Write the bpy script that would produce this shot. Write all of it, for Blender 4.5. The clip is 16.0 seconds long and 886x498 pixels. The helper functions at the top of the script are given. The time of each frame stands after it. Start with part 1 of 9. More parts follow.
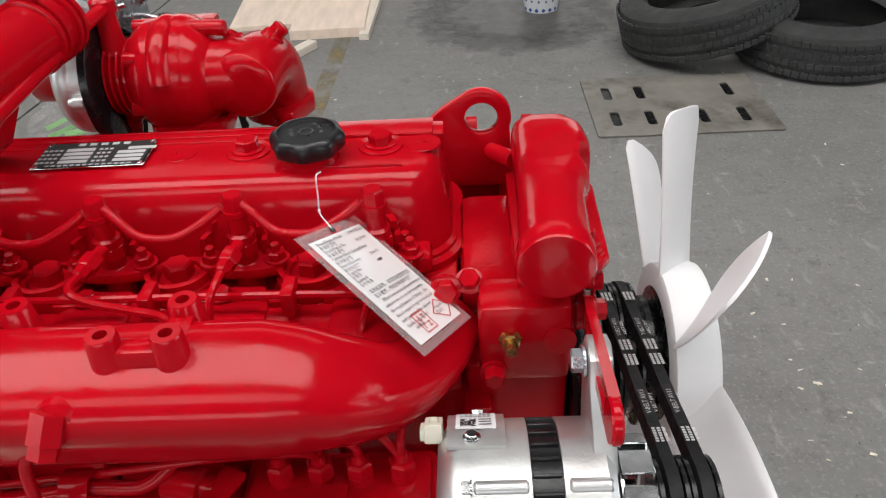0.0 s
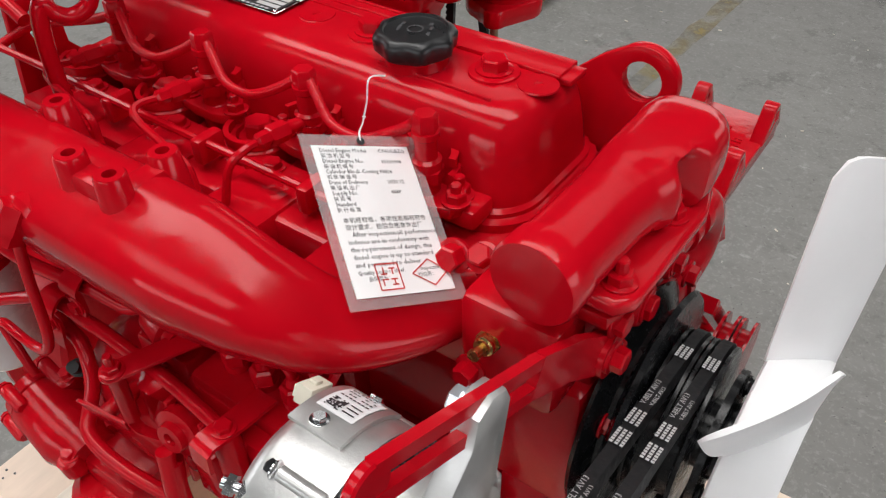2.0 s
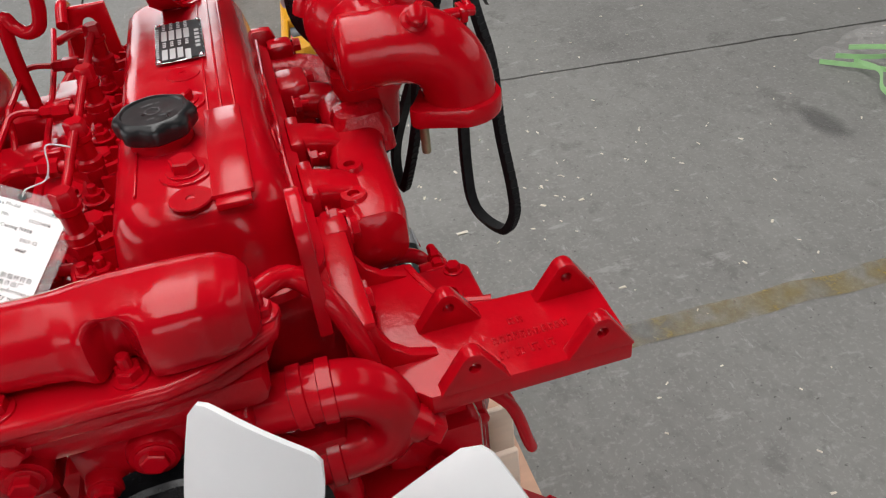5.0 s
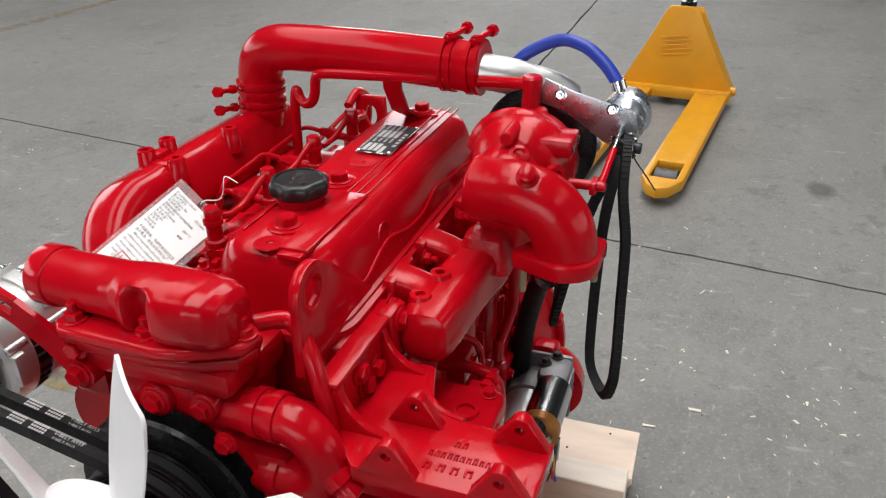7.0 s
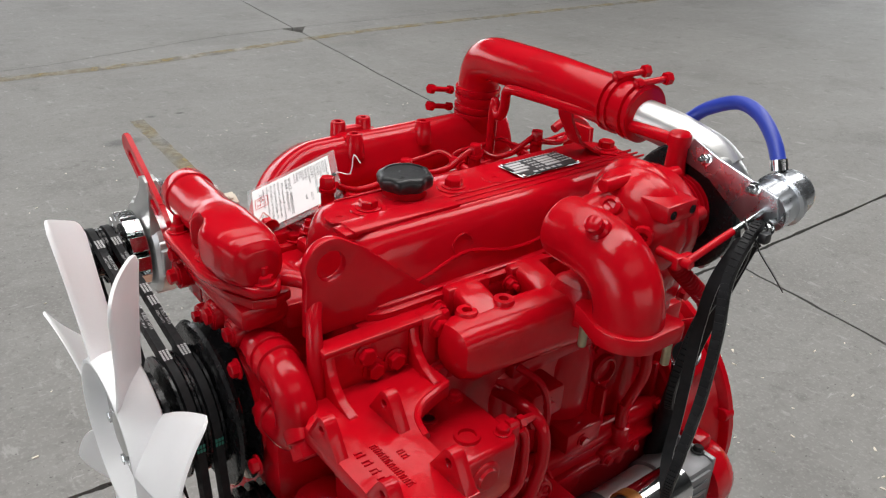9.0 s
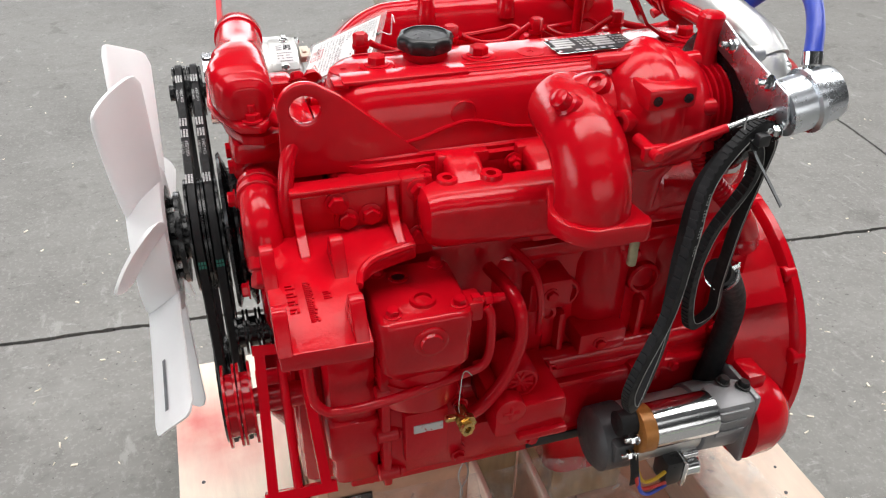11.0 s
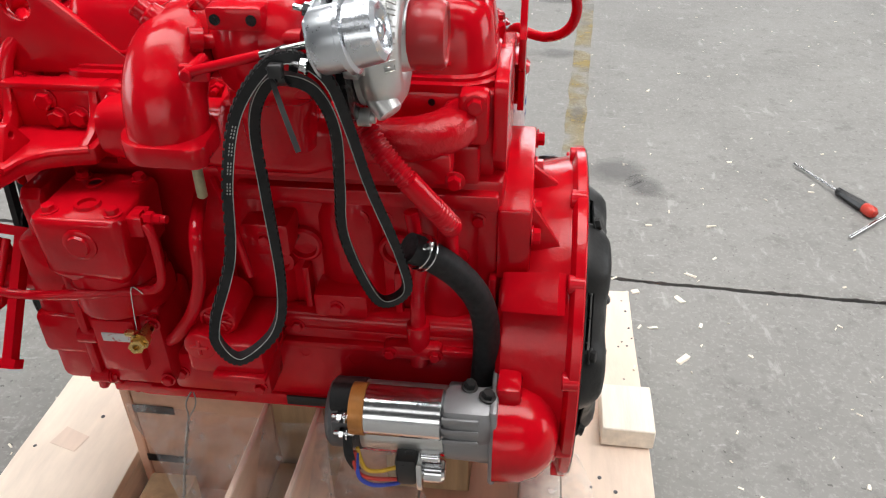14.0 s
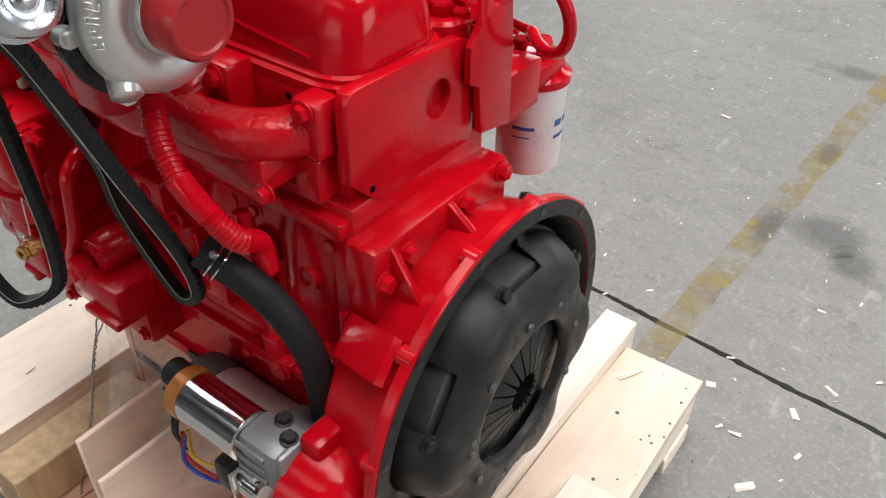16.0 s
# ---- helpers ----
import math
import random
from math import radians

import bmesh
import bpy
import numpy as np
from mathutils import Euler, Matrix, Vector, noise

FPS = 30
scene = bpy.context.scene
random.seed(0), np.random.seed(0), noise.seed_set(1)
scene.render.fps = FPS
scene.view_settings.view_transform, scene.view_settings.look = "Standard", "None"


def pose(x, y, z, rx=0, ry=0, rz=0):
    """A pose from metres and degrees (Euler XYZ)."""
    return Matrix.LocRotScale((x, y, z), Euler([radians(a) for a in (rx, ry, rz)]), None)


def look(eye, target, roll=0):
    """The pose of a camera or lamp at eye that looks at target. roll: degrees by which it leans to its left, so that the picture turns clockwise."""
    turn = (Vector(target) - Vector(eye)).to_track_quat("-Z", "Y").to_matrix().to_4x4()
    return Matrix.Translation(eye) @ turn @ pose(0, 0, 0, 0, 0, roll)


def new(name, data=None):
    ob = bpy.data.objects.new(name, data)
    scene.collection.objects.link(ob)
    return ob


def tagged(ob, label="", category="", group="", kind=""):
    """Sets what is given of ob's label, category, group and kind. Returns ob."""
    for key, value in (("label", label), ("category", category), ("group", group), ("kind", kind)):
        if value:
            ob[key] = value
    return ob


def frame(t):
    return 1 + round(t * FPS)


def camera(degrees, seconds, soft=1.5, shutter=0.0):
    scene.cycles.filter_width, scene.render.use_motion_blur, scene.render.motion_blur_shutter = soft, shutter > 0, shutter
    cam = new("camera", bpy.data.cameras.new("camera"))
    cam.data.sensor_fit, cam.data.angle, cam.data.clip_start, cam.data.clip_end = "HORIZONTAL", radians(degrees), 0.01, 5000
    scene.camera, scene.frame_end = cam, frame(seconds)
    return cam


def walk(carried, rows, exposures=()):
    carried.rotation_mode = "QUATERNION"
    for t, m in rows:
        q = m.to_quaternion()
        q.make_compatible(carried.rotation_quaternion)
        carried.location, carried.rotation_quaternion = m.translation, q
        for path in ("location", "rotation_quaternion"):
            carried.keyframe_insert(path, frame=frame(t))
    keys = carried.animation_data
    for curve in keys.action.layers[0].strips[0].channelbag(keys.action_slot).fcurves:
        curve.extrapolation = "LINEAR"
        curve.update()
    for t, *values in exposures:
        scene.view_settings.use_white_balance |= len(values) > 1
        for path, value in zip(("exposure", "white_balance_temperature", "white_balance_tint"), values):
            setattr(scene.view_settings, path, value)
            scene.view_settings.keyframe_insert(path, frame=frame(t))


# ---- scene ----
cam = camera(58.3, 16.0, 1.2)
EXPOSURES = [(0.0, -0.70), (0.5, -0.35), (1.5, -0.56), (2.5, -0.73), (4.0, -0.81), (6.5, -0.52), (7.5, -0.56), (8.0, -0.63), (10.5, -0.17), (12.0, -0.05), (13.0, 0.05), (14.5, -0.01), (16.0, -0.13)]

PATH = [
    (0, (0.284, -0.671, 1.26), (0.215, 0.964, 0.109), -3.6),
    (0.5, (0.379, -0.613, 1.254), (-0.067, 0.942, 0.078), -3.5),
    (1, (0.465, -0.601, 1.25), (-0.275, 0.809, 0.04), -3.1),
    (1.5, (0.499, -0.573, 1.233), (-0.333, 0.741, -0.024), -2.9),
    (2, (0.507, -0.493, 1.219), (-0.385, 0.735, -0.083), -1.0),
    (2.5, (0.521, -0.386, 1.231), (-0.458, 0.749, -0.093), -0.2),
    (3, (0.544, -0.313, 1.228), (-0.577, 0.667, -0.108), -0.5),
    (3.5, (0.637, -0.231, 1.234), (-0.651, 0.532, -0.092), -1.7),
    (4, (0.728, -0.137, 1.24), (-0.668, 0.485, -0.05), -4.5),
    (4.2, (0.739, -0.101, 1.231), (-0.69, 0.489, -0.037), -5.9),
    (6.3, (0.883, 0.337, 1.253), (-0.747, -0.004, 0.146), -2.3),
    (6.5, (0.895, 0.358, 1.27), (-0.759, -0.07, 0.231), -1.8),
    (7, (0.864, 0.413, 1.282), (-0.801, -0.184, 0.349), -0.8),
    (7.5, (0.775, 0.48, 1.278), (-0.806, -0.345, 0.372), 0.0),
    (8, (0.731, 0.528, 1.288), (-0.689, -0.571, 0.407), 0.5),
    (8.2, (0.724, 0.567, 1.289), (-0.63, -0.616, 0.413), 0.8),
    (10.3, (0.475, 0.829, 1.267), (-0.237, -0.764, 0.29), 2.0),
    (10.5, (0.443, 0.829, 1.263), (-0.188, -0.768, 0.239), 1.3),
    (11, (0.39, 0.879, 1.251), (-0.101, -0.71, 0.14), 0.8),
    (11.5, (0.335, 0.99, 1.237), (-0.08, -0.604, 0.103), 1.4),
    (12, (0.259, 1.089, 1.214), (-0.091, -0.534, 0.099), 0.2),
    (12.5, (0.172, 1.079, 1.17), (-0.099, -0.575, 0.079), -0.3),
    (13, (0.014, 1.012, 1.166), (-0.119, -0.655, 0.068), -0.5),
    (13.5, (-0.105, 0.96, 1.165), (-0.107, -0.696, 0.044), -1.9),
    (14, (-0.298, 0.921, 1.17), (-0.083, -0.723, 0.052), -0.8),
    (14.5, (-0.438, 0.877, 1.174), (-0.005, -0.73, 0.065), -0.6),
    (15, (-0.54, 0.765, 1.162), (0.036, -0.784, 0.037), -0.2),
    (15.5, (-0.608, 0.663, 1.167), (0.091, -0.801, -0.003), 0.2),
    (16, (-0.706, 0.563, 1.161), (0.219, -0.716, -0.068), 1.2),
]
walk(cam, [(t, look(eye, target, roll)) for t, eye, target, roll in PATH], EXPOSURES)

# ---- world and light: an unseen, assumed workshop hall; daylight through roof lights, one wide gate and added fill openings ----
world = bpy.data.worlds.new("sky")
scene.world = world
world.use_nodes = True
wn = world.node_tree
sky = wn.nodes.new("ShaderNodeTexSky")
sky.sky_type, sky.sun_disc = "NISHITA", False
sky.sun_elevation, sky.sun_rotation = radians(50), radians(200)
wn.links.new(sky.outputs[0], wn.nodes["Background"].inputs[0])
wn.nodes["Background"].inputs[1].default_value = 0.02


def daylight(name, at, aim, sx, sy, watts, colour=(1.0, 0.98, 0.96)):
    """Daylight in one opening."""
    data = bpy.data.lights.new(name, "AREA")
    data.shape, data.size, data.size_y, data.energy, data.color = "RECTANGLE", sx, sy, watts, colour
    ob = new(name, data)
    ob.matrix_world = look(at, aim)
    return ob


# roof lights: (centre x, centre y, length x, width y); the lamps fill the openings
ROOF_Z = 7.0
ROOF_LIGHTS = [(-1.2, -0.1, 12.0, 2.6), (-0.5, -4.7, 12.0, 2.6), (0.3, 6.0, 10.0, 2.2)]
for i, (cx, cy, lx, wy) in enumerate(ROOF_LIGHTS):
    daylight("roof_daylight", (cx, cy, ROOF_Z - 0.05), (cx, cy + 0.0001, 0), lx, wy, (900, 400, 110)[i])
daylight("gate_daylight", (-12.9, -3.0, 2.6), (0, -1.0, 1.0), 7.0, 4.4, 420, (0.96, 0.98, 1.0))
# three added fill lamps for both engine sides and the fan; openings assumed
daylight("added_pump_side_light", (-0.5, -11.85, 3.0), (-0.5, 0.0, 1.5), 15.0, 2.6, 620, (0.97, 0.98, 1.0))
daylight("added_exhaust_side_light", (-0.5, 11.85, 2.7), (-0.5, 0.0, 0.9), 13.0, 3.2, 285, (1.0, 0.98, 0.95))
daylight("added_front_light", (12.9, 0.0, 2.5), (0, 0.0, 1.0), 8.0, 4.6, 560, (0.92, 0.96, 1.0))


# ---- helpers for building ----
def material(name, base, rough=0.5, metal=0.0, spread=0.12, scale=6.0, bump=0.0, bump_scale=200.0, coat=0.0, second=None, second_at=0.62,
             second_scale=9.0, stretch=(1, 1, 1), alpha=None, transmission=0.0, rough_spread=0.12, per_object=0.0, bump_distance=0.002, soft=0.08, spec=0.5, glow_through=0.0):
    m = bpy.data.materials.new(name)
    m.use_nodes = True
    nt = m.node_tree
    bsdf = nt.nodes["Principled BSDF"]
    co = nt.nodes.new("ShaderNodeTexCoord")
    mp = nt.nodes.new("ShaderNodeMapping")
    mp.inputs["Scale"].default_value = stretch
    nt.links.new(co.outputs["Object"], mp.inputs[0])

    def noise_tex(s, detail=6.0, rough_=0.6):
        n = nt.nodes.new("ShaderNodeTexNoise")
        n.inputs["Scale"].default_value, n.inputs["Detail"].default_value, n.inputs["Roughness"].default_value = s, detail, rough_
        nt.links.new(mp.outputs[0], n.inputs["Vector"])
        return n

    big = noise_tex(scale)
    ramp = nt.nodes.new("ShaderNodeMapRange")
    ramp.inputs[1].default_value, ramp.inputs[2].default_value = 0.25, 0.75
    ramp.inputs[3].default_value, ramp.inputs[4].default_value = 1 - spread, 1 + spread
    nt.links.new(big.outputs["Fac"], ramp.inputs[0])
    value = ramp.outputs[0]
    if per_object:
        info = nt.nodes.new("ShaderNodeObjectInfo")
        r2 = nt.nodes.new("ShaderNodeMapRange")
        r2.inputs[3].default_value, r2.inputs[4].default_value = 1 - per_object, 1 + per_object
        nt.links.new(info.outputs["Random"], r2.inputs[0])
        mul = nt.nodes.new("ShaderNodeMath")
        mul.operation = "MULTIPLY"
        nt.links.new(value, mul.inputs[0])
        nt.links.new(r2.outputs[0], mul.inputs[1])
        value = mul.outputs[0]
    colour = nt.nodes.new("ShaderNodeMix")
    colour.data_type, colour.blend_type = "RGBA", "MULTIPLY"
    colour.inputs[0].default_value = 1.0
    colour.inputs[6].default_value = (*base, 1)
    nt.links.new(value, colour.inputs[7])
    out = colour.outputs[2]
    if second:
        spots = noise_tex(second_scale, 8.0, 0.7)
        cut = nt.nodes.new("ShaderNodeMapRange")
        cut.inputs[1].default_value, cut.inputs[2].default_value = second_at, second_at + soft
        nt.links.new(spots.outputs["Fac"], cut.inputs[0])
        mix = nt.nodes.new("ShaderNodeMix")
        mix.data_type = "RGBA"
        mix.inputs[7].default_value = (*second, 1)
        nt.links.new(cut.outputs[0], mix.inputs[0])
        nt.links.new(out, mix.inputs[6])
        out = mix.outputs[2]
    nt.links.new(out, bsdf.inputs["Base Color"])
    bsdf.inputs["Metallic"].default_value = metal
    bsdf.inputs["Specular IOR Level"].default_value = spec
    if glow_through:
        bsdf.inputs["Subsurface Weight"].default_value = glow_through
        bsdf.inputs["Subsurface Radius"].default_value = (0.02, 0.02, 0.02)
        bsdf.inputs["Subsurface Scale"].default_value = 1.0
    rr = nt.nodes.new("ShaderNodeMapRange")
    rr.inputs[1].default_value, rr.inputs[2].default_value = 0.3, 0.7
    rr.inputs[3].default_value, rr.inputs[4].default_value = max(0.02, rough * (1 - rough_spread * 2)), min(1.0, rough * (1 + rough_spread * 2))
    nt.links.new(noise_tex(scale * 3.1, 4.0).outputs["Fac"], rr.inputs[0])
    nt.links.new(rr.outputs[0], bsdf.inputs["Roughness"])
    if coat:
        bsdf.inputs["Coat Weight"].default_value, bsdf.inputs["Coat Roughness"].default_value = coat, 0.06
    if alpha is not None:
        bsdf.inputs["Alpha"].default_value = alpha
    if transmission:
        bsdf.inputs["Transmission Weight"].default_value = transmission
    if bump:
        b = nt.nodes.new("ShaderNodeBump")
        b.inputs["Strength"].default_value, b.inputs["Distance"].default_value = bump, bump_distance
        nt.links.new(noise_tex(bump_scale, 5.0, 0.55).outputs["Fac"], b.inputs["Height"])
        nt.links.new(b.outputs[0], bsdf.inputs["Normal"])
    return m


def peel(m, scale, strength, distance, detail=3.0):
    """A second, finer relief over the first: orange peel in enamel, sand grain in castings."""
    nt = m.node_tree
    bsdf = nt.nodes["Principled BSDF"]
    co, n, b = nt.nodes.new("ShaderNodeTexCoord"), nt.nodes.new("ShaderNodeTexNoise"), nt.nodes.new("ShaderNodeBump")
    n.inputs["Scale"].default_value, n.inputs["Detail"].default_value = scale, detail
    b.inputs["Strength"].default_value, b.inputs["Distance"].default_value = strength, distance
    nt.links.new(co.outputs["Object"], n.inputs["Vector"])
    nt.links.new(n.outputs["Fac"], b.inputs["Height"])
    nt.links.new(bsdf.inputs["Normal"].links[0].from_socket, b.inputs["Normal"])
    nt.links.new(b.outputs[0], bsdf.inputs["Normal"])
    return m


RED = peel(material("red_enamel", (0.50, 0.0022, 0.010), 0.15, spread=0.14, scale=9, bump=0.11, bump_scale=26, coat=0.0, bump_distance=0.0032, spec=0.27, rough_spread=0.3), 140, 0.20, 0.0006)
RED_CAST = peel(material("red_enamel_on_casting", (0.48, 0.0022, 0.009), 0.16, spread=0.20, scale=12, bump=0.22, bump_scale=55, coat=0.0, bump_distance=0.0028, spec=0.28, rough_spread=0.35), 190, 0.26, 0.0009)
RED_DRIP = peel(material("red_enamel_in_runs", (0.48, 0.0022, 0.009), 0.13, spread=0.18, scale=12, bump=0.55, bump_scale=110, bump_distance=0.004, spec=0.36, rough_spread=0.3), 260, 0.3, 0.0008)
# dark red that paints the shade inside ports which are not bored
BORE_SHADE = material("painted_bore_shade", (0.05, 0.004, 0.006), 0.5, spread=0.2, scale=40)
RED_PLASTIC = material("red_plastic", (0.36, 0.008, 0.012), 0.34, spread=0.05)
BLACK_RUBBER = material("black_rubber", (0.010, 0.010, 0.011), 0.6, spec=0.28, spread=0.25, scale=30, bump=0.15, bump_scale=300)
BLACK_PLASTIC = material("black_plastic", (0.012, 0.012, 0.013), 0.34, spread=0.2, scale=20)
# real black paint, and flat discs and sheets that paint the shade in holes
BLACK_PAINT_AND_SHADE = material("black_paint_and_shade", (0.009, 0.009, 0.010), 0.25, spec=0.36, spread=0.25, scale=25, bump=0.08, bump_scale=120)
PHOSPHATE = material("phosphated_steel", (0.017, 0.017, 0.017), 0.48, metal=0.35, spread=0.25, scale=18, bump=0.12, bump_scale=220, second=(0.05, 0.04, 0.032), second_at=0.66)
ALU = material("cast_aluminium", (0.62, 0.62, 0.61), 0.38, metal=0.85, spread=0.10, scale=14, bump=0.18, bump_scale=350, bump_distance=0.001)
STEEL = material("zinc_plated_steel", (0.70, 0.71, 0.72), 0.16, metal=1.0, spread=0.08, scale=20, bump=0.03)
ZINC = material("brushed_zinc_plate", (0.62, 0.65, 0.69), 0.29, metal=0.95, spread=0.10, scale=16, bump=0.05, bump_scale=180)
WIRE = material("dull_iron_wire", (0.30, 0.29, 0.28), 0.4, metal=0.9, spread=0.2, scale=60)
DARK_STEEL = material("dark_cast_steel", (0.10, 0.10, 0.105), 0.5, metal=0.6, spread=0.2, scale=22, bump=0.2)
BRASS = material("brass", (0.62, 0.42, 0.16), 0.28, metal=1.0, spread=0.12, scale=40)
ZINC_YELLOW = material("yellow_passivated_zinc", (0.36, 0.31, 0.20), 0.42, metal=0.8, spread=0.25, scale=70, bump=0.3, bump_scale=400)
COPPER = material("copper_varnish", (0.42, 0.17, 0.04), 0.35, metal=0.3, spread=0.2, scale=60, bump=0.1)
WHITE_NYLON = material("white_nylon", (0.90, 0.90, 0.91), 0.40, spread=0.03, scale=10, bump=0.02, glow_through=0.35)
WHITE_PAINT = material("white_paint", (0.74, 0.75, 0.76), 0.3, spread=0.04)
PAPER = material("white_paper", (0.93, 0.93, 0.93), 0.45, spread=0.03, coat=1.0)
FILM = material("clear_film", (0.8, 0.8, 0.8), 0.12, alpha=0.16, bump=0.15, bump_scale=60, spread=0.05)
CRUMPLED = material("clear_wrap", (0.72, 0.70, 0.68), 0.10, alpha=0.42, bump=1.0, bump_scale=55, spread=0.1, bump_distance=0.006)
INK = material("black_ink", (0.02, 0.02, 0.022), 0.6, spread=0.1, coat=0.25)
def veil(m, low, high, size):
    """Uneven clearness: creased film is whiter where it is folded."""
    nt = m.node_tree
    co = nt.nodes.new("ShaderNodeTexCoord")
    n = nt.nodes.new("ShaderNodeTexNoise")
    n.inputs["Scale"].default_value, n.inputs["Detail"].default_value, n.inputs["Distortion"].default_value = size, 7.0, 0.3
    r = nt.nodes.new("ShaderNodeMapRange")
    r.inputs[1].default_value, r.inputs[2].default_value, r.inputs[3].default_value, r.inputs[4].default_value = 0.38, 0.70, low, high
    nt.links.new(co.outputs["Object"], n.inputs["Vector"])
    nt.links.new(n.outputs["Fac"], r.inputs[0])
    nt.links.new(r.outputs[0], nt.nodes["Principled BSDF"].inputs["Alpha"])


def paint_mist(m, spots, colour, size):
    """Paint mist that fell on the surface: uneven patches round the given places (x, y, radius)."""
    nt = m.node_tree
    bsdf = nt.nodes["Principled BSDF"]
    co = nt.nodes.new("ShaderNodeTexCoord")
    n = nt.nodes.new("ShaderNodeTexNoise")
    n.inputs["Scale"].default_value, n.inputs["Detail"].default_value = size, 6.0
    nt.links.new(co.outputs["Object"], n.inputs["Vector"])
    for x, y, r in spots:
        d = nt.nodes.new("ShaderNodeVectorMath")
        d.operation = "DISTANCE"
        d.inputs[1].default_value = (x, y, 0.13)
        nt.links.new(co.outputs["Object"], d.inputs[0])
        fall = nt.nodes.new("ShaderNodeMapRange")
        fall.inputs[1].default_value, fall.inputs[2].default_value, fall.inputs[3].default_value, fall.inputs[4].default_value = 0.0, r, 1.1, 0.0
        nt.links.new(d.outputs["Value"], fall.inputs[0])
        k = nt.nodes.new("ShaderNodeMath")
        k.operation, k.use_clamp = "MULTIPLY", True
        nt.links.new(fall.outputs[0], k.inputs[0])
        nt.links.new(n.outputs["Fac"], k.inputs[1])
        mix = nt.nodes.new("ShaderNodeMix")
        mix.data_type = "RGBA"
        mix.inputs[7].default_value = (*colour, 1)
        nt.links.new(bsdf.inputs["Base Color"].links[0].from_socket, mix.inputs[6])
        nt.links.new(k.outputs[0], mix.inputs[0])
        nt.links.new(mix.outputs[2], bsdf.inputs["Base Color"])


veil(CRUMPLED, 0.05, 0.40, 34)
INK_RED = material("red_ink", (0.62, 0.06, 0.05), 0.6, spread=0.2, coat=0.25)
INK_BLUE = material("blue_ink", (0.03, 0.09, 0.30), 0.5, spread=0.1)
INK_PALE = material("pale_print", (0.55, 0.55, 0.55), 0.6, spread=0.15)
GREY_MARK = material("grey_mark", (0.16, 0.16, 0.17), 0.5, spread=0.3, scale=60)
BELT_CLOTH = material("frayed_belt_cloth", (0.34, 0.34, 0.33), 0.8, spread=0.3, scale=60)
INK_GREEN = material("green_print", (0.02, 0.20, 0.15), 0.5)
BLUE_HOSE = material("blue_rubber_hose", (0.014, 0.042, 0.38), 0.38, spread=0.1)
YELLOW = material("yellow_enamel", (0.72, 0.33, 0.012), 0.38, spread=0.08, scale=8, bump=0.05, second=(0.35, 0.22, 0.06), second_at=0.72, second_scale=16)
PLY = material("pink_plywood", (0.81, 0.65, 0.53), 0.55, spread=0.16, scale=7, bump=0.2, bump_scale=60, stretch=(3, 0.6, 3), second=(0.48, 0.22, 0.15), second_at=0.70, second_scale=10, per_object=0.10, soft=0.15)
PLY_MIST = material("pink_plywood_with_red_mist", (0.86, 0.74, 0.62), 0.55, spread=0.16, scale=7, bump=0.2, bump_scale=60, stretch=(3, 0.6, 3), second=(0.48, 0.22, 0.15), second_at=0.70, second_scale=10, soft=0.15)
paint_mist(PLY_MIST, ((0.535, -0.29, 0.12), (0.46, -0.22, 0.13)), (0.72, 0.05, 0.06), 16)
OLD_PINE = material("aged_brown_pine", (0.46, 0.32, 0.18), 0.68, spread=0.25, scale=9, bump=0.3, bump_scale=90, stretch=(6, 6, 0.5), second=(0.20, 0.12, 0.06), second_at=0.66, second_scale=8, per_object=0.12, soft=0.12)
# darker, redder plywood for the low boards and the crate
DARKER_PLY = material("darker_pink_plywood", (0.60, 0.36, 0.25), 0.6, spread=0.16, scale=7, bump=0.2, bump_scale=60, stretch=(3, 0.6, 3), second=(0.34, 0.08, 0.06), second_at=0.62, second_scale=6, per_object=0.10, soft=0.2)
PINE = material("pale_pine", (0.86, 0.77, 0.66), 0.62, spread=0.16, scale=9, bump=0.2, bump_scale=90, stretch=(6, 0.5, 6), second=(0.46, 0.30, 0.15), second_at=0.70, second_scale=7, per_object=0.12, soft=0.12)
PINE_X = material("pale_pine_along", (0.86, 0.77, 0.66), 0.62, spread=0.16, scale=9, bump=0.2, bump_scale=90, stretch=(0.5, 6, 6), second=(0.46, 0.30, 0.15), second_at=0.70, second_scale=7, per_object=0.12, soft=0.12)
TYRE = material("worn_tyre_rubber", (0.036, 0.036, 0.036), 0.7, spread=0.3, scale=9, bump=0.2, bump_scale=120, second=(0.10, 0.095, 0.088), second_at=0.62, second_scale=6)
GRATE_STEEL = material("rusty_cover_plate", (0.22, 0.205, 0.18), 0.6, spread=0.25, scale=6, bump=0.3, bump_scale=70, second=(0.07, 0.06, 0.05), second_at=0.54, second_scale=2.5, soft=0.15)
STEEL_ROOF = material("grey_roof_sheet", (0.09, 0.093, 0.096), 0.6, spread=0.1, scale=2)
WALL = material("grey_wall_paint", (0.08, 0.08, 0.078), 0.8, spread=0.1, scale=1.5)


def add(bm, piece, m=None):
    """Moves the piece into bm."""
    if m is not None:
        bmesh.ops.transform(piece, matrix=m, verts=piece.verts)
    me = bpy.data.meshes.new("t")
    piece.to_mesh(me)
    piece.free()
    bm.from_mesh(me)
    bpy.data.meshes.remove(me)


def to_mesh(name, bm, mat, angle=38):
    bmesh.ops.recalc_face_normals(bm, faces=bm.faces)
    me = bpy.data.meshes.new(name)
    bm.to_mesh(me)
    bm.free()
    me.materials.append(mat)
    me.shade_smooth()
    me.set_sharp_from_angle(angle=radians(angle))
    return me


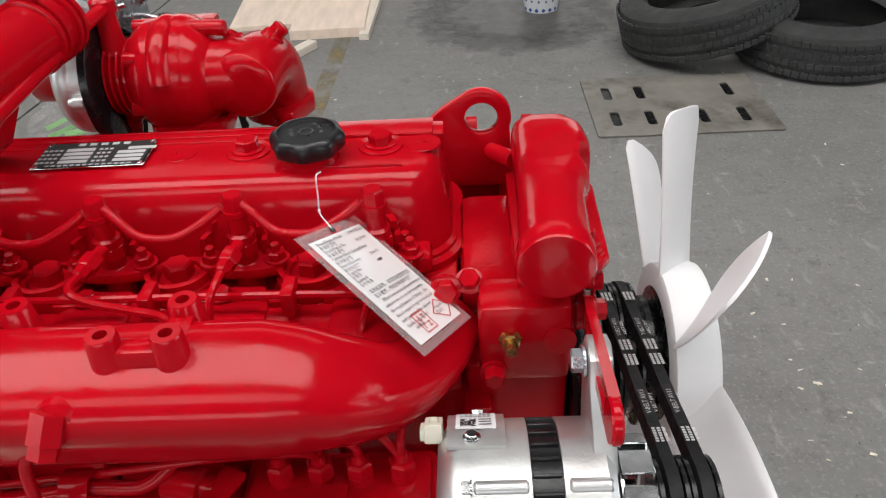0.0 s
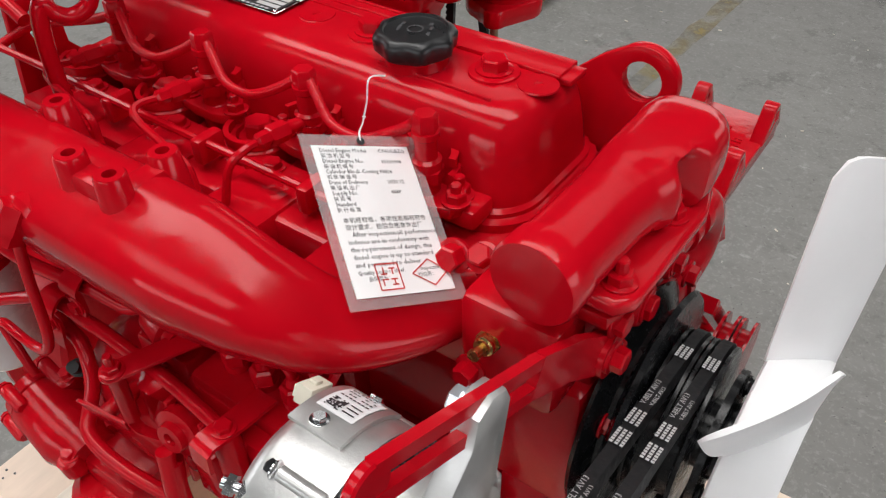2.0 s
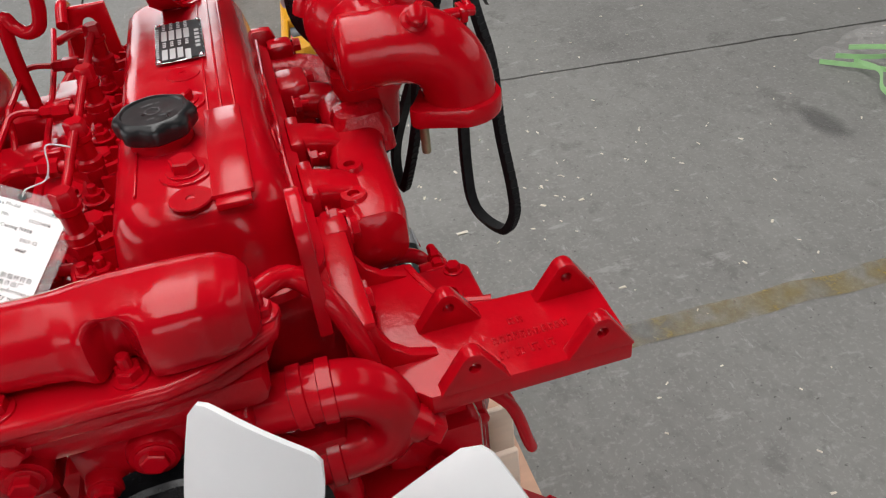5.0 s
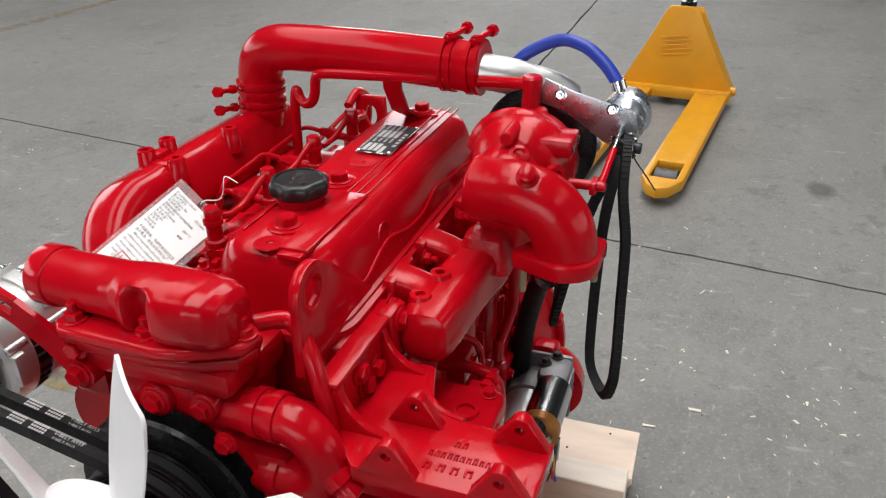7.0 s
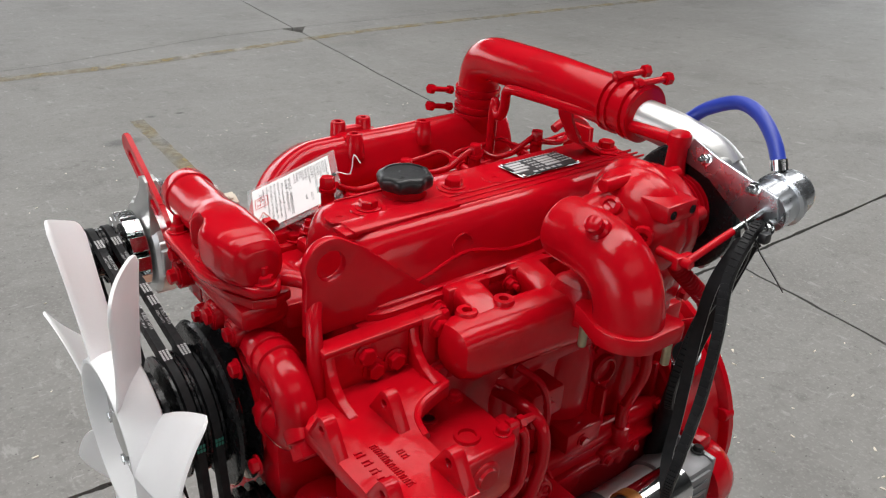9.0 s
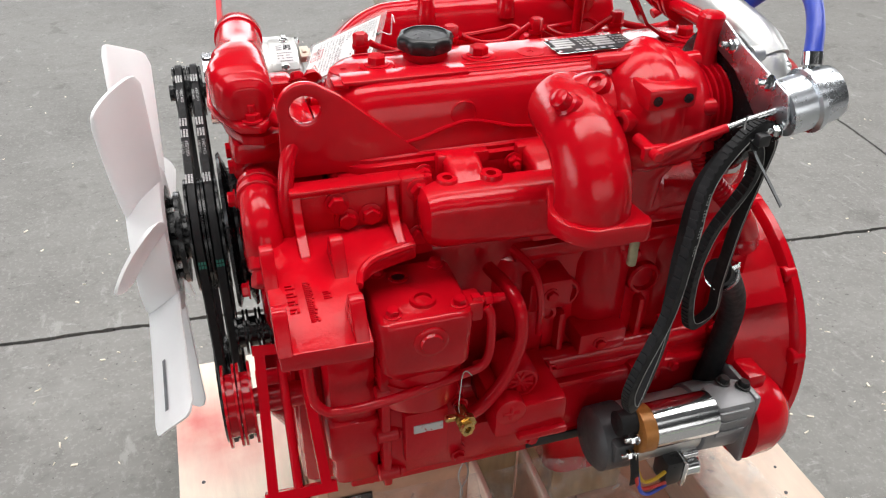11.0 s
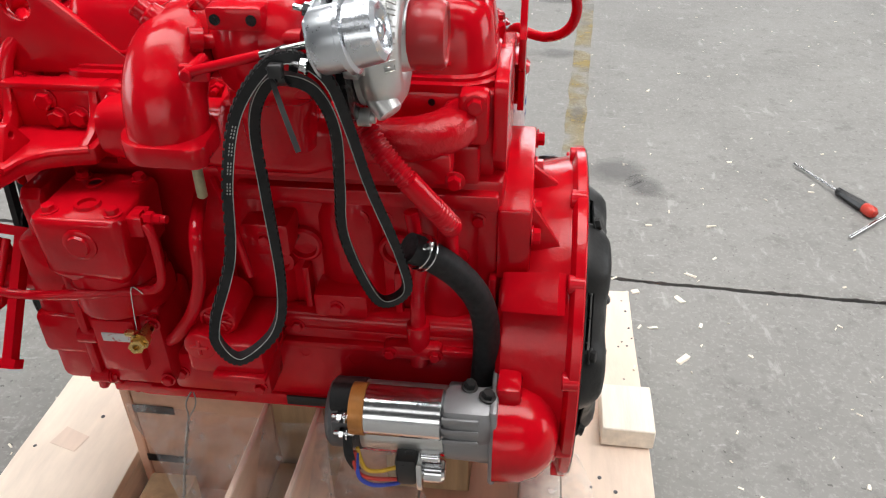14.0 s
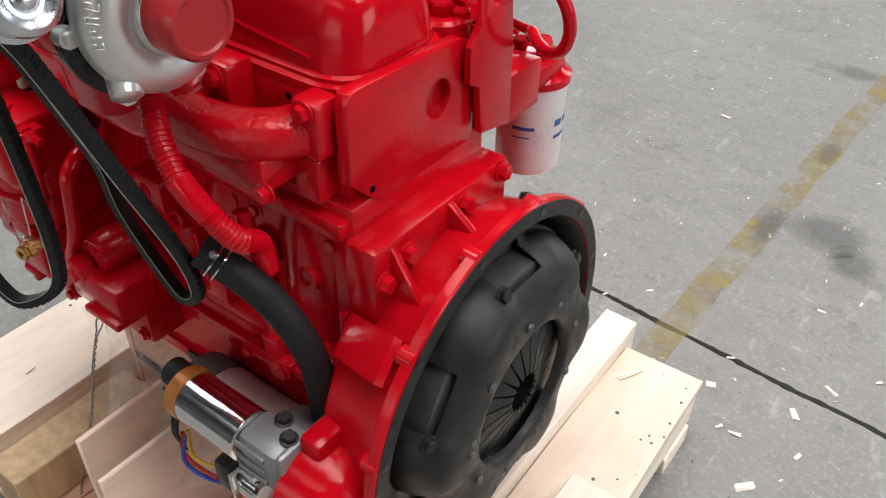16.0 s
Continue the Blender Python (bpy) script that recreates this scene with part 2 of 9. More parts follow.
def part(name, bm, mat, parent=None, label="", angle=38, mesh=None):
    ob = new(name, mesh or to_mesh(name, bm, mat, angle))
    if parent is not None:
        ob.parent = parent
        ob.matrix_parent_inverse = Matrix.Translation(-parent.location) if parent.type == "EMPTY" else Matrix()
    return tagged(ob, label=label) if label else ob


def thing(name, at, label, category, group=""):
    ob = new(name)
    ob.location = at
    ob.empty_display_size = 0.05
    return tagged(ob, label, category, group)


def extra(name, mat, parent, shape, *args, **more):
    """One more piece on a part: its own mesh, made by one of the shape functions."""
    bm = bmesh.new()
    shape(bm, *args, **more)
    return part(name, bm, mat, parent)


def solid(name, bm, mat, label, category, group="", kind="", angle=38):
    return tagged(new(name, to_mesh(name, bm, mat, angle)), label, category, group, kind)


def box(bm, x0, x1, y0, y1, z0, z1, bev=0.003, seg=2, m=None):
    t = bmesh.new()
    bmesh.ops.create_cube(t, size=1.0)
    bmesh.ops.transform(t, matrix=Matrix.LocRotScale(((x0 + x1) / 2, (y0 + y1) / 2, (z0 + z1) / 2), None, (abs(x1 - x0), abs(y1 - y0), abs(z1 - z0))), verts=t.verts)
    if bev:
        bev = min(bev, 0.45 * min(abs(x1 - x0), abs(y1 - y0), abs(z1 - z0)))
        bmesh.ops.bevel(t, geom=list(t.edges), offset=bev, segments=seg, profile=0.5, affect="EDGES")
    add(bm, t, m)


def frame_of(axis):
    a = Vector(axis).normalized()
    u = a.orthogonal().normalized() if abs(a.z) > 0.9 else a.cross(Vector((0, 0, 1))).normalized()
    return a, u, a.cross(u)


def rings(bm, loops, closed=False, caps=True):
    """Joins loops of equal length."""
    vs = [[bm.verts.new(p) for p in loop] for loop in loops]
    n = len(vs[0])
    for a, b in zip(vs, vs[1:] + vs[:1] if closed else vs[1:]):
        for i in range(n):
            bm.faces.new((a[i], a[(i + 1) % n], b[(i + 1) % n], b[i]))
    if caps and not closed:
        bm.faces.new(vs[0][::-1])
        bm.faces.new(vs[-1])


def lathe(bm, at, axis, profile, seg=28, caps=True):
    """profile: (distance along the axis, radius)."""
    a, u, v = frame_of(axis)
    at = Vector(at)
    rings(bm, [[at + a * d + (u * math.cos(k) + v * math.sin(k)) * max(r, 0.0004) for k in (2 * math.pi * i / seg for i in range(seg))] for d, r in profile], caps=caps)


def rod(bm, p, q, r, seg=16, bev=0.0015):
    p, q = Vector(p), Vector(q)
    d = (q - p).length
    e = min(bev, d / 3, r / 2)
    lathe(bm, p, q - p, [(0, r - e), (e, r), (d - e, r), (d, r - e)], seg)


def curve_points(pts, step=6, closed=False):
    """A smooth line through the points."""
    p = [Vector(q) for q in pts]
    out = []
    n = len(p)
    for i in range(n if closed else n - 1):
        if closed:
            a, b, c, d = p[(i - 1) % n], p[i], p[(i + 1) % n], p[(i + 2) % n]
        else:
            a, b, c, d = p[max(i - 1, 0)], p[i], p[i + 1], p[min(i + 2, n - 1)]
        for k in range(step):
            t = k / step
            out.append(0.5 * (2 * b + (c - a) * t + (2 * a - 5 * b + 4 * c - d) * t * t + (3 * b - a - 3 * c + d) * t * t * t))
    if not closed:
        out.append(p[-1])
    return out


def sweep(bm, line, profile, closed=False, up=None, radii=None):
    """Carries the profile (points across the line) along it."""
    n = len(line)
    loops, side = [], None
    for i, p in enumerate(line):
        d = (line[(i + 1) % n] - line[i - 1]) if closed else (line[min(i + 1, n - 1)] - line[max(i - 1, 0)])
        d.normalize()
        if up is not None:
            side = Vector(up) - d * d.dot(Vector(up))
        elif side is None:
            side = frame_of(d)[1]
        else:
            side = side - d * d.dot(side)
        side.normalize()
        other = d.cross(side)
        k = radii[i] if radii else 1.0
        loops.append([p + side * (x * k) + other * (y * k) for x, y in profile])
    rings(bm, loops, closed)


def circle(r, n=10):
    return [(r * math.cos(2 * math.pi * i / n), r * math.sin(2 * math.pi * i / n)) for i in range(n)]


def tube(bm, pts, r, seg=10, step=6, smooth=True, radii=None):
    line = curve_points(pts, step) if smooth else [Vector(p) for p in pts]
    sweep(bm, line, circle(r, seg), radii=radii)


def corrugated(bm, pts, r, pitch=0.006, seg=12, waist=0.86):
    line = curve_points(pts, 16)
    length = sum((b - a).length for a, b in zip(line, line[1:]))
    m = int(length / pitch * 4)
    res, acc, i = [], 0.0, 0
    for k in range(m + 1):
        want = length * k / m
        while i < len(line) - 2 and acc + (line[i + 1] - line[i]).length < want:
            acc += (line[i + 1] - line[i]).length
            i += 1
        d = line[i + 1] - line[i]
        res.append(line[i] + d * min(1.0, (want - acc) / max(d.length, 1e-9)))
    sweep(bm, res, circle(r, seg), radii=[1.0 if k % 4 in (0, 1) else waist for k in range(len(res))])


def plate(bm, outer, holes, at, u, v, thick, bev=0.0):
    """A flat plate with holes: 2D outlines along u and v from at, thick along u x v."""
    t = bmesh.new()
    at, u, v = Vector(at), Vector(u).normalized(), Vector(v).normalized()
    w = u.cross(v).normalized()
    edges = []
    for loop in [outer, *holes]:
        vs = [t.verts.new(at + u * a + v * b) for a, b in loop]
        edges += [t.edges.new((vs[i], vs[(i + 1) % len(vs)])) for i in range(len(vs))]
    bmesh.ops.triangle_fill(t, use_beauty=True, use_dissolve=False, edges=edges)
    more = bmesh.ops.extrude_face_region(t, geom=list(t.faces))
    bmesh.ops.translate(t, vec=w * thick, verts=[g for g in more["geom"] if isinstance(g, bmesh.types.BMVert)])
    if bev:
        rim = [e for e in t.edges if len(e.link_faces) == 2 and e.calc_face_angle() > 1.0]
        bmesh.ops.bevel(t, geom=rim, offset=bev, segments=2, profile=0.5, affect="EDGES")
    add(bm, t)


def round_rect(cx, cy, hx, hy, r, n=5):
    r = min(r, hx, hy)
    pts = []
    for sx, sy, a0 in ((1, 1, 0), (-1, 1, 90), (-1, -1, 180), (1, -1, 270)):
        for i in range(n + 1):
            a = radians(a0 + 90 * i / n)
            pts.append((cx + sx * (hx - r) + r * math.cos(a), cy + sy * (hy - r) + r * math.sin(a)))
    return pts


def arc(cx, cy, r, a0, a1, n=12):
    return [(cx + r * math.cos(radians(a0 + (a1 - a0) * i / n)), cy + r * math.sin(radians(a0 + (a1 - a0) * i / n))) for i in range(n + 1)]


HEX = {}


def bolt(parent, at, axis=(0, 0, 1), r=0.0085, h=0.007, mat=None, stud=0.0, washer=True, name="bolt"):
    """A hexagon head with washer; alike ones share a mesh."""
    mat = mat or RED
    key = (r, h, mat.name, stud, washer)
    if key not in HEX:
        b = bmesh.new()
        if washer:
            lathe(b, (0, 0, 0), (0, 0, 1), [(0, r * 1.35), (r * 0.22, r * 1.35), (r * 0.25, r * 1.28)], 16)
        lathe(b, (0, 0, r * 0.2), (0, 0, 1), [(0, r), (h * 0.86, r), (h, r * 0.86)], 6)
        if stud:
            lathe(b, (0, 0, r * 0.2), (0, 0, 1), [(0, r * 0.5), (h + stud * 0.9, r * 0.5), (h + stud, r * 0.42)], 10)
        HEX[key] = to_mesh("bolt", b, mat, 30)
    ob = part(name, None, None, parent, mesh=HEX[key])
    z = Vector(axis).normalized()
    ob.matrix_basis = Matrix.Translation(at) @ z.to_track_quat("Z", "Y").to_matrix().to_4x4() @ Matrix.Rotation((at[0] * 37 + at[1] * 53) % 1.0, 4, "Z")
    return ob


def letters(bm, body, size, m, align="LEFT", spacing=1.0):
    """Writing as a thin mesh, laid in the plane of m."""
    cu = bpy.data.curves.new("t", "FONT")
    cu.body, cu.size, cu.align_x, cu.resolution_u, cu.extrude, cu.space_character = body, size, align, 1, 0.0, spacing
    ob = bpy.data.objects.new("t", cu)
    scene.collection.objects.link(ob)
    bpy.context.view_layer.update()
    me = ob.evaluated_get(bpy.context.evaluated_depsgraph_get()).to_mesh()
    t = bmesh.new()
    t.from_mesh(me)
    bpy.data.objects.remove(ob)
    bpy.data.curves.remove(cu)
    add(bm, t, m)


def bars(bm, m, rows):
    """Plain strips (x, y, width, height) in the plane of m."""
    for x, y, w, h in rows:
        vs = [bm.verts.new(m @ Vector((a, b, 0))) for a, b in ((x, y), (x + w, y), (x + w, y + h), (x, y + h))]
        bm.faces.new(vs)


def plane_at(origin, u, v):
    """A matrix whose x and y run along u and v."""
    u = Vector(u).normalized()
    w = u.cross(Vector(v)).normalized()
    v = w.cross(u)
    return Matrix(((u.x, v.x, w.x, origin[0]), (u.y, v.y, w.y, origin[1]), (u.z, v.z, w.z, origin[2]), (0, 0, 0, 1)))

# ---- the hall: floor slabs with open joints; added, unseen walls and roof ----
def concrete():
    m = material("worn_concrete", (0.212, 0.208, 0.198), 0.70, spread=0.13, scale=0.8, bump=0.35, bump_scale=70, second=(0.150, 0.146, 0.139), second_at=0.52, second_scale=1.3, soft=0.22, bump_distance=0.002, rough_spread=0.05)
    nt = m.node_tree
    bsdf = nt.nodes["Principled BSDF"]
    before = bsdf.inputs["Base Color"].links[0].from_socket
    co = nt.nodes.new("ShaderNodeTexCoord")
    # trowel marks, pale scuffs, grime, fine sand and dark specks: (scale, stretch, from, width, colour, weight, detail)
    for scale, stretch, at, width, tone, weight, detail in (
            (3.0, (1, 2.6, 1), 0.52, 0.16, (0.30, 0.296, 0.285), 0.26, 9.0),
            (7.0, (2.8, 1, 1), 0.60, 0.06, (0.38, 0.375, 0.36), 0.5, 11.0),
            (12.0, (1, 3.5, 1), 0.63, 0.04, (0.42, 0.415, 0.40), 0.5, 8.0),
            (5.0, (1, 1, 1), 0.60, 0.05, (0.115, 0.11, 0.104), 0.5, 12.0),
            (26.0, (1, 1, 1), 0.56, 0.10, (0.12, 0.116, 0.11), 0.42, 7.0),
            (13.0, (1, 1.5, 1), 0.50, 0.16, (0.15, 0.146, 0.139), 0.35, 10.0),
            (38.0, (1.4, 1, 1), 0.56, 0.10, (0.32, 0.316, 0.30), 0.40, 8.0),
            (95.0, (1, 1, 1), 0.55, 0.09, (0.34, 0.335, 0.32), 0.42, 4.0),
            (70.0, (1, 1, 1), 0.68, 0.04, (0.06, 0.057, 0.053), 0.7, 2.0)):
        mp = nt.nodes.new("ShaderNodeMapping")
        mp.inputs["Scale"].default_value = stretch
        mp.inputs["Rotation"].default_value = (0, 0, 0.1 * scale)
        nt.links.new(co.outputs["Object"], mp.inputs[0])
        n = nt.nodes.new("ShaderNodeTexNoise")
        n.inputs["Scale"].default_value, n.inputs["Detail"].default_value, n.inputs["Roughness"].default_value = scale, detail, 0.66
        nt.links.new(mp.outputs[0], n.inputs["Vector"])
        r = nt.nodes.new("ShaderNodeMapRange")
        r.inputs[1].default_value, r.inputs[2].default_value, r.inputs[4].default_value = at, at + width, weight
        nt.links.new(n.outputs["Fac"], r.inputs[0])
        x = nt.nodes.new("ShaderNodeMix")
        x.data_type = "RGBA"
        x.inputs[7].default_value = (*tone, 1)
        nt.links.new(r.outputs[0], x.inputs[0])
        nt.links.new(before, x.inputs[6])
        before = x.outputs[2]
    nt.links.new(before, bsdf.inputs["Base Color"])
    return m


CONCRETE = concrete()
DARK_JOINT = material("joint_dirt", (0.035, 0.033, 0.03), 0.9, spread=0.3, scale=20, bump=0.3)
YELLOW_LINE = material("worn_yellow_floor_paint", (0.33, 0.245, 0.075), 0.75, spread=0.2, scale=7, second=(0.22, 0.215, 0.20), second_at=0.50, second_scale=5, soft=0.12)
STAIN = material("oil_stain", (0.10, 0.097, 0.097), 0.55, spread=0.25, scale=12)
WET = material("damp_concrete", (0.085, 0.082, 0.076), 0.42, spread=0.15, scale=5)

floor = thing("floor", (0, 0, 0), "worn grey concrete workshop floor with open joints", "floor")
floor["kind"] = "structure"
b = bmesh.new()
box(b, -13, 13, -12, 12, -0.12, -0.03, 0)
part("joint_bed", b, DARK_JOINT, floor)


def joint_a(x):
    """y of the joint that runs along x."""
    return max(-0.745 - 0.058 * x, -1.2) * (x > -1.775) + (-0.642 + 0.004 * (x + 1.775)) * (x <= -1.775) + 0.006 * noise.noise((x * 2.3, 0.3, 0)) + 0.004 * noise.noise((x * 14, 1.3, 0))


def joint_b(y):
    """x of the joint that runs along y."""
    return -1.690 + 0.127 * y + 0.006 * noise.noise((y * 2.1, 5.3, 0)) + 0.004 * noise.noise((y * 13, 7.3, 0))


def smooth_step(f):
    f = min(1.0, max(0.0, f))
    return f * f * (3 - 2 * f)


def far_joint(sx, off):
    """The second cross joint, from the long joint outwards, moved aside by half its gap."""
    xs = [joint_b(-5.03) + sx * (0.006 + 0.1 * i) for i in range(108)]
    return [(x, -5.05 + 0.44 * smooth_step((x + 2.3) / 2.6) + off + 0.05 * noise.noise((x * 0.9, 8.2, 0)) + 0.02 * noise.noise((x * 3.1, 2.2, 0)) + math.copysign(0.006, off) * noise.noise((x * 9, off * 300, 0))) for x in xs if abs(x) < 12.85]


def slab(sx, sy):
    g = 0.0048
    corner_y = -0.642
    corner = (joint_b(corner_y), joint_a(joint_b(corner_y)))
    ex, ey = 12.9 * sx, 11.9 if sy > 0 else -5.03
    pts = []
    x = corner[0] + sx * g
    line = []
    while abs(x) <= 12.9 and len(line) < 500:
        line.append((x, joint_a(x) + sy * (g + 0.0085 * abs(noise.noise((x * 31, sy, 0))) + 0.0035 * abs(noise.noise((x * 90, sy + 3, 0))))))
        x += sx * (0.012 if abs(x) < 2.2 else 0.12)
    pts += line[::-1]
    line, y = [], corner[1] + sy * g
    while abs(y) <= abs(ey) - (0.15 if sy < 0 else 0) and len(line) < 500:
        line.append((joint_b(y) + sx * (g + 0.0065 * abs(noise.noise((y * 31, sx + 4, 0)))), y))
        y += sy * (0.03 if abs(y) < 3.5 else 0.12)
    pts += line[1:]
    if sy > 0:
        pts += [(ex, pts[-1][1]), (ex, pts[0][1])]
    else:
        pts += far_joint(sx, 0.004)[1:] + [(ex, pts[0][1])]
    t = bmesh.new()
    vs = [t.verts.new((a, c, 0)) for a, c in pts]
    es = [t.edges.new((vs[i], vs[(i + 1) % len(vs)])) for i in range(len(vs))]
    bmesh.ops.triangle_fill(t, use_beauty=True, edges=es)
    for f in t.faces:
        if f.normal.z < 0:
            f.normal_flip()
    more = bmesh.ops.extrude_face_region(t, geom=list(t.faces))
    bmesh.ops.translate(t, vec=(0, 0, -0.05), verts=[q for q in more["geom"] if isinstance(q, bmesh.types.BMVert)])
    return t


for sx in (1, -1):
    for sy in (1, -1):
        part("slab", slab(sx, sy), CONCRETE, floor)
    # the next row of slabs, past a second cross joint
    b = bmesh.new()
    near = far_joint(sx, -0.004)
    ys = [-5.2 - 0.3 * i for i in range(22)]
    plate(b, near[::-1] + [(joint_b(y) + sx * 0.006, y) for y in ys] + [(12.9 * sx, ys[-1]), (12.9 * sx, near[-1][1])], [], (0, 0, -0.05), (1, 0, 0), (0, 1, 0), 0.05)
    part("slab", b, CONCRETE, floor)


def blotch(cx, cy, rx, ry, seed, wob=0.3, n=40, z=0.004, turn=0.0):
    t = bmesh.new()
    pts = []
    for i in range(n):
        a = 2 * math.pi * i / n
        k = 1 + wob * noise.noise((math.cos(a) * 1.7 + seed, math.sin(a) * 1.7, seed)) + 0.4 * wob * noise.noise((math.cos(a) * 6 + seed, math.sin(a) * 6, 3))
        px, py = rx * k * math.cos(a), ry * k * math.sin(a)
        pts.append((cx + px * math.cos(turn) - py * math.sin(turn), cy + px * math.sin(turn) + py * math.cos(turn)))
    t.faces.new([t.verts.new((x, y, z)) for x, y in pts])
    bmesh.ops.triangulate(t, faces=t.faces)
    return t


def strip(points, width, z, wob, seed):
    t = bmesh.new()
    left, right = [], []
    for i, (x, y) in enumerate(points):
        w = width / 2 * (1 + wob * noise.noise((i * 0.9 + seed, 0, 0)))
        w2 = width / 2 * (1 + wob * noise.noise((i * 0.9 + seed, 9, 0)))
        left.append(t.verts.new((x - w, y, z)))
        right.append(t.verts.new((x + w2, y, z)))
    for i in range(len(points) - 1):
        t.faces.new((left[i], right[i], right[i + 1], left[i + 1]))
    return t


def line_x(y):
    return -0.325 - 0.055 * (0.3 - y) if y < 0.3 else -0.325 + 0.03 * (y - 0.3)


def faded(m, scale, at, width, top):
    """Lets the worn places of a marking show the floor below."""
    nt = m.node_tree
    co, n, r = nt.nodes.new("ShaderNodeTexCoord"), nt.nodes.new("ShaderNodeTexNoise"), nt.nodes.new("ShaderNodeMapRange")
    n.inputs["Scale"].default_value, n.inputs["Detail"].default_value, n.inputs["Roughness"].default_value = scale, 9, 0.7
    nt.links.new(co.outputs["Object"], n.inputs["Vector"])
    r.inputs[1].default_value, r.inputs[2].default_value, r.inputs[3].default_value, r.inputs[4].default_value = at, at + width, top, 0.0
    nt.links.new(n.outputs["Fac"], r.inputs[0])
    nt.links.new(r.outputs[0], nt.nodes["Principled BSDF"].inputs["Alpha"])


faded(YELLOW_LINE, 7.0, 0.36, 0.26, 0.75)


def soaked(m, spots, top):
    """Soft, uneven rims for stains that soaked in round the given places (x, y, rx, ry)."""
    nt = m.node_tree
    co, n = nt.nodes.new("ShaderNodeTexCoord"), nt.nodes.new("ShaderNodeTexNoise")
    n.inputs["Scale"].default_value, n.inputs["Detail"].default_value, n.inputs["Roughness"].default_value = 11, 9, 0.7
    nt.links.new(co.outputs["Object"], n.inputs["Vector"])
    total = None
    for x, y, rx, ry in spots:
        sub_, div, ln, both, r, mx = (nt.nodes.new(k) for k in ("ShaderNodeVectorMath", "ShaderNodeVectorMath", "ShaderNodeVectorMath", "ShaderNodeMath", "ShaderNodeMapRange", "ShaderNodeMath"))
        sub_.operation, div.operation, ln.operation, both.operation, mx.operation = "SUBTRACT", "DIVIDE", "LENGTH", "ADD", "MAXIMUM"
        sub_.inputs[1].default_value, div.inputs[1].default_value = (x, y, 0), (rx, ry, 1)
        nt.links.new(co.outputs["Object"], sub_.inputs[0])
        nt.links.new(sub_.outputs[0], div.inputs[0])
        nt.links.new(div.outputs[0], ln.inputs[0])
        nt.links.new(ln.outputs["Value"], both.inputs[0])
        nt.links.new(n.outputs["Fac"], both.inputs[1])
        r.inputs[1].default_value, r.inputs[2].default_value, r.inputs[3].default_value, r.inputs[4].default_value = 1.0, 1.6, top, 0.0
        nt.links.new(both.outputs[0], r.inputs[0])
        nt.links.new(r.outputs[0], mx.inputs[0])
        mx.inputs[1].default_value = 0.0
        if total is not None:
            nt.links.new(total, mx.inputs[1])
        total = mx.outputs[0]
    nt.links.new(total, nt.nodes["Principled BSDF"].inputs["Alpha"])


tagged(solid("floor_marking", strip([(line_x(y), y) for y in (i * 0.1 for i in range(-33, 52))], 0.068, 0.003, 0.35, 2.0), YELLOW_LINE,
             "worn yellow painted line on the concrete floor", "marking"), kind="structure")
far_line = strip([(-4.70 + 0.27 * smooth_step((x + 3.2) / 2.6), x) for x in (i * 0.15 for i in range(-75, 45))], 0.10, 0.003, 0.35, 4.0)
far_line.transform(Matrix(((0, 1, 0, 0), (1, 0, 0, 0), (0, 0, 1, 0), (0, 0, 0, 1))))
tagged(solid("floor_marking", far_line, YELLOW_LINE, "worn yellow painted line crossing the far floor", "marking"), kind="structure")
STAINS = ((-0.545, -1.28, 0.10, 0.085), (-0.63, -1.18, 0.06, 0.06), (-0.36, -2.28, 0.09, 0.06), (-0.42, -1.20, 0.03, 0.10), (-0.44, -1.68, 0.03, 0.08), (-2.6, 1.15, 0.16, 0.05), (-2.35, 0.85, 0.10, 0.06), (-0.9, 1.6, 0.12, 0.05), (-0.36, -3.0, 0.10, 0.05), (-0.75, -3.31, 0.03, 0.02), (-0.60, -3.32, 0.03, 0.02))
soaked(STAIN, STAINS, 0.38)
soaked(WET, ((0.55, 3.05, 0.50, 0.52),), 1.0)
for i, (x, y, rx, ry) in enumerate(STAINS):
    tagged(solid("oil_stain", blotch(x, y, rx * 1.2, ry * 1.2, i * 3.1, z=0.0045), STAIN, "dark oil stain soaked into the concrete", "stain"), kind="structure")
tagged(solid("damp_patch", blotch(0.55, 3.05, 0.62, 0.64, 4.4, 0.15), WET, "dark damp patch on the concrete under the bucket", "stain"), kind="structure")

# unseen walls and roof, added to shape the light and the reflections
b = bmesh.new()
for x0, x1, y0, y1 in ((-13.2, -13, -12, -6.6), (-13.2, -13, 0.6, 12), (13, 13.2, -12, -4.1), (13, 13.2, 4.1, 12)):
    box(b, x0, x1, y0, y1, -0.05, ROOF_Z, 0)
box(b, -13.2, -13, -6.6, 0.6, 4.9, ROOF_Z, 0)
box(b, 13, 13.2, -4.1, 4.1, 4.9, ROOF_Z, 0)
for x0, x1, z0, z1 in ((-13.2, -8.1, -0.05, ROOF_Z), (7.1, 13.2, -0.05, ROOF_Z), (-8.1, 7.1, -0.05, 1.6), (-8.1, 7.1, 4.4, ROOF_Z)):
    box(b, x0, x1, -12.2, -12, z0, z1, 0)
for x0, x1, z0, z1 in ((-13.2, -7.1, -0.05, ROOF_Z), (6.1, 13.2, -0.05, ROOF_Z), (-7.1, 6.1, -0.05, 1.0), (-7.1, 6.1, 4.4, ROOF_Z)):
    box(b, x0, x1, 12, 12.2, z0, z1, 0)
tagged(solid("wall_hall", b, WALL, "unseen grey hall walls, added to enclose the light, with gate and window openings", "wall"), kind="structure")
b = bmesh.new()
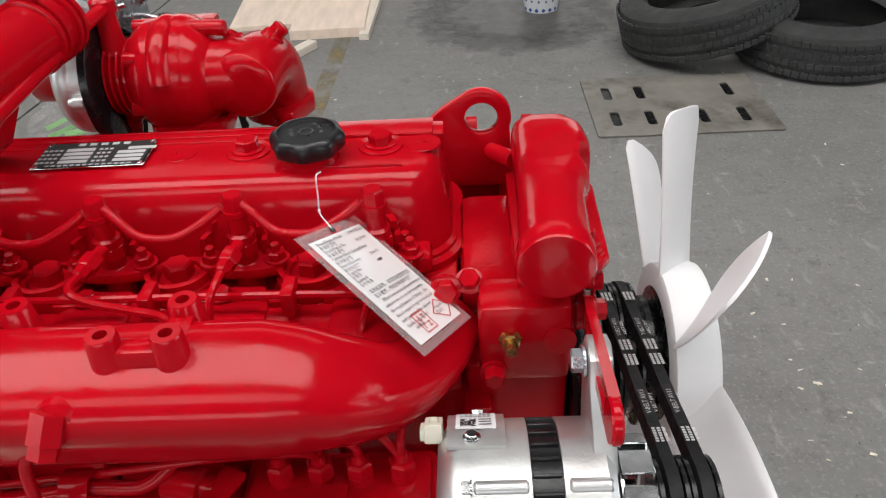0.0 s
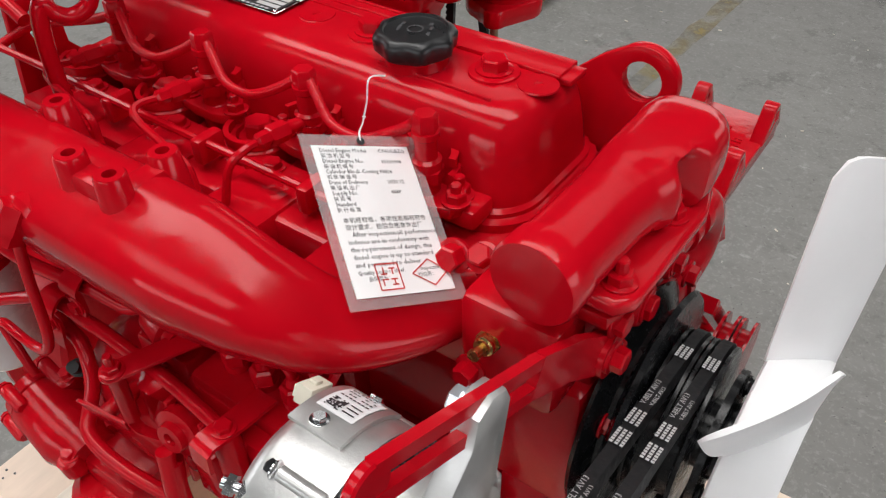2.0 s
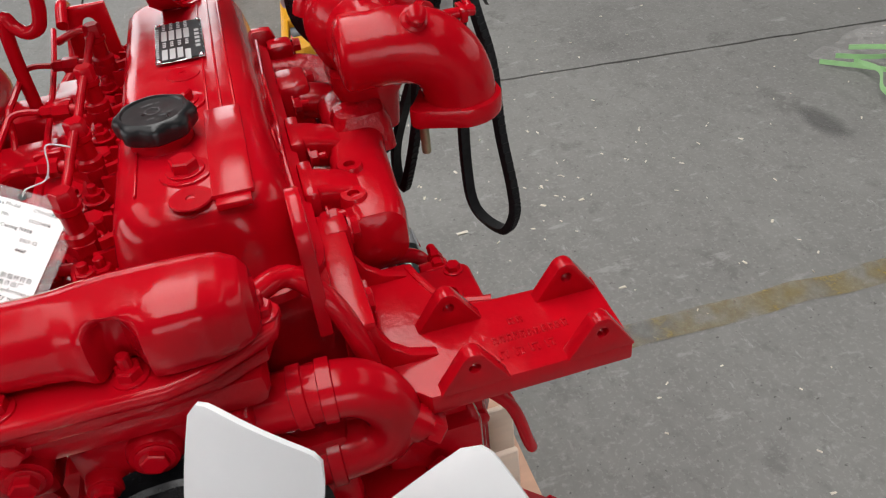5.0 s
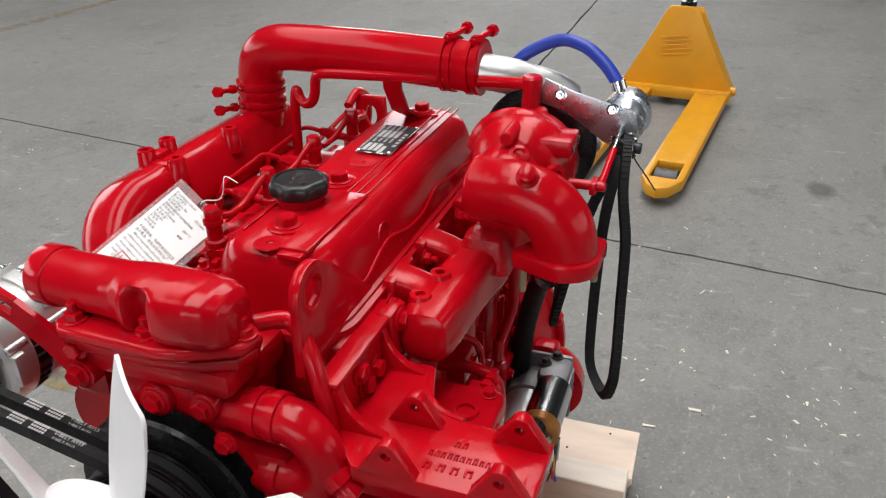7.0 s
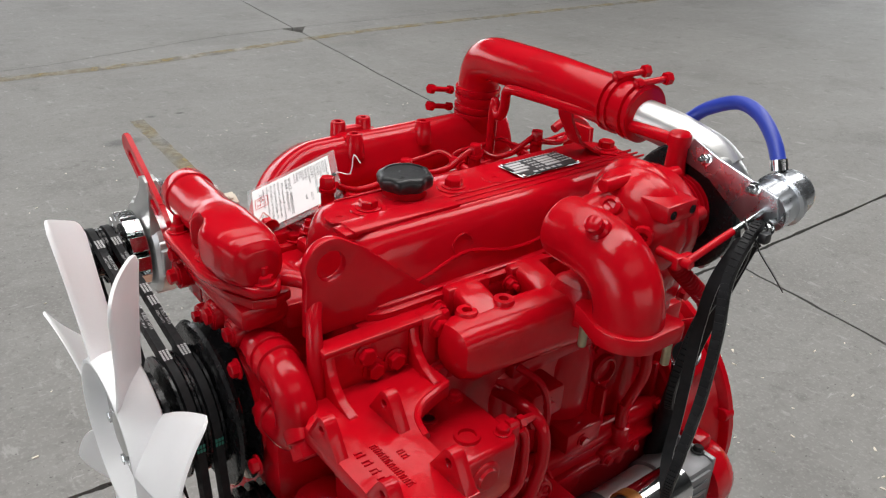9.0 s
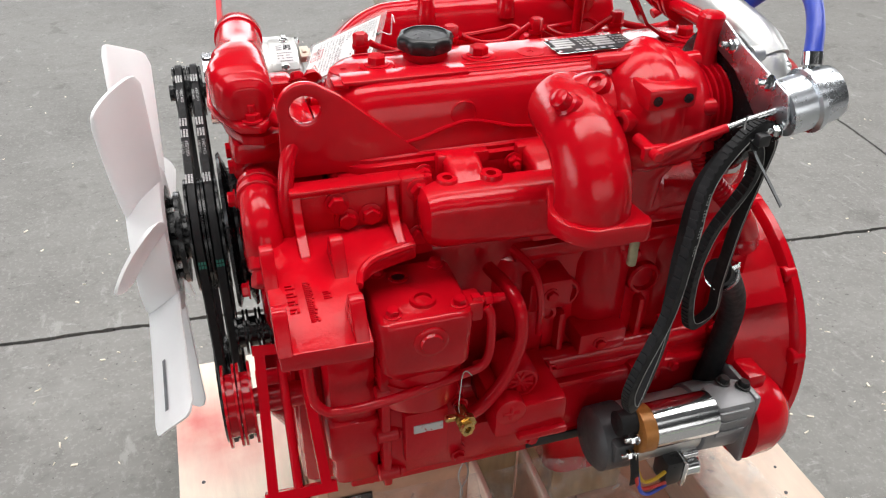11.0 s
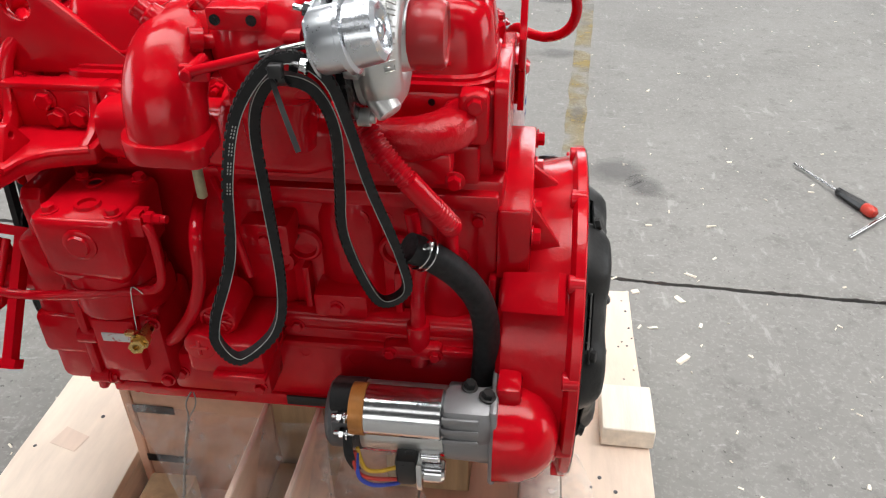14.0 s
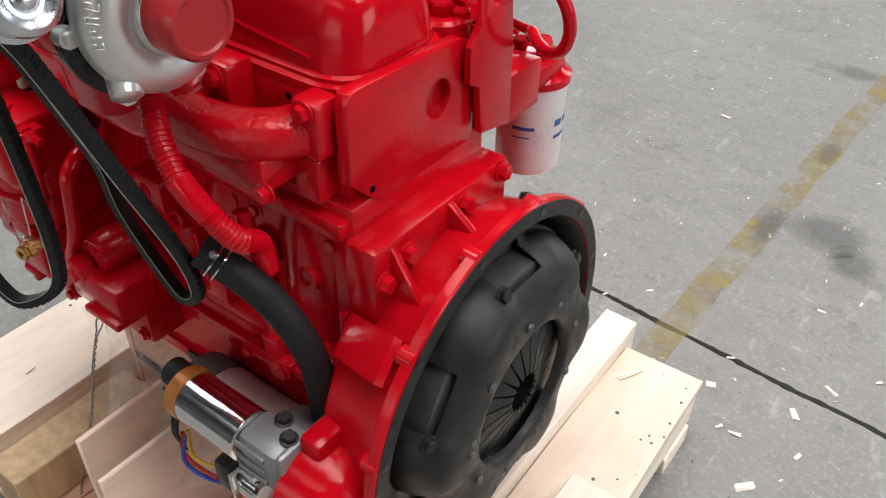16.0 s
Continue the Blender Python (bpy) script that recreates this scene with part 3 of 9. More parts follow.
holes = [[(cx - lx / 2, cy - wy / 2), (cx + lx / 2, cy - wy / 2), (cx + lx / 2, cy + wy / 2), (cx - lx / 2, cy + wy / 2)] for cx, cy, lx, wy in ROOF_LIGHTS]
plate(b, [(-13.2, -12.2), (13.2, -12.2), (13.2, 12.2), (-13.2, 12.2)], holes, (0, 0, ROOF_Z), (1, 0, 0), (0, 1, 0), 0.15)
tagged(solid("ceiling", b, STEEL_ROOF, "unseen grey hall roof, added above the scene, with long roof lights", "ceiling"), kind="structure")
b = bmesh.new()
box(b, -60, 60, -60, 60, -0.3, -0.13, 0)
tagged(solid("ground", b, CONCRETE, "grey paved yard outside the hall", "ground"), kind="structure")

# ---- the engine: crank axis along x, fan towards +x, exhaust side towards +y ----
engine = thing("diesel_engine", (0.0, -0.02, 0.295), "red-painted four-cylinder turbo diesel engine standing on wooden blocks", "engine")
CY, CZ = -0.03, 0.43  # crank axis


def block():
    bm = bmesh.new()
    box(bm, -0.265, 0.285, -0.125, 0.105, 0.46, 0.715, 0.008)
    ob = part("cylinder_block", bm, RED_CAST, engine, "rough-cast red painted cylinder block")
    extra("crankcase_skirt", RED_CAST, ob, box, -0.265, 0.285, -0.150, 0.135, 0.365, 0.50, 0.012)
    extra("sump_flange", RED_CAST, ob, box, -0.268, 0.29, -0.160, 0.139, 0.354, 0.374, 0.004)
    # cylinder bulges, core plugs, ribs and pads on the exhaust side
    for x in (-0.195, -0.075, 0.045):
        extra("cylinder_bulge", RED_CAST, ob, lathe, (x, 0.072, 0.475), (0, 0, 1), [(0, 0.020), (0.012, 0.042), (0.035, 0.052), (0.18, 0.052), (0.205, 0.044), (0.215, 0.025)], 30)
    for x in (-0.135, -0.015):
        extra("core_plug", RED_CAST, ob, lathe, (x, 0.100, 0.615), (0, 1, 0), [(0, 0.024), (0.014, 0.024), (0.017, 0.021), (0.017, 0.018), (0.010, 0.016)], 24)
    for x in (-0.255, -0.135, -0.015):
        extra("rib", RED_CAST, ob, box, x - 0.005, x + 0.005, 0.09, 0.122, 0.47, 0.585, 0.003)
    extra("pad", RED_CAST, ob, box, -0.10, -0.03, 0.10, 0.150, 0.53, 0.565, 0.005)
    extra("pad", RED_CAST, ob, box, -0.01, 0.05, 0.10, 0.150, 0.62, 0.665, 0.006)
    extra("deck_ledge", RED_CAST, ob, box, -0.26, 0.06, 0.10, 0.120, 0.680, 0.702, 0.004)
    extra("pan_rail", RED_CAST, ob, box, -0.262, 0.02, 0.128, 0.146, 0.47, 0.482, 0.004)
    extra("oil_gallery", RED_CAST, ob, rod, (-0.262, 0.118, 0.505), (0.06, 0.118, 0.505), 0.018, 16)
    # lower gear-shaft cover and oil-pump pad
    extra("shaft_cover", RED_CAST, ob, box, 0.017, 0.116, 0.12, 0.224, 0.486, 0.536, 0.008)
    extra("cover_ledge", RED_CAST, ob, box, 0.017, 0.085, 0.12, 0.232, 0.480, 0.492, 0.004)
    extra("cover_boss", RED_CAST, ob, lathe, (0.0953, 0.205, 0.5304), (0, 1, 0), [(0, 0.021), (0.019, 0.020), (0.021, 0.017)], 22)
    extra("oil_pump_pad", RED_CAST, ob, box, 0.03, 0.165, 0.12, 0.185, 0.415, 0.480, 0.008)
    extra("round_cover", RED_CAST, ob, lathe, (0.0757, 0.182, 0.556), (0, 1, 0), [(-0.04, 0.025), (0.018, 0.025), (0.022, 0.022), (0.022, 0.019), (0.018, 0.018)], 28)
    for turn in (20, 65, 110, 155):
        c, d = math.cos(radians(turn)) * 0.019, math.sin(radians(turn)) * 0.019
        extra("cast_cross", RED_CAST, ob, rod, (0.0757 - c, 0.2000, 0.556 - d), (0.0757 + c, 0.2000, 0.556 + d), 0.0032, 8)
    for turn in (0, 90):
        c, d = math.cos(radians(turn)) * 0.012, math.sin(radians(turn)) * 0.012
        extra("cast_cross", RED_CAST, ob, rod, (0.0953 - c, 0.2255, 0.5304 - d), (0.0953 + c, 0.2255, 0.5304 + d), 0.0030, 8)
    # recess is not cut through: a black plate paints the shade in it
    slot = [*arc(0.160, 0.524, 0.0075, 0, 180, 6), *arc(0.160, 0.498, 0.0075, 180, 360, 6)]
    extra("slot_rim", RED_CAST, ob, plate, [*arc(0.160, 0.526, 0.0140, 0, 180, 8), *arc(0.160, 0.496, 0.0140, 180, 360, 8)], [slot], (0.0165, 0, 0), (0, 1, 0), (0, 0, 1), 0.004, 0.001)
    extra("slot", BLACK_PAINT_AND_SHADE, ob, plate, slot, [], (0.0192, 0, 0), (0, 1, 0), (0, 0, 1), 0.001, 0.0)
    for x, y, z, r in ((-0.03, 0.128, 0.420, 0.013), (-0.075, 0.130, 0.445, 0.016), (-0.12, 0.128, 0.405, 0.012), (-0.005, 0.130, 0.450, 0.010), (-0.155, 0.128, 0.440, 0.014), (-0.21, 0.120, 0.61, 0.014), (-0.09, 0.112, 0.655, 0.012), (0.01, 0.120, 0.590, 0.013)):
        extra("casting_boss", RED_CAST, ob, lathe, (x, y - 0.035, z), (0.0, 1, 0.1), [(0, r * 1.25), (0.034, r * 1.1), (0.040, r), (0.041, r * 0.6), (0.036, r * 0.5)], 16)
    extra("flange_boss", RED_CAST, ob, box, -0.195, -0.115, 0.125, 0.152, 0.465, 0.490, 0.010)
    # injection-pump side
    for x in (-0.22, -0.10, 0.02, 0.14):
        extra("rib", RED_CAST, ob, box, x - 0.008, x + 0.008, -0.145, -0.12, 0.42, 0.70, 0.003)
    extra("core_plug", RED_CAST, ob, lathe, (-0.06, -0.125, 0.60), (0, -1, 0), [(0, 0.028), (0.010, 0.028), (0.013, 0.022)], 24)
    extra("pump_ledge", RED_CAST, ob, box, -0.20, 0.26, -0.17, -0.12, 0.53, 0.60, 0.008)
    return ob


blk = block()
for x, y, z, ax in ((-0.235, 0.105, 0.66, 0), (-0.12, 0.105, 0.655, 0), (-0.185, 0.151, 0.478, 0), (-0.125, 0.151, 0.478, 0), (0.0, 0.135, 0.50, 0), (-0.06, 0.15, 0.547, 0), (0.02, 0.150, 0.645, 0), (-0.25, 0.135, 0.52, 0), (0.15, 0.185, 0.447, 0), (0.045, 0.185, 0.43, 0)):
    bolt(blk, (x, y, z), (0, 1, 0), 0.0075, 0.006)
for i in range(11):
    bolt(blk, (-0.25 + i * 0.051, 0.128, 0.354), (0, 0, -1), 0.006, 0.005)
    bolt(blk, (-0.25 + i * 0.051, -0.150, 0.354), (0, 0, -1), 0.006, 0.005)

b = bmesh.new()
rings(b, [[(x, y, z) for x, y in round_rect(0.01, -0.005, hx, hy, 0.04)] for z, hx, hy in ((0.354, 0.272, 0.138), (0.347, 0.272, 0.138), (0.342, 0.25, 0.115), (0.302, 0.235, 0.095), (0.294, 0.225, 0.085))])
pan = part("oil_pan", b, RED, engine, "pressed steel oil pan painted red")
b = bmesh.new()
rings(b, [[(x, y, z) for x, y in round_rect(-0.140, 0.0, hx, hy, 0.03)] for z, hx, hy in ((0.346, 0.118, 0.118), (0.330, 0.117, 0.116), (0.240, 0.108, 0.108), (0.230, 0.102, 0.102), (0.226, 0.092, 0.092))])
part("deep_sump", b, RED, pan)
b = bmesh.new()
box(b, 0.10, 0.225, 0.12, 0.152, 0.374, 0.382, 0.002)
part("mounting_rail", b, RED, engine)
b = bmesh.new()
box(b, -0.055, 0.03, 0.1385, 0.1420, 0.358, 0.374, 0.001)
part("number_plate_blank", b, PHOSPHATE, blk, "small dark unpainted steel patch")


def head():
    bm = bmesh.new()
    box(bm, -0.252, 0.272, -0.13, 0.092, 0.712, 0.8182, 0.005)
    ob = part("cylinder_head", bm, RED_CAST, engine, "red painted cast cylinder head")
    # raised rear wall with its round recess
    bm = bmesh.new()
    outer = [(-0.098, 0.705), (0.066, 0.705), (0.104, 0.742), (0.105, 0.826), (0.100, 0.837), (0.086, 0.838), (-0.070, 0.834), (-0.085, 0.826), (-0.098, 0.815)]
    plate(bm, outer, [arc(-0.033, 0.780, 0.021, 0, 345, 22)], (-0.266, 0, 0), (0, 1, 0), (0, 0, 1), 0.016, 0.002)
    wall = part("rear_wall", bm, RED_CAST, ob)
    extra("recess_floor", RED_CAST, wall, lathe, (-0.2545, -0.033, 0.780), (1, 0, 0), [(0, 0.022), (0.004, 0.022)], 20)
    extra("injector_deck", RED_CAST, ob, box, -0.25, 0.27, -0.132, -0.118, 0.812, 0.826, 0.004)
    # ledge under the exhaust ports
    extra("port_ledge", RED_CAST, ob, box, -0.209, 0.06, 0.085, 0.163, 0.738, 0.776, 0.006)
    extra("ledge_web", RED_CAST, ob, box, -0.236, -0.200, 0.080, 0.118, 0.715, 0.765, 0.005)
    return ob


hd = head()
bolt(hd, (-0.213, 0.163, 0.7455), (0, 1, 0), 0.0085, 0.009)
# hole painted as a flat black disc on the head wall
for p in ((-0.179, 0.0925, 0.806),):
    extra("screw_hole", BLACK_PAINT_AND_SHADE, hd, lathe, p, (0, 1, 0), [(0, 0.0042), (0.0008, 0.0042)], 12)
bolt(hd, (-0.24, -0.105, 0.835), (0, 0, 1), 0.010, 0.010)
for x, y, z in ((-0.264, 0.075, 0.725), (-0.264, -0.085, 0.79)):
    b = bmesh.new()
    lathe(b, (x, y, z), (-1, 0, 0), [(0, 0.004), (0.002, 0.004)], 10)
    part("plug", b, BLACK_PAINT_AND_SHADE, hd)


def valve_cover():
    bm = bmesh.new()
    cx, cy = 0.010, 0.003
    lo = [(0.817, 0.268, 0.088, 0.05), (0.826, 0.268, 0.088, 0.05), (0.828, 0.262, 0.082, 0.045), (0.832, 0.262, 0.082, 0.045), (0.834, 0.258, 0.077, 0.042), (0.868, 0.255, 0.072, 0.042),
          (0.886, 0.252, 0.068, 0.042), (0.900, 0.247, 0.062, 0.040), (0.9070, 0.240, 0.054, 0.036), (0.910, 0.230, 0.046, 0.032)]
    rings(bm, [[(x, y, z) for x, y in round_rect(cx, cy, hx, hy, r, 7)] for z, hx, hy, r in lo])
    # bulges over the injectors and the wavy bead on the exhaust side
    line = curve_points([(0.235, 0.0795, 0.845), (0.18, 0.0785, 0.848), (0.13, 0.077, 0.862), (0.10, 0.0765, 0.862), (0.05, 0.078, 0.850), (0.0, 0.078, 0.850), (-0.05, 0.0765, 0.862), (-0.10, 0.077, 0.855), (-0.2, 0.079, 0.846)], 5)
    sweep(bm, line, circle(0.0022, 6))
    ring = [Vector((0.118 + 0.015 * math.cos(a), 0.0745 - 0.0009 * math.sin(a) * 2, 0.873 + 0.013 * math.sin(a))) for a in (2 * math.pi * i / 24 for i in range(24))]
    sweep(bm, ring, circle(0.0013, 5), closed=True)
    ob = part("valve_cover", bm, RED, engine, "glossy red valve cover with raised panel")
    extra("raised_panel", RED, ob, box, 0.105, 0.252, 0.018, 0.050, 0.9085, 0.9135, 0.0012)
    extra("panel_end", RED, ob, box, 0.245, 0.262, 0.020, 0.047, 0.905, 0.9105, 0.001)
    for y in (0.022, 0.034, 0.046):
        extra("rib", RED, ob, box, -0.235, 0.105, y - 0.0012, y + 0.0012, 0.908, 0.9115, 0.0008)
    extra("rib", RED, ob, box, 0.115, 0.225, -0.041, -0.0385, 0.9085, 0.9125, 0.001)
    extra("flange_ear", RED, ob, box, 0.215, 0.249, -0.098, -0.066, 0.828, 0.8475, 0.006)
    for x in (0.203, 0.0765, -0.052, -0.2):
        extra("bolt_seat", RED, ob, lathe, (x, 0.0, 0.9095), (0, 0, 1), [(0, 0.0215), (0.0025, 0.021), (0.003, 0.018)], 28)
    for x in (0.243, 0.01):
        extra("cast_pad", RED, ob, lathe, (x, 0.002, 0.9095), (0, 0, 1), [(0, 0.017), (0.0015, 0.0165), (0.0015, 0.004), (-0.001, 0.003)], 24)
    extra("filler_neck", RED, ob, lathe, (0.1385, -0.0185, 0.885), (0, 0, 1), [(0, 0.031), (0.02, 0.0275), (0.036, 0.0265)], 28)
    return ob


vc = valve_cover()
bolt(vc, (0.226, -0.083, 0.8475), (0, 0, 1), 0.0088, 0.009, stud=0.008)
for x in (0.203, 0.0765):
    bolt(vc, (x, 0.0, 0.9115), (0, 0, 1), 0.0115, 0.010)
bolt(vc, (-0.205, 0.0, 0.9115), (0, 0, 1), 0.0115, 0.010)


def oil_cap():
    bm = bmesh.new()
    n = 64

    def ring(z, r, lob):
        return [(0.1385 + (r + lob * math.cos(8 * a)) * math.cos(a), -0.0185 + (r + lob * math.cos(8 * a)) * math.sin(a), z) for a in (2 * math.pi * i / n for i in range(n))]

    rings(bm, [ring(0.9195, 0.0275, 0.0), ring(0.9205, 0.0305, 0.0008), ring(0.923, 0.0325, 0.0018), ring(0.9325, 0.0335, 0.0018), ring(0.937, 0.0315, 0.0012), ring(0.939, 0.028, 0.0002), ring(0.939, 0.0265, 0.0), ring(0.9372, 0.0255, 0.0)])
    ob = part("oil_filler_cap", bm, BLACK_PLASTIC, vc, "black lobed plastic oil filler cap")
    bm = bmesh.new()
    m = plane_at((0.1385, -0.0185, 0.9376), (0.35, -0.94, 0), (0.94, 0.35, 0))
    bars(bm, m, [(-0.014, 0.009, 0.005, 0.003), (-0.007, 0.011, 0.006, 0.003), (0.003, 0.011, 0.006, 0.003), (-0.011, -0.014, 0.004, 0.003), (-0.005, -0.015, 0.01, 0.003)])
    rings(bm, [[tuple(m @ Vector((r * math.cos(a), r * math.sin(a), 0.0003))) for a in (2 * math.pi * i / 20 for i in range(20))] for r in (0.0055, 0.007)], caps=False)
    part("cap_print", bm, DARK_STEEL, vc)


oil_cap()


def name_plate():
    m = plane_at((-0.0715, 0.001, 0.9125), (1, 0.01, 0), (-0.01, 1, 0))
    bm = bmesh.new()
    t = bmesh.new()
    box(t, -0.0540, 0.0540, -0.0250, 0.0250, 0, 0.0012, 0.0005, 1)
    add(bm, t, m)
    part("name_plate", bm, STEEL, vc, "aluminium type plate with black fields")
    bm = bmesh.new()
    bars(bm, Matrix.Translation((0, 0, 0.0018)) @ m, [(-0.052, -0.0232, 0.104, 0.0464)])
    part("plate_field", bm, INK, vc)
    bm = bmesh.new()
    rows = []
    for k in range(4):
        rows += [(-0.030, -0.018 + k * 0.0078, 0.028, 0.0058), (0.022 if k < 3 else 0.03, -0.018 + k * 0.0078, 0.027, 0.0058)]
        rows += [(-0.052 + j * 0.005, -0.017 + k * 0.0078, 0.0035, 0.0035) for j in range(4)] + [(0.002 + j * 0.005, -0.017 + k * 0.0078, 0.0035, 0.0035) for j in range(3)]
    rows += [(-0.022 + j * 0.011, 0.0165, 0.007, 0.005) for j in range(5)] + [(-0.04 + j * 0.006, -0.0235, 0.004, 0.0028) for j in range(14)]
    bars(bm, Matrix.Translation((0, 0, 0.0022)) @ m, rows)
    part("plate_print", bm, INK_PALE, vc)
    for sx in (-1, 1):
        for sy in (-1, 1):
            bm = bmesh.new()
            lathe(bm, m @ Vector((sx * 0.050, sy * 0.0212, 0.001)), (0, 0, 1), [(0, 0.003), (0.0015, 0.0028), (0.0025, 0.001)], 12)
            part("rivet", bm, STEEL, vc)


name_plate()

# injectors, clamps, leak-off hoses and high-pressure lines
PUMP_X = (0.222, 0.187, 0.155, 0.122)


def ring_arc(bm, c, r, a0, a1, section, n=18):
    """A bead along part of a level circle."""
    line = [Vector((c[0] + r * math.cos(radians(a0 + (a1 - a0) * i / n)), c[1] + r * math.sin(radians(a0 + (a1 - a0) * i / n)), c[2])) for i in range(n + 1)]
    sweep(bm, line, section, up=(0, 0, 1))


def spring_hose(bm, pts, r):
    corrugated(bm, pts, r, 0.0030, 10, 0.965)


for i in range(4):
    x = 0.203 - 0.12 * i
    bm = bmesh.new()
    lathe(bm, (x, -0.094, 0.82), (0, 0, 1), [(0, 0.0135), (0.030, 0.0135), (0.032, 0.0108), (0.045, 0.0106), (0.047, 0.0122), (0.060, 0.0122), (0.062, 0.0090), (0.078, 0.0088), (0.080, 0.0110), (0.085, 0.0110)], 18)
    lathe(bm, (x, -0.094, 0.905), (0, 0, 1), [(0, 0.0098), (0.0125, 0.0098), (0.0145, 0.0082)], 6)
    lathe(bm, (x, -0.094, 0.862), (0, 0, 1), [(0, 0.0140), (0.010, 0.0140), (0.011, 0.0122)], 6)
    inj = part("injector", bm, RED, engine)
    # high-pressure union pointing outwards
    bm = bmesh.new()
    lo = 0.030 if i == 0 else 0.0
    rod(bm, (x, -0.098, 0.874 - lo), (x - 0.002, -0.128, 0.877 - lo), 0.0058, 12)
    lathe(bm, (x - 0.0015, -0.121, 0.8765 - lo), (-0.08, -0.99, 0.08), [(0, 0.0090), (0.016, 0.0090), (0.018, 0.0072)], 6)
    lathe(bm, (x - 0.003, -0.137, 0.878 - lo), (-0.08, -0.99, 0.05), [(0, 0.0068), (0.012, 0.0064), (0.014, 0.0040)], 6)
    part("union_nut", bm, RED, inj)
    bm = bmesh.new()
    plate(bm, [(-0.040, -0.008), (-0.030, -0.014), (-0.012, -0.017), (0.014, -0.017), (0.030, -0.012), (0.036, -0.002), (0.030, 0.008), (0.012, 0.014), (-0.012, 0.016), (-0.032, 0.009), (-0.040, 0.002)], [], (x, -0.094, 0.840), (1, 0, 0), (0, 1, 0), 0.011, 0.003)
    part("clamp", bm, RED_CAST, inj)
    bolt(inj, (x - 0.030, -0.097, 0.851), (0, 0, 1), 0.0085, 0.008, stud=0.007)
    bolt(inj, (x + 0.028, -0.095, 0.851), (0, 0, 1), 0.0085, 0.008, stud=0.007)
    # cast cups, collars and plugs round each injector
    bm = bmesh.new()
    ring_arc(bm, (x - 0.012, -0.084, 0.872), 0.026, 10, 150, [(-0.004, -0.003), (0.004, -0.003), (0.004, 0.003), (-0.004, 0.003)])
    ring_arc(bm, (x - 0.012, -0.084, 0.852), 0.029, -5, 175, [(-0.016, -0.004), (0.014, -0.003), (0.014, 0.002), (-0.016, 0.006)])
    lathe(bm, (x - 0.062, -0.098, 0.815), (0, 0, 1), [(0, 0.034), (0.022, 0.032), (0.026, 0.028), (0.026, 0.021), (0.020, 0.020)], 26)
    ring_arc(bm, (x - 0.062, -0.100, 0.844), 0.027, 190, 350, [(-0.004, -0.0025), (0.004, -0.0025), (0.004, 0.0025), (-0.004, 0.0025)])
    box(bm, x - 0.05, x + 0.02, -0.134, -0.112, 0.816, 0.836, 0.005)
    part("injector_boss", bm, RED_CAST, hd)
    bolt(hd, (x - 0.062, -0.098, 0.836), (0, 0, 1), 0.0135, 0.015)
    bolt(hd, (x - 0.018, -0.127, 0.836), (0, 0, 1), 0.0085, 0.006)
    bolt(hd, (x + 0.030, -0.129, 0.826), (0, 0, 1), 0.0095, 0.008)
    bolt(hd, (x - 0.088, -0.127, 0.826), (0, 0, 1), 0.0080, 0.006)
    if i < 3:
        bm = bmesh.new()
        x2 = x - 0.12
        spring_hose(bm, [(x - 0.012, -0.094, 0.906), (x - 0.024, -0.099, 0.898), (x - 0.045, -0.106, 0.888), (x - 0.062, -0.108, 0.885), (x - 0.085, -0.106, 0.888), (x2 + 0.016, -0.099, 0.903), (x2 + 0.006, -0.095, 0.911)], 0.0044)
        part("leak_off_hose", bm, RED, engine)
    px = PUMP_X[i]
    bm = bmesh.new()
    if i in (0, 1):
        tube(bm, [(x - 0.004, -0.146, 0.878 - lo), (x - 0.006, -0.162, 0.877 - lo), (x - 0.010, -0.176, 0.868 - lo), (x - 0.012, -0.183, 0.845 - lo * 0.5), (x - 0.012, -0.190, 0.815), (x * 0.6 + px * 0.4, -0.205, 0.790), (px, -0.225, 0.785), (px, -0.244, 0.772), (px, -0.246, 0.752)], 0.0036, 8)
    else:
        tube(bm, [(x - 0.004, -0.146, 0.878), (x - 0.004, -0.166, 0.882), (x + 0.002, -0.178, 0.882), (x + 0.018, -0.183, 0.877), (x + 0.050, -0.188, 0.872), (x + 0.078, -0.192, 0.866), (x + 0.088, -0.195, 0.84), (x * 0.5 + px * 0.5, -0.205, 0.800), (px, -0.225, 0.785), (px, -0.244, 0.772), (px, -0.246, 0.752)], 0.0036, 8)
    part("injection_line", bm, RED, engine)
bm = bmesh.new()
tube(bm, [(-0.30, -0.165, 0.872), (-0.21, -0.158, 0.866), (-0.10, -0.153, 0.858), (0.05, -0.149, 0.853), (0.17, -0.147, 0.849), (0.235, -0.148, 0.845)], 0.0036, 8)
part("fuel_rail_line", bm, RED, engine)
bm = bmesh.new()
spring_hose(bm, [(-0.157, -0.094, 0.907), (-0.18, -0.099, 0.897), (-0.22, -0.107, 0.887), (-0.255, -0.125, 0.882), (-0.275, -0.16, 0.865)], 0.0050)
part("leak_off_hose", bm, RED, engine)
for x in (0.13, 0.01, -0.11):
    bm = bmesh.new()
    box(bm, x - 0.006, x + 0.006, -0.160, -0.132, 0.836, 0.860, 0.003)
    part("line_clip", bm, RED, engine)


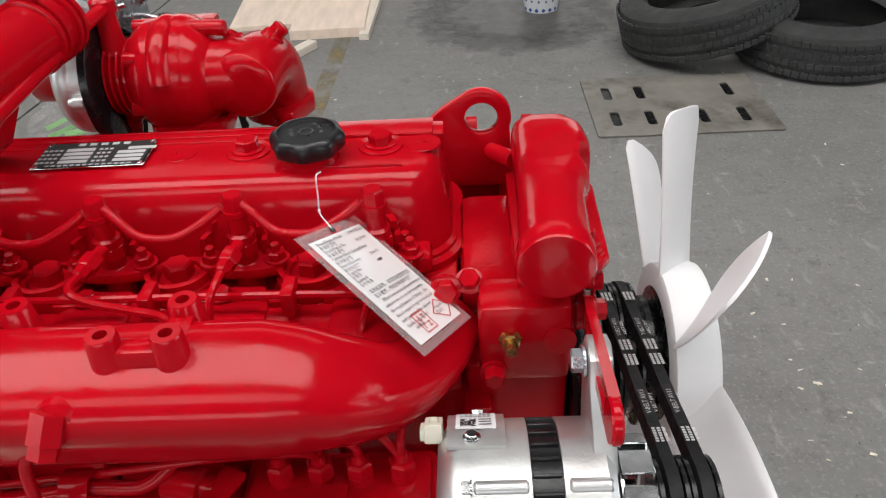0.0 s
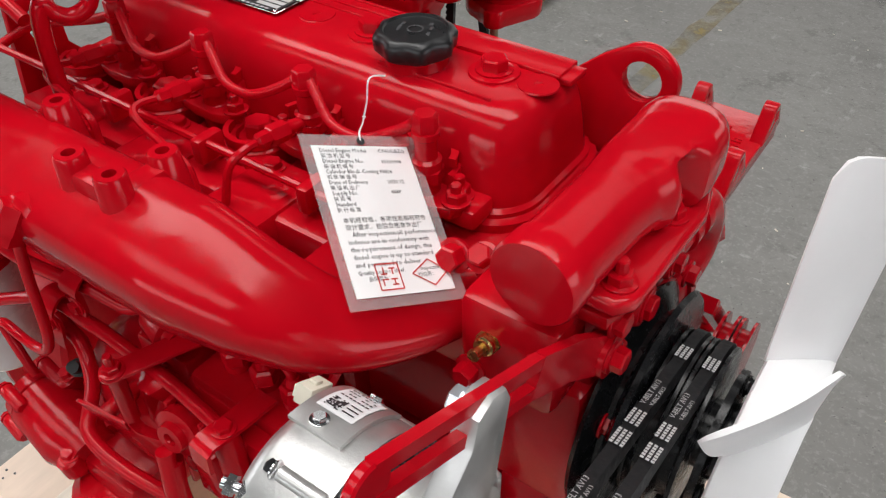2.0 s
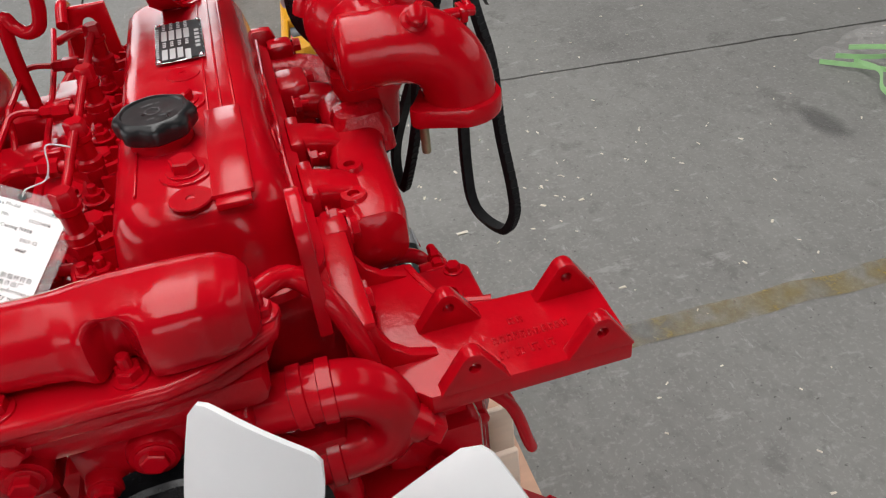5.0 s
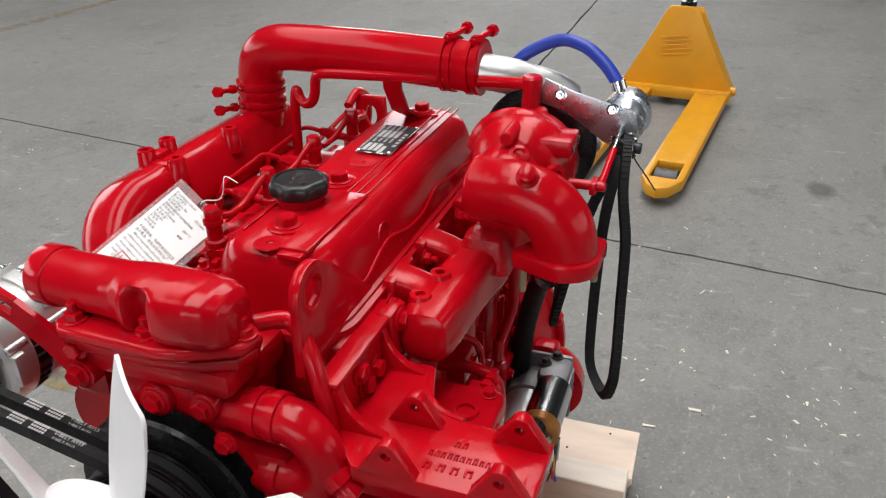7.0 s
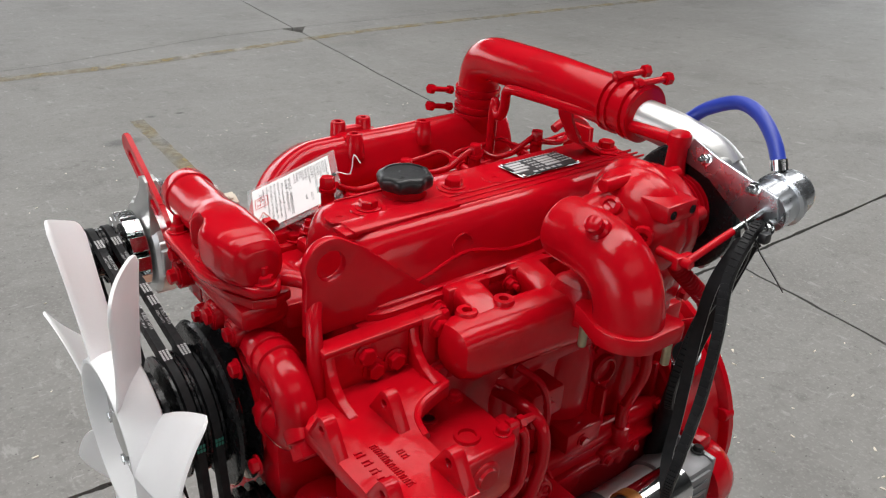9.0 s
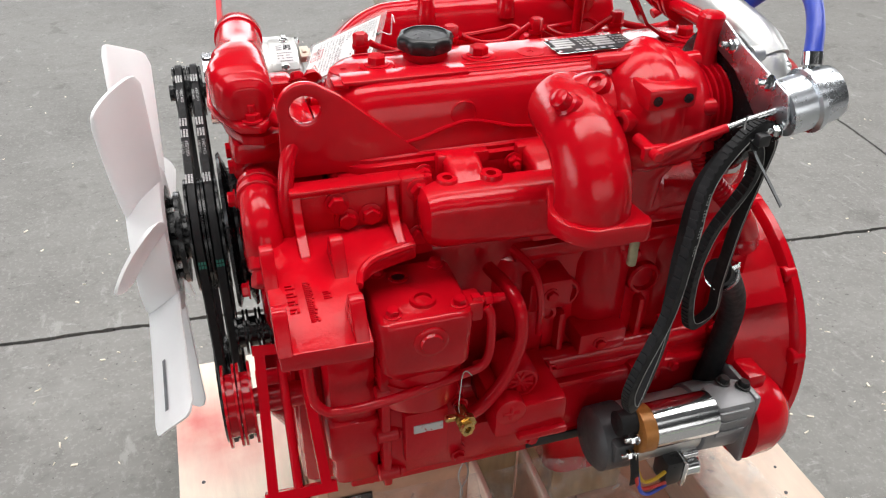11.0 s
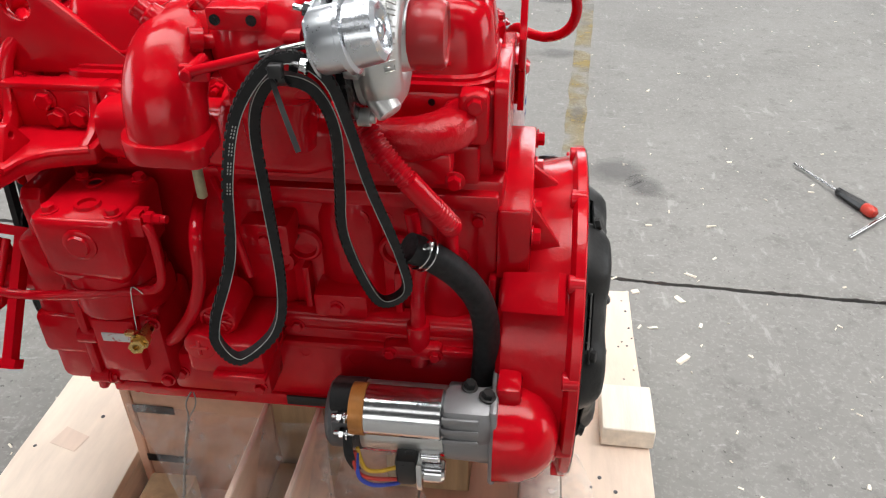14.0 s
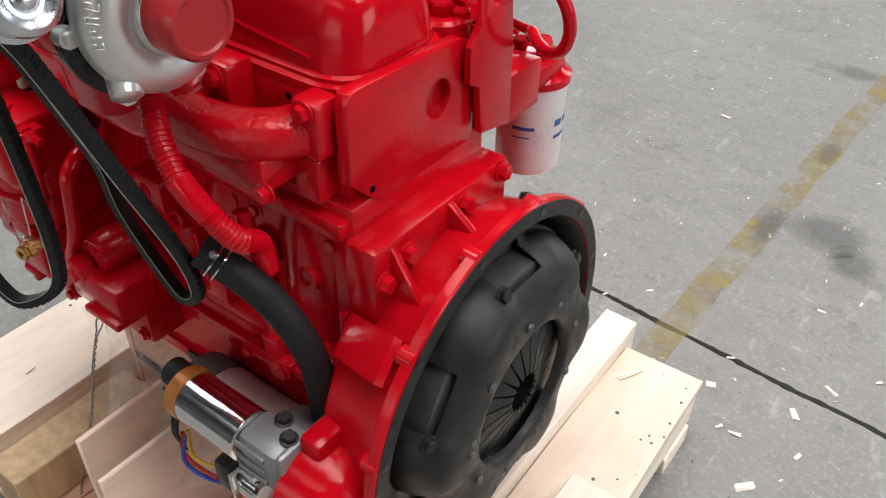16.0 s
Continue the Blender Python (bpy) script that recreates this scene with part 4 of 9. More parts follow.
def intake():
    bm = bmesh.new()
    y, z = -0.264, 0.857
    pts = [(-0.225, y, z), (-0.15, y, z), (0.0, y, z), (0.10, y, z), (0.145, y + 0.002, z - 0.003), (0.180, y + 0.012, z - 0.017), (0.212, y + 0.036, z - 0.040), (0.242, y + 0.080, z - 0.055), (0.268, y + 0.135, z - 0.059)]
    line = curve_points(pts, 6)
    n = len(line)
    k = [1.0 if i < 22 else 1.0 - 0.48 * (i - 22) / (n - 23) for i in range(n)]
    k[0] = 0.9
    turn, flat = radians(22), []
    for i in range(36):
        a = 2 * math.pi * i / 36
        q = 0.0468 / (abs(math.cos(a)) ** 3.2 + abs(math.sin(a)) ** 3.2) ** (1 / 3.2) * 0.97
        flat.append((q * math.cos(a + turn), q * math.sin(a + turn)))
    sweep(bm, line, flat, radii=k)
    ob = part("intake_manifold", bm, RED, engine, "thick red intake manifold tube")
    for x in (0.20, 0.08, -0.04, -0.16):
        extra("runner", RED, ob, box, x - 0.04, x + 0.03, -0.25, -0.125, 0.785, 0.835, 0.012)
    extra("mounting_flange", RED, ob, box, -0.24, 0.25, -0.172, -0.131, 0.772, 0.829, 0.006)
    for x in (0.036, 0.080):
        extra("drilled_post", RED, ob, lathe, (x, -0.2745, 0.87), (0, 0, 1), [(0, 0.014), (0.050, 0.0112), (0.0520, 0.0100), (0.0520, 0.0050), (0.036, 0.0045)], 18)
    extra("saddle_web", RED, ob, box, 0.032, 0.084, -0.283, -0.264, 0.868, 0.9125, 0.005)
    for x in (0.078, -0.045):
        extra("drilled_post", RED, ob, lathe, (x, -0.231, 0.88), (0, 0, 1), [(0, 0.015), (0.034, 0.0112), (0.0355, 0.0100), (0.0355, 0.0050), (0.024, 0.0045)], 18)
    extra("saddle_web", RED, ob, box, 0.068, 0.088, -0.275, -0.230, 0.872, 0.908, 0.005)
    extra("front_foot", RED, ob, box, 0.235, 0.262, -0.155, -0.13, 0.765, 0.84, 0.006)
    return ob


im = intake()


def charge_pipe():
    bm = bmesh.new()
    tube(bm, [(-0.168, -0.255, 0.88), (-0.168, -0.250, 0.925), (-0.168, -0.246, 0.965), (-0.165, -0.232, 0.990), (-0.160, -0.205, 1.002), (-0.152, -0.15, 1.006), (-0.142, -0.05, 1.008), (-0.134, 0.05, 1.006), (-0.130, 0.118, 1.004)], 0.0335, 24)
    ob = part("charge_air_pipe", bm, RED, engine, "thick red charge-air pipe over the engine")
    for p, ax in (((-0.168, -0.250, 0.912), (0, 0.05, 1)), ((-0.168, -0.249, 0.940), (0, 0.05, 1)), ((-0.132, 0.072, 1.006), (0.05, 1, 0)), ((-0.130, 0.108, 1.005), (0.05, 1, 0))):
        b2 = bmesh.new()
        a, u, v = frame_of(ax)
        for o in (-0.006, 0.006):
            lathe(b2, Vector(p) + a * o, a, [(-0.0035, 0.0345), (-0.0028, 0.037), (0.0028, 0.037), (0.0035, 0.0345)], 28)
        if abs(ax[2]) > 0.5:
            e1, e2 = Vector(p) + Vector((0.03, -0.028, 0)), Vector(p) + Vector((0.075, -0.026, 0.008))
        else:
            e1, e2 = Vector(p) + Vector((0.018, 0, 0.037)), Vector(p) + Vector((-0.028, 0.012, 0.042))
        rod(b2, e1, e2, 0.0042, 10)
        d = (e2 - e1).normalized()
        lathe(b2, e2, d, [(-0.004, 0.008), (0.005, 0.008)], 6)
        lathe(b2, e1 + d * 0.006, d, [(-0.004, 0.007), (0.004, 0.007)], 6)
        part("hose_clamp", b2, RED, ob)
    return ob


charge_pipe()


def thermostat():
    bm = bmesh.new()
    flange = [(0.330, -0.150), (0.388, -0.152), (0.398, -0.140), (0.399, -0.110), (0.400, -0.060), (0.401, -0.030), (0.394, -0.002), (0.370, 0.044), (0.345, 0.050), (0.330, 0.030)]
    plate(bm, flange, [], (0, 0, 0.862), (1, 0, 0), (0, 1, 0), 0.013, 0.004)
    # one flowing casting: round outlet that widens into a flat dome, with a bay for the front bolt
    keys = [(-0.172, 0.3500, 0.8990, 0.0285, 0.0285, 2.0), (-0.100, 0.3535, 0.8995, 0.0288, 0.0288, 2.0), (-0.084, 0.3550, 0.8997, 0.0300, 0.0295, 2.1), (-0.070, 0.3580, 0.8998, 0.0325, 0.0305, 2.5), (-0.052, 0.3605, 0.8998, 0.0345, 0.0308, 3.0),
            (-0.020, 0.3620, 0.8995, 0.0355, 0.0305, 3.2), (0.005, 0.3610, 0.8990, 0.0345, 0.0300, 3.2), (0.020, 0.3590, 0.8975, 0.0320, 0.0285, 3.0), (0.030, 0.3570, 0.8955, 0.0270, 0.0255, 2.8), (0.0355, 0.3555, 0.8930, 0.0195, 0.0205, 2.6), (0.0375, 0.3550, 0.8915, 0.0090, 0.0110, 2.4)]
    loops, n = [], 40
    for i in range(len(keys) - 1):
        for k in range(5 if i < len(keys) - 2 else 6):
            f = k / 5
            y, cx, cz, hx, hz, pw = (p + (q - p) * f for p, q in zip(keys[i], keys[i + 1]))
            bay = 0.024 * math.exp(-(((y + 0.050) / 0.0125) ** 4))
            loop = []
            for j in range(n):
                a = 2 * math.pi * j / n
                c, d = math.cos(a), math.sin(a)
                q = 1 / (abs(c) ** pw + abs(d) ** pw) ** (1 / pw)
                x, z = cx + hx * q * c, cz + hz * q * d
                if x > cx:
                    x -= bay * min(1.0, (x - cx) / 0.018) * min(1.0, max(0.0, (0.927 - z) / 0.012))
                loop.append((x, y, z))
            loops.append(loop)
    rings(bm, loops)
    lathe(bm, (0.3500, -0.166, 0.8990), (-0.05, -1, -0.008), [(0, 0.0285), (0.0015, 0.0308), (0.020, 0.0308), (0.023, 0.029)], 36)
    return part("thermostat_housing", bm, RED, engine, "red thermostat housing with its outlet capped", angle=50)


th = thermostat()
for x, y in ((0.382, -0.05), (0.382, -0.132), (0.354, 0.036)):
    bolt(th, (x, y, 0.875), (0, 0, 1), 0.009, 0.008, stud=0.010)


def water_pump():
    bm = bmesh.new()
    box(bm, 0.275, 0.372, -0.135, 0.075, 0.60, 0.75, 0.012)
    lathe(bm, (0.36, -0.02, 0.70), (1, 0, 0), [(0, 0.075), (0.015, 0.072), (0.022, 0.05), (0.035, 0.035)], 30)
    ob = part("water_pump", bm, RED_CAST, engine, "red painted water pump casting")
    extra("top_flange", RED_CAST, ob, plate, [(0.322, -0.148), (0.384, -0.148), (0.390, -0.140), (0.390, -0.045), (0.384, 0.000), (0.368, 0.034), (0.345, 0.042), (0.322, 0.032)], [], (0, 0, 0.8445), (1, 0, 0), (0, 1, 0), 0.0120, 0.0025)
    extra("flange_collar", RED_CAST, ob, box, 0.322, 0.382, -0.138, 0.030, 0.815, 0.845, 0.010)
    extra("rear_flange", RED_CAST, ob, box, 0.275, 0.33, -0.125, 0.030, 0.80, 0.836, 0.010)
    extra("neck", RED_CAST, ob, box, 0.275, 0.372, -0.120, 0.020, 0.735, 0.83, 0.016)
    for y, z, r in ((-0.06, 0.795, 0.019), (-0.005, 0.80, 0.017), (-0.10, 0.775, 0.014)):
        extra("boss", RED_CAST, ob, lathe, (0.366, y, z), (1, 0, 0), [(0, r * 1.08), (0.012, r), (0.015, r * 0.9), (0.015, 0.0)], 24)
        bolt(ob, (0.380, y, z), (1, 0, 0), r * 0.55, 0.006)
    extra("sender_housing", RED_CAST, ob, box, 0.288, 0.366, -0.176, -0.13, 0.768, 0.850, 0.008)
    extra("boss", RED_CAST, ob, lathe, (0.355, -0.172, 0.815), (0, -1, 0), [(0, 0.014), (0.006, 0.014), (0.006, 0.011)], 18)
    return ob


wp = water_pump()
for y, z in ((-0.135, 0.845), (0.02, 0.77), (-0.12, 0.72), (0.055, 0.66)):
    bolt(wp, (0.385, y, z), (1, 0, 0), 0.009, 0.008)
bm = bmesh.new()
tube(bm, [(0.352, -0.005, 0.786), (0.357, 0.030, 0.790), (0.360, 0.062, 0.793), (0.361, 0.086, 0.789), (0.362, 0.104, 0.773), (0.362, 0.111, 0.752), (0.362, 0.104, 0.732), (0.361, 0.086, 0.722), (0.359, 0.05, 0.719), (0.356, 0.015, 0.720)], 0.0225, 24)
elbow = part("coolant_elbow", bm, RED, engine, "red bent coolant hose with clamps")
for at, axis, r in (((0.3585, 0.046, 0.792), (0.05, 1, 0.08), 0.0225), ((0.360, 0.066, 0.793), (0.05, 1, 0.0), 0.0225), ((0.360, 0.060, 0.7195), (0.05, 1, 0.03), 0.0225)):
    extra("hose_clamp", RED, elbow, lathe, at, axis, [(-0.006, r), (-0.005, r + 0.0028), (0.005, r + 0.0028), (0.006, r)], 26)
extra("drain_spout", RED, elbow, lathe, (0.365, 0.108, 0.757), (0.1, 0.72, -0.68), [(0, 0.0165), (0.030, 0.0160), (0.032, 0.0125), (0.040, 0.0125)], 18)
extra("spout_nut", RED, elbow, lathe, (0.368, 0.1335, 0.7325), (0.1, 0.72, -0.68), [(0, 0.0145), (0.012, 0.0145), (0.014, 0.012)], 6)
bm = bmesh.new()
tube(bm, [(0.33, 0.03, 0.872), (0.31, 0.058, 0.868), (0.325, 0.085, 0.845), (0.333, 0.10, 0.80), (0.333, 0.105, 0.76)], 0.009, 12)
part("bypass_hose", bm, RED, engine)
# brass temperature sender
bm = bmesh.new()
lathe(bm, (0.314, -0.174, 0.818), (0, -1, 0.15), [(0, 0.010), (0.003, 0.010)], 6)
lathe(bm, (0.314, -0.177, 0.818), (0, -1, 0.15), [(0, 0.0078), (0.006, 0.0078), (0.007, 0.0062), (0.009, 0.0062), (0.009, 0.0035), (0.016, 0.0035), (0.016, 0.0045), (0.019, 0.0045)], 14)
part("temperature_sender", bm, BRASS, engine, "small brass temperature sender")
bolt(wp, (0.300, -0.176, 0.782), (0, -1, 0), 0.009, 0.012)
bolt(hd, (0.262, -0.140, 0.845), (0, -1, 0.3), 0.010, 0.012)
bolt(hd, (0.282, -0.135, 0.848), (0, -0.6, 0.8), 0.009, 0.010)

# front lifting eye
bm = bmesh.new()
eye = arc(0.300, 0.899, 0.031, -20, 130, 16)
plate(bm, [*eye, (0.262, 0.912), (0.176, 0.838), (0.166, 0.820), (0.332, 0.820), (0.331, 0.86)], [arc(0.300, 0.899, 0.0170, 0, 345, 22)], (0, 0.0815, 0), (1, 0, 0), (0, 0, 1), 0.011, 0.0015)
part("lifting_eye", bm, RED, engine, "red steel lifting eye")


def compressor_bracket():
    bm = bmesh.new()
    box(bm, 0.172, 0.330, 0.096, 0.110, 0.735, 0.812, 0.004)
    ob = part("compressor_bracket", bm, RED_CAST, engine, "red cast bracket table with four drilled ears")
    extra("top_edge", RED_CAST, ob, box, 0.170, 0.330, 0.088, 0.114, 0.811, 0.8195, 0.003)
    extra("side_flange", RED_CAST, ob, box, 0.166, 0.206, 0.094, 0.118, 0.715, 0.822, 0.006)
    # end ribs that sweep from the wall down to the table
    sweep_out = [(0.088, 0.818), (0.112, 0.818), (0.116, 0.800), (0.124, 0.784), (0.138, 0.772), (0.160, 0.765), (0.160, 0.745), (0.088, 0.740)]
    for x in (0.317, 0.210):
        extra("rib", RED_CAST, ob, plate, sweep_out, [], (x, 0, 0), (0, 1, 0), (0, 0, 1), 0.011, 0.002)
    outline = [(0.370, 0.142), (0.370, 0.3125), (0.282, 0.3145), (0.278, 0.225), (0.270, 0.198), (0.252, 0.180), (0.225, 0.170), (0.200, 0.163), (0.200, 0.105), (0.334, 0.105)]
    extra("table", RED_CAST, ob, plate, outline, [], (0, 0, 0.7435), (1, 0, 0), (0, 1, 0), 0.0205, 0.0025)
    extra("rim", RED_CAST, ob, tube, [(0.206, 0.163, 0.762), (0.228, 0.169, 0.762), (0.252, 0.178, 0.762), (0.269, 0.196, 0.762), (0.277, 0.222, 0.762)], 0.0045, 8)
    return ob


cb = compressor_bracket()
for x in (0.292, 0.3645):
    for y in (0.178, 0.284):
        bm = bmesh.new()
        outline = [(-0.030, 0.0), *arc(0, 0.0265, 0.0105, 155, 25, 8), (0.030, 0.0)]
        plate(bm, outline, [arc(0, 0.0225, 0.0045, 0, 330, 11)], (x - 0.0075, y, 0.7615), (0, 1, 0), (0, 0, 1), 0.0145, 0.0018)
        part("ear", bm, RED_CAST, cb)
m = plane_at((0.352, 0.205, 0.7645), (0, 1, 0), (-1, 0, 0))
rnd = random.Random(3)
for u, v, w, h in ([(k * 0.0062, 0.018, 0.0042, 0.0075 + rnd.random() * 0.002) for k in range(11)] + [(k * 0.0135, 0.0, 0.0075, 0.010) for k in range(4)] + [(0.02 + k * 0.0075, 0.036, 0.005, 0.008) for k in range(2)]):
    bm, t = bmesh.new(), bmesh.new()
    box(t, u, u + w * 0.32, v, v + h, -0.001, 0.0012, 0.0004, 1)
    box(t, u + w * 0.25, u + w, v + h * 0.72, v + h, -0.001, 0.0012, 0.0004, 1)
    box(t, u + w * 0.7, u + w, v, v + h * (0.5 + 0.3 * rnd.random()), -0.001, 0.0012, 0.0004, 1)
    add(bm, t, m)
    part("cast_mark", bm, RED_CAST, cb)
for x, y, z in ((0.268, 0.110, 0.776), (0.240, 0.110, 0.778), (0.278, 0.110, 0.798), (0.185, 0.118, 0.806), (0.185, 0.118, 0.745)):
    bolt(cb, (x, y, z), (0, 1, 0), 0.0105, 0.008)


def air_pump():
    bm = bmesh.new()
    rings(bm, [[(x, y, z) for x, y in round_rect(0.206, 0.178, hx, hy, 0.012, 4)] for z, hx, hy in ((0.605, 0.030, 0.034), (0.628, 0.046, 0.050), (0.640, 0.052, 0.055), (0.703, 0.054, 0.057), (0.709, 0.052, 0.055), (0.711, 0.049, 0.052))])
    ob = part("air_compressor", bm, RED_CAST, engine, "small red air compressor with bolted head")
    extra("cylinder", RED_CAST, ob, lathe, (0.206, 0.172, 0.566), (0, 0, 1), [(0, 0.056), (0.006, 0.058), (0.054, 0.056), (0.084, 0.054)], 30)
    extra("base_bead", RED_CAST, ob, lathe, (0.206, 0.172, 0.600), (0, 0, 1), [(0, 0.050), (0.002, 0.0585), (0.006, 0.0585), (0.008, 0.050)], 34)
    extra("front_boss", RED_CAST, ob, lathe, (0.203, 0.226, 0.680), (0, 1, 0), [(0, 0.021), (0.010, 0.020), (0.012, 0.017), (0.012, 0.0135), (0.0155, 0.012)], 24)
    extra("port_ring", RED_CAST, ob, lathe, (0.203, 0.200, 0.7105), (0, 0, 1), [(0, 0.0155), (0.0045, 0.0145), (0.0045, 0.0105), (-0.0008, 0.010)], 24)
    extra("port_ring", RED_CAST, ob, lathe, (0.219, 0.150, 0.7105), (0, 0, 1), [(0, 0.0120), (0.0028, 0.0115), (0.0028, 0.008), (-0.0008, 0.0075)], 24)
    extra("pipe_lug", RED_CAST, ob, box, 0.135, 0.155, 0.185, 0.215, 0.680, 0.706, 0.003)
    return ob


ap = air_pump()
bm = bmesh.new()
# the head is closed: flat dark discs paint the shade of both ports
lathe(bm, (0.203, 0.200, 0.7100), (0, 0, 1), [(0, 0.0100), (0.0009, 0.0100)], 20)
part("port_hole", bm, BORE_SHADE, ap)
bm = bmesh.new()
lathe(bm, (0.219, 0.150, 0.7100), (0, 0, 1), [(0, 0.0075), (0.0012, 0.0075)], 20)
part("port_hole", bm, BORE_SHADE, ap)
for x, y in ((0.241, 0.216), (0.165, 0.216), (0.241, 0.136), (0.170, 0.136)):
    bolt(ap, (x, y, 0.711), (0, 0, 1), 0.0078, 0.007)
bm = bmesh.new()
lathe(bm, (0.147, 0.205, 0.702), (-1, 0.05, 0), [(0, 0.009), (0.010, 0.009)], 6)
lathe(bm, (0.132, 0.206, 0.702), (-1, 0.05, 0), [(0, 0.0085), (0.008, 0.0085), (0.010, 0.006), (0.018, 0.006)], 6)
lathe(bm, (0.138, 0.205, 0.702), (-1, 0.05, 0), [(0, 0.005), (0.03, 0.005)], 12)
part("pipe_union", bm, RED, ap)
bm = bmesh.new()
tube(bm, [(0.132, 0.212, 0.698), (0.127, 0.214, 0.688), (0.125, 0.215, 0.665), (0.1265, 0.2155, 0.628), (0.136, 0.216, 0.611), (0.160, 0.218, 0.606), (0.250, 0.236, 0.606), (0.310, 0.238, 0.606), (0.330, 0.236, 0.614), (0.338, 0.230, 0.635), (0.338, 0.215, 0.69), (0.335, 0.18, 0.735)], 0.0058, 12)
part("compressor_coolant_pipe", bm, RED, engine)
bm = bmesh.new()
tube(bm, [(0.100, 0.130, 0.690), (0.088, 0.175, 0.685), (0.083, 0.200, 0.668), (0.083, 0.207, 0.632), (0.092, 0.208, 0.596), (0.108, 0.208, 0.562), (0.130, 0.206, 0.532), (0.148, 0.195, 0.512)], 0.0085, 12)
part("oil_return_hose", bm, RED, engine)
bm = bmesh.new()
tube(bm, [(0.075, 0.14, 0.72), (0.055, 0.165, 0.70), (0.045, 0.172, 0.66), (0.040, 0.165, 0.60)], 0.005, 8)
part("vent_pipe", bm, RED, engine)
# brass drain cock on its hanging wire
bm = bmesh.new()
lathe(bm, (0.160, 0.215, 0.548), (0, 1, 0), [(0, 0.007), (0.020, 0.007), (0.020, 0.012), (0.028, 0.012)], 8)
lathe(bm, (0.163, 0.243, 0.545), (-0.25, 1, 0.1), [(0, 0.0085), (0.004, 0.0098), (0.008, 0.0098), (0.008, 0.0048), (0.003, 0.004)], 6)
box(bm, 0.166, 0.184, 0.226, 0.234, 0.546, 0.553, 0.002)
part("drain_cock", bm, BRASS, engine, "brass drain cock")
bm = bmesh.new()
tube(bm, [(0.150, 0.224, 0.607), (0.155, 0.226, 0.615), (0.160, 0.2265, 0.618), (0.163, 0.227, 0.610), (0.165, 0.228, 0.590), (0.167, 0.229, 0.566), (0.166, 0.232, 0.556)], 0.0009, 5)
part("binding_wire", bm, STEEL, engine)

# gear case and front plate
bm = bmesh.new()
plate(bm, [(-0.160, 0.362), (0.132, 0.362), (0.146, 0.376), (0.160, 0.412), (0.182, 0.446), (0.185, 0.470), (0.185, 0.705), (0.175, 0.715), (-0.155, 0.715), (-0.165, 0.705), (-0.165, 0.370)], [], (0.272, 0, 0), (0, 1, 0), (0, 0, 1), 0.028, 0.005)
gear = part("gear_case", bm, RED_CAST, engine, "red painted timing gear case")
extra("gear_cover", RED_CAST, gear, box, 0.298, 0.352, -0.130, 0.138, 0.378, 0.62, 0.014)
extra("crank_seal_cover", RED_CAST, gear, lathe, (0.30, CY, CZ), (1, 0, 0), [(0, 0.11), (0.055, 0.105), (0.065, 0.07), (0.085, 0.045)], 32)
for y, z in ((0.13, 0.60), (0.142, 0.41), (0.05, 0.39), (-0.14, 0.40), (-0.15, 0.55), (0.165, 0.50)):
    bolt(gear, (0.30, y, z), (1, 0, 0), 0.0085, 0.007)
# housings beside the gear case: upright column, joint flange, compressor seat and pad
extra("column", RED_CAST, gear, box, 0.257, 0.318, 0.10, 0.196, 0.428, 0.655, 0.013)
extra("column_band", RED_CAST, gear, box, 0.256, 0.322, 0.10, 0.203, 0.482, 0.545, 0.008)
extra("joint_flange", RED_CAST, gear, box, 0.246, 0.258, 0.10, 0.212, 0.430, 0.640, 0.004)
for z in (0.452, 0.520, 0.588):
    extra("flange_lug", RED_CAST, gear, lathe, (0.236, 0.205, z), (1, 0, 0), [(0, 0.009), (0.002, 0.011), (0.026, 0.011), (0.028, 0.008)], 14)
    bolt(gear, (0.236, 0.205, z), (-1, 0, 0), 0.0075, 0.006)
for z in (0.560, 0.470):
    extra("case_rib", RED_CAST, gear, rod, (0.152, 0.196, z), (0.246, 0.199, z + 0.004), 0.0065, 10)
extra("compressor_seat", RED_CAST, gear, lathe, (0.206, 0.165, 0.562), (0, 0, 1), [(0, 0.058), (0.008, 0.061), (0.028, 0.058), (0.043, 0.052)], 30)
extra("drive_case", RED_CAST, gear, box, 0.150, 0.250, 0.11, 0.208, 0.440, 0.560, 0.012)
extra("cover_pad", RED_CAST, gear, box, 0.176, 0.232, 0.16, 0.2225, 0.478, 0.560, 0.004)
extra("foot_web", RED_CAST, gear, box, 0.185, 0.245, 0.10, 0.178, 0.412, 0.450, 0.010)
for x, z in ((0.158, 0.455), (0.158, 0.548)):
    bolt(gear, (x, 0.208, z), (0, 1, 0), 0.0075, 0.006)
bm = bmesh.new()
box(bm, 0.184, 0.221, 0.2220, 0.2238, 0.528, 0.541, 0.0005, 1)
part("bare_patch", bm, material("scraped_paint", (0.58, 0.57, 0.57), 0.45, metal=0.4, second=(0.42, 0.003, 0.01), second_at=0.56, second_scale=90, soft=0.05), gear, "scraped bare metal patch")
# belt tensioner frame at the front corner
bm = bmesh.new()
for p, q in (((0.386, 0.140, 0.636), (0.395, 0.248, 0.506)), ((0.340, 0.145, 0.632), (0.334, 0.252, 0.508)), ((0.404, 0.250, 0.504), (0.322, 0.254, 0.506)), ((0.394, 0.142, 0.634), (0.330, 0.146, 0.630))):
    p, q = Vector(p), Vector(q)
    sweep(bm, [p, p.lerp(q, 0.5), q], [(-0.0085, -0.006), (0.0085, -0.006), (0.0085, 0.006), (-0.0085, 0.006)], up=(0, 0.77, 0.64))
rod(bm, (0.363, 0.15, 0.622), (0.366, 0.250, 0.508), 0.0055, 12)
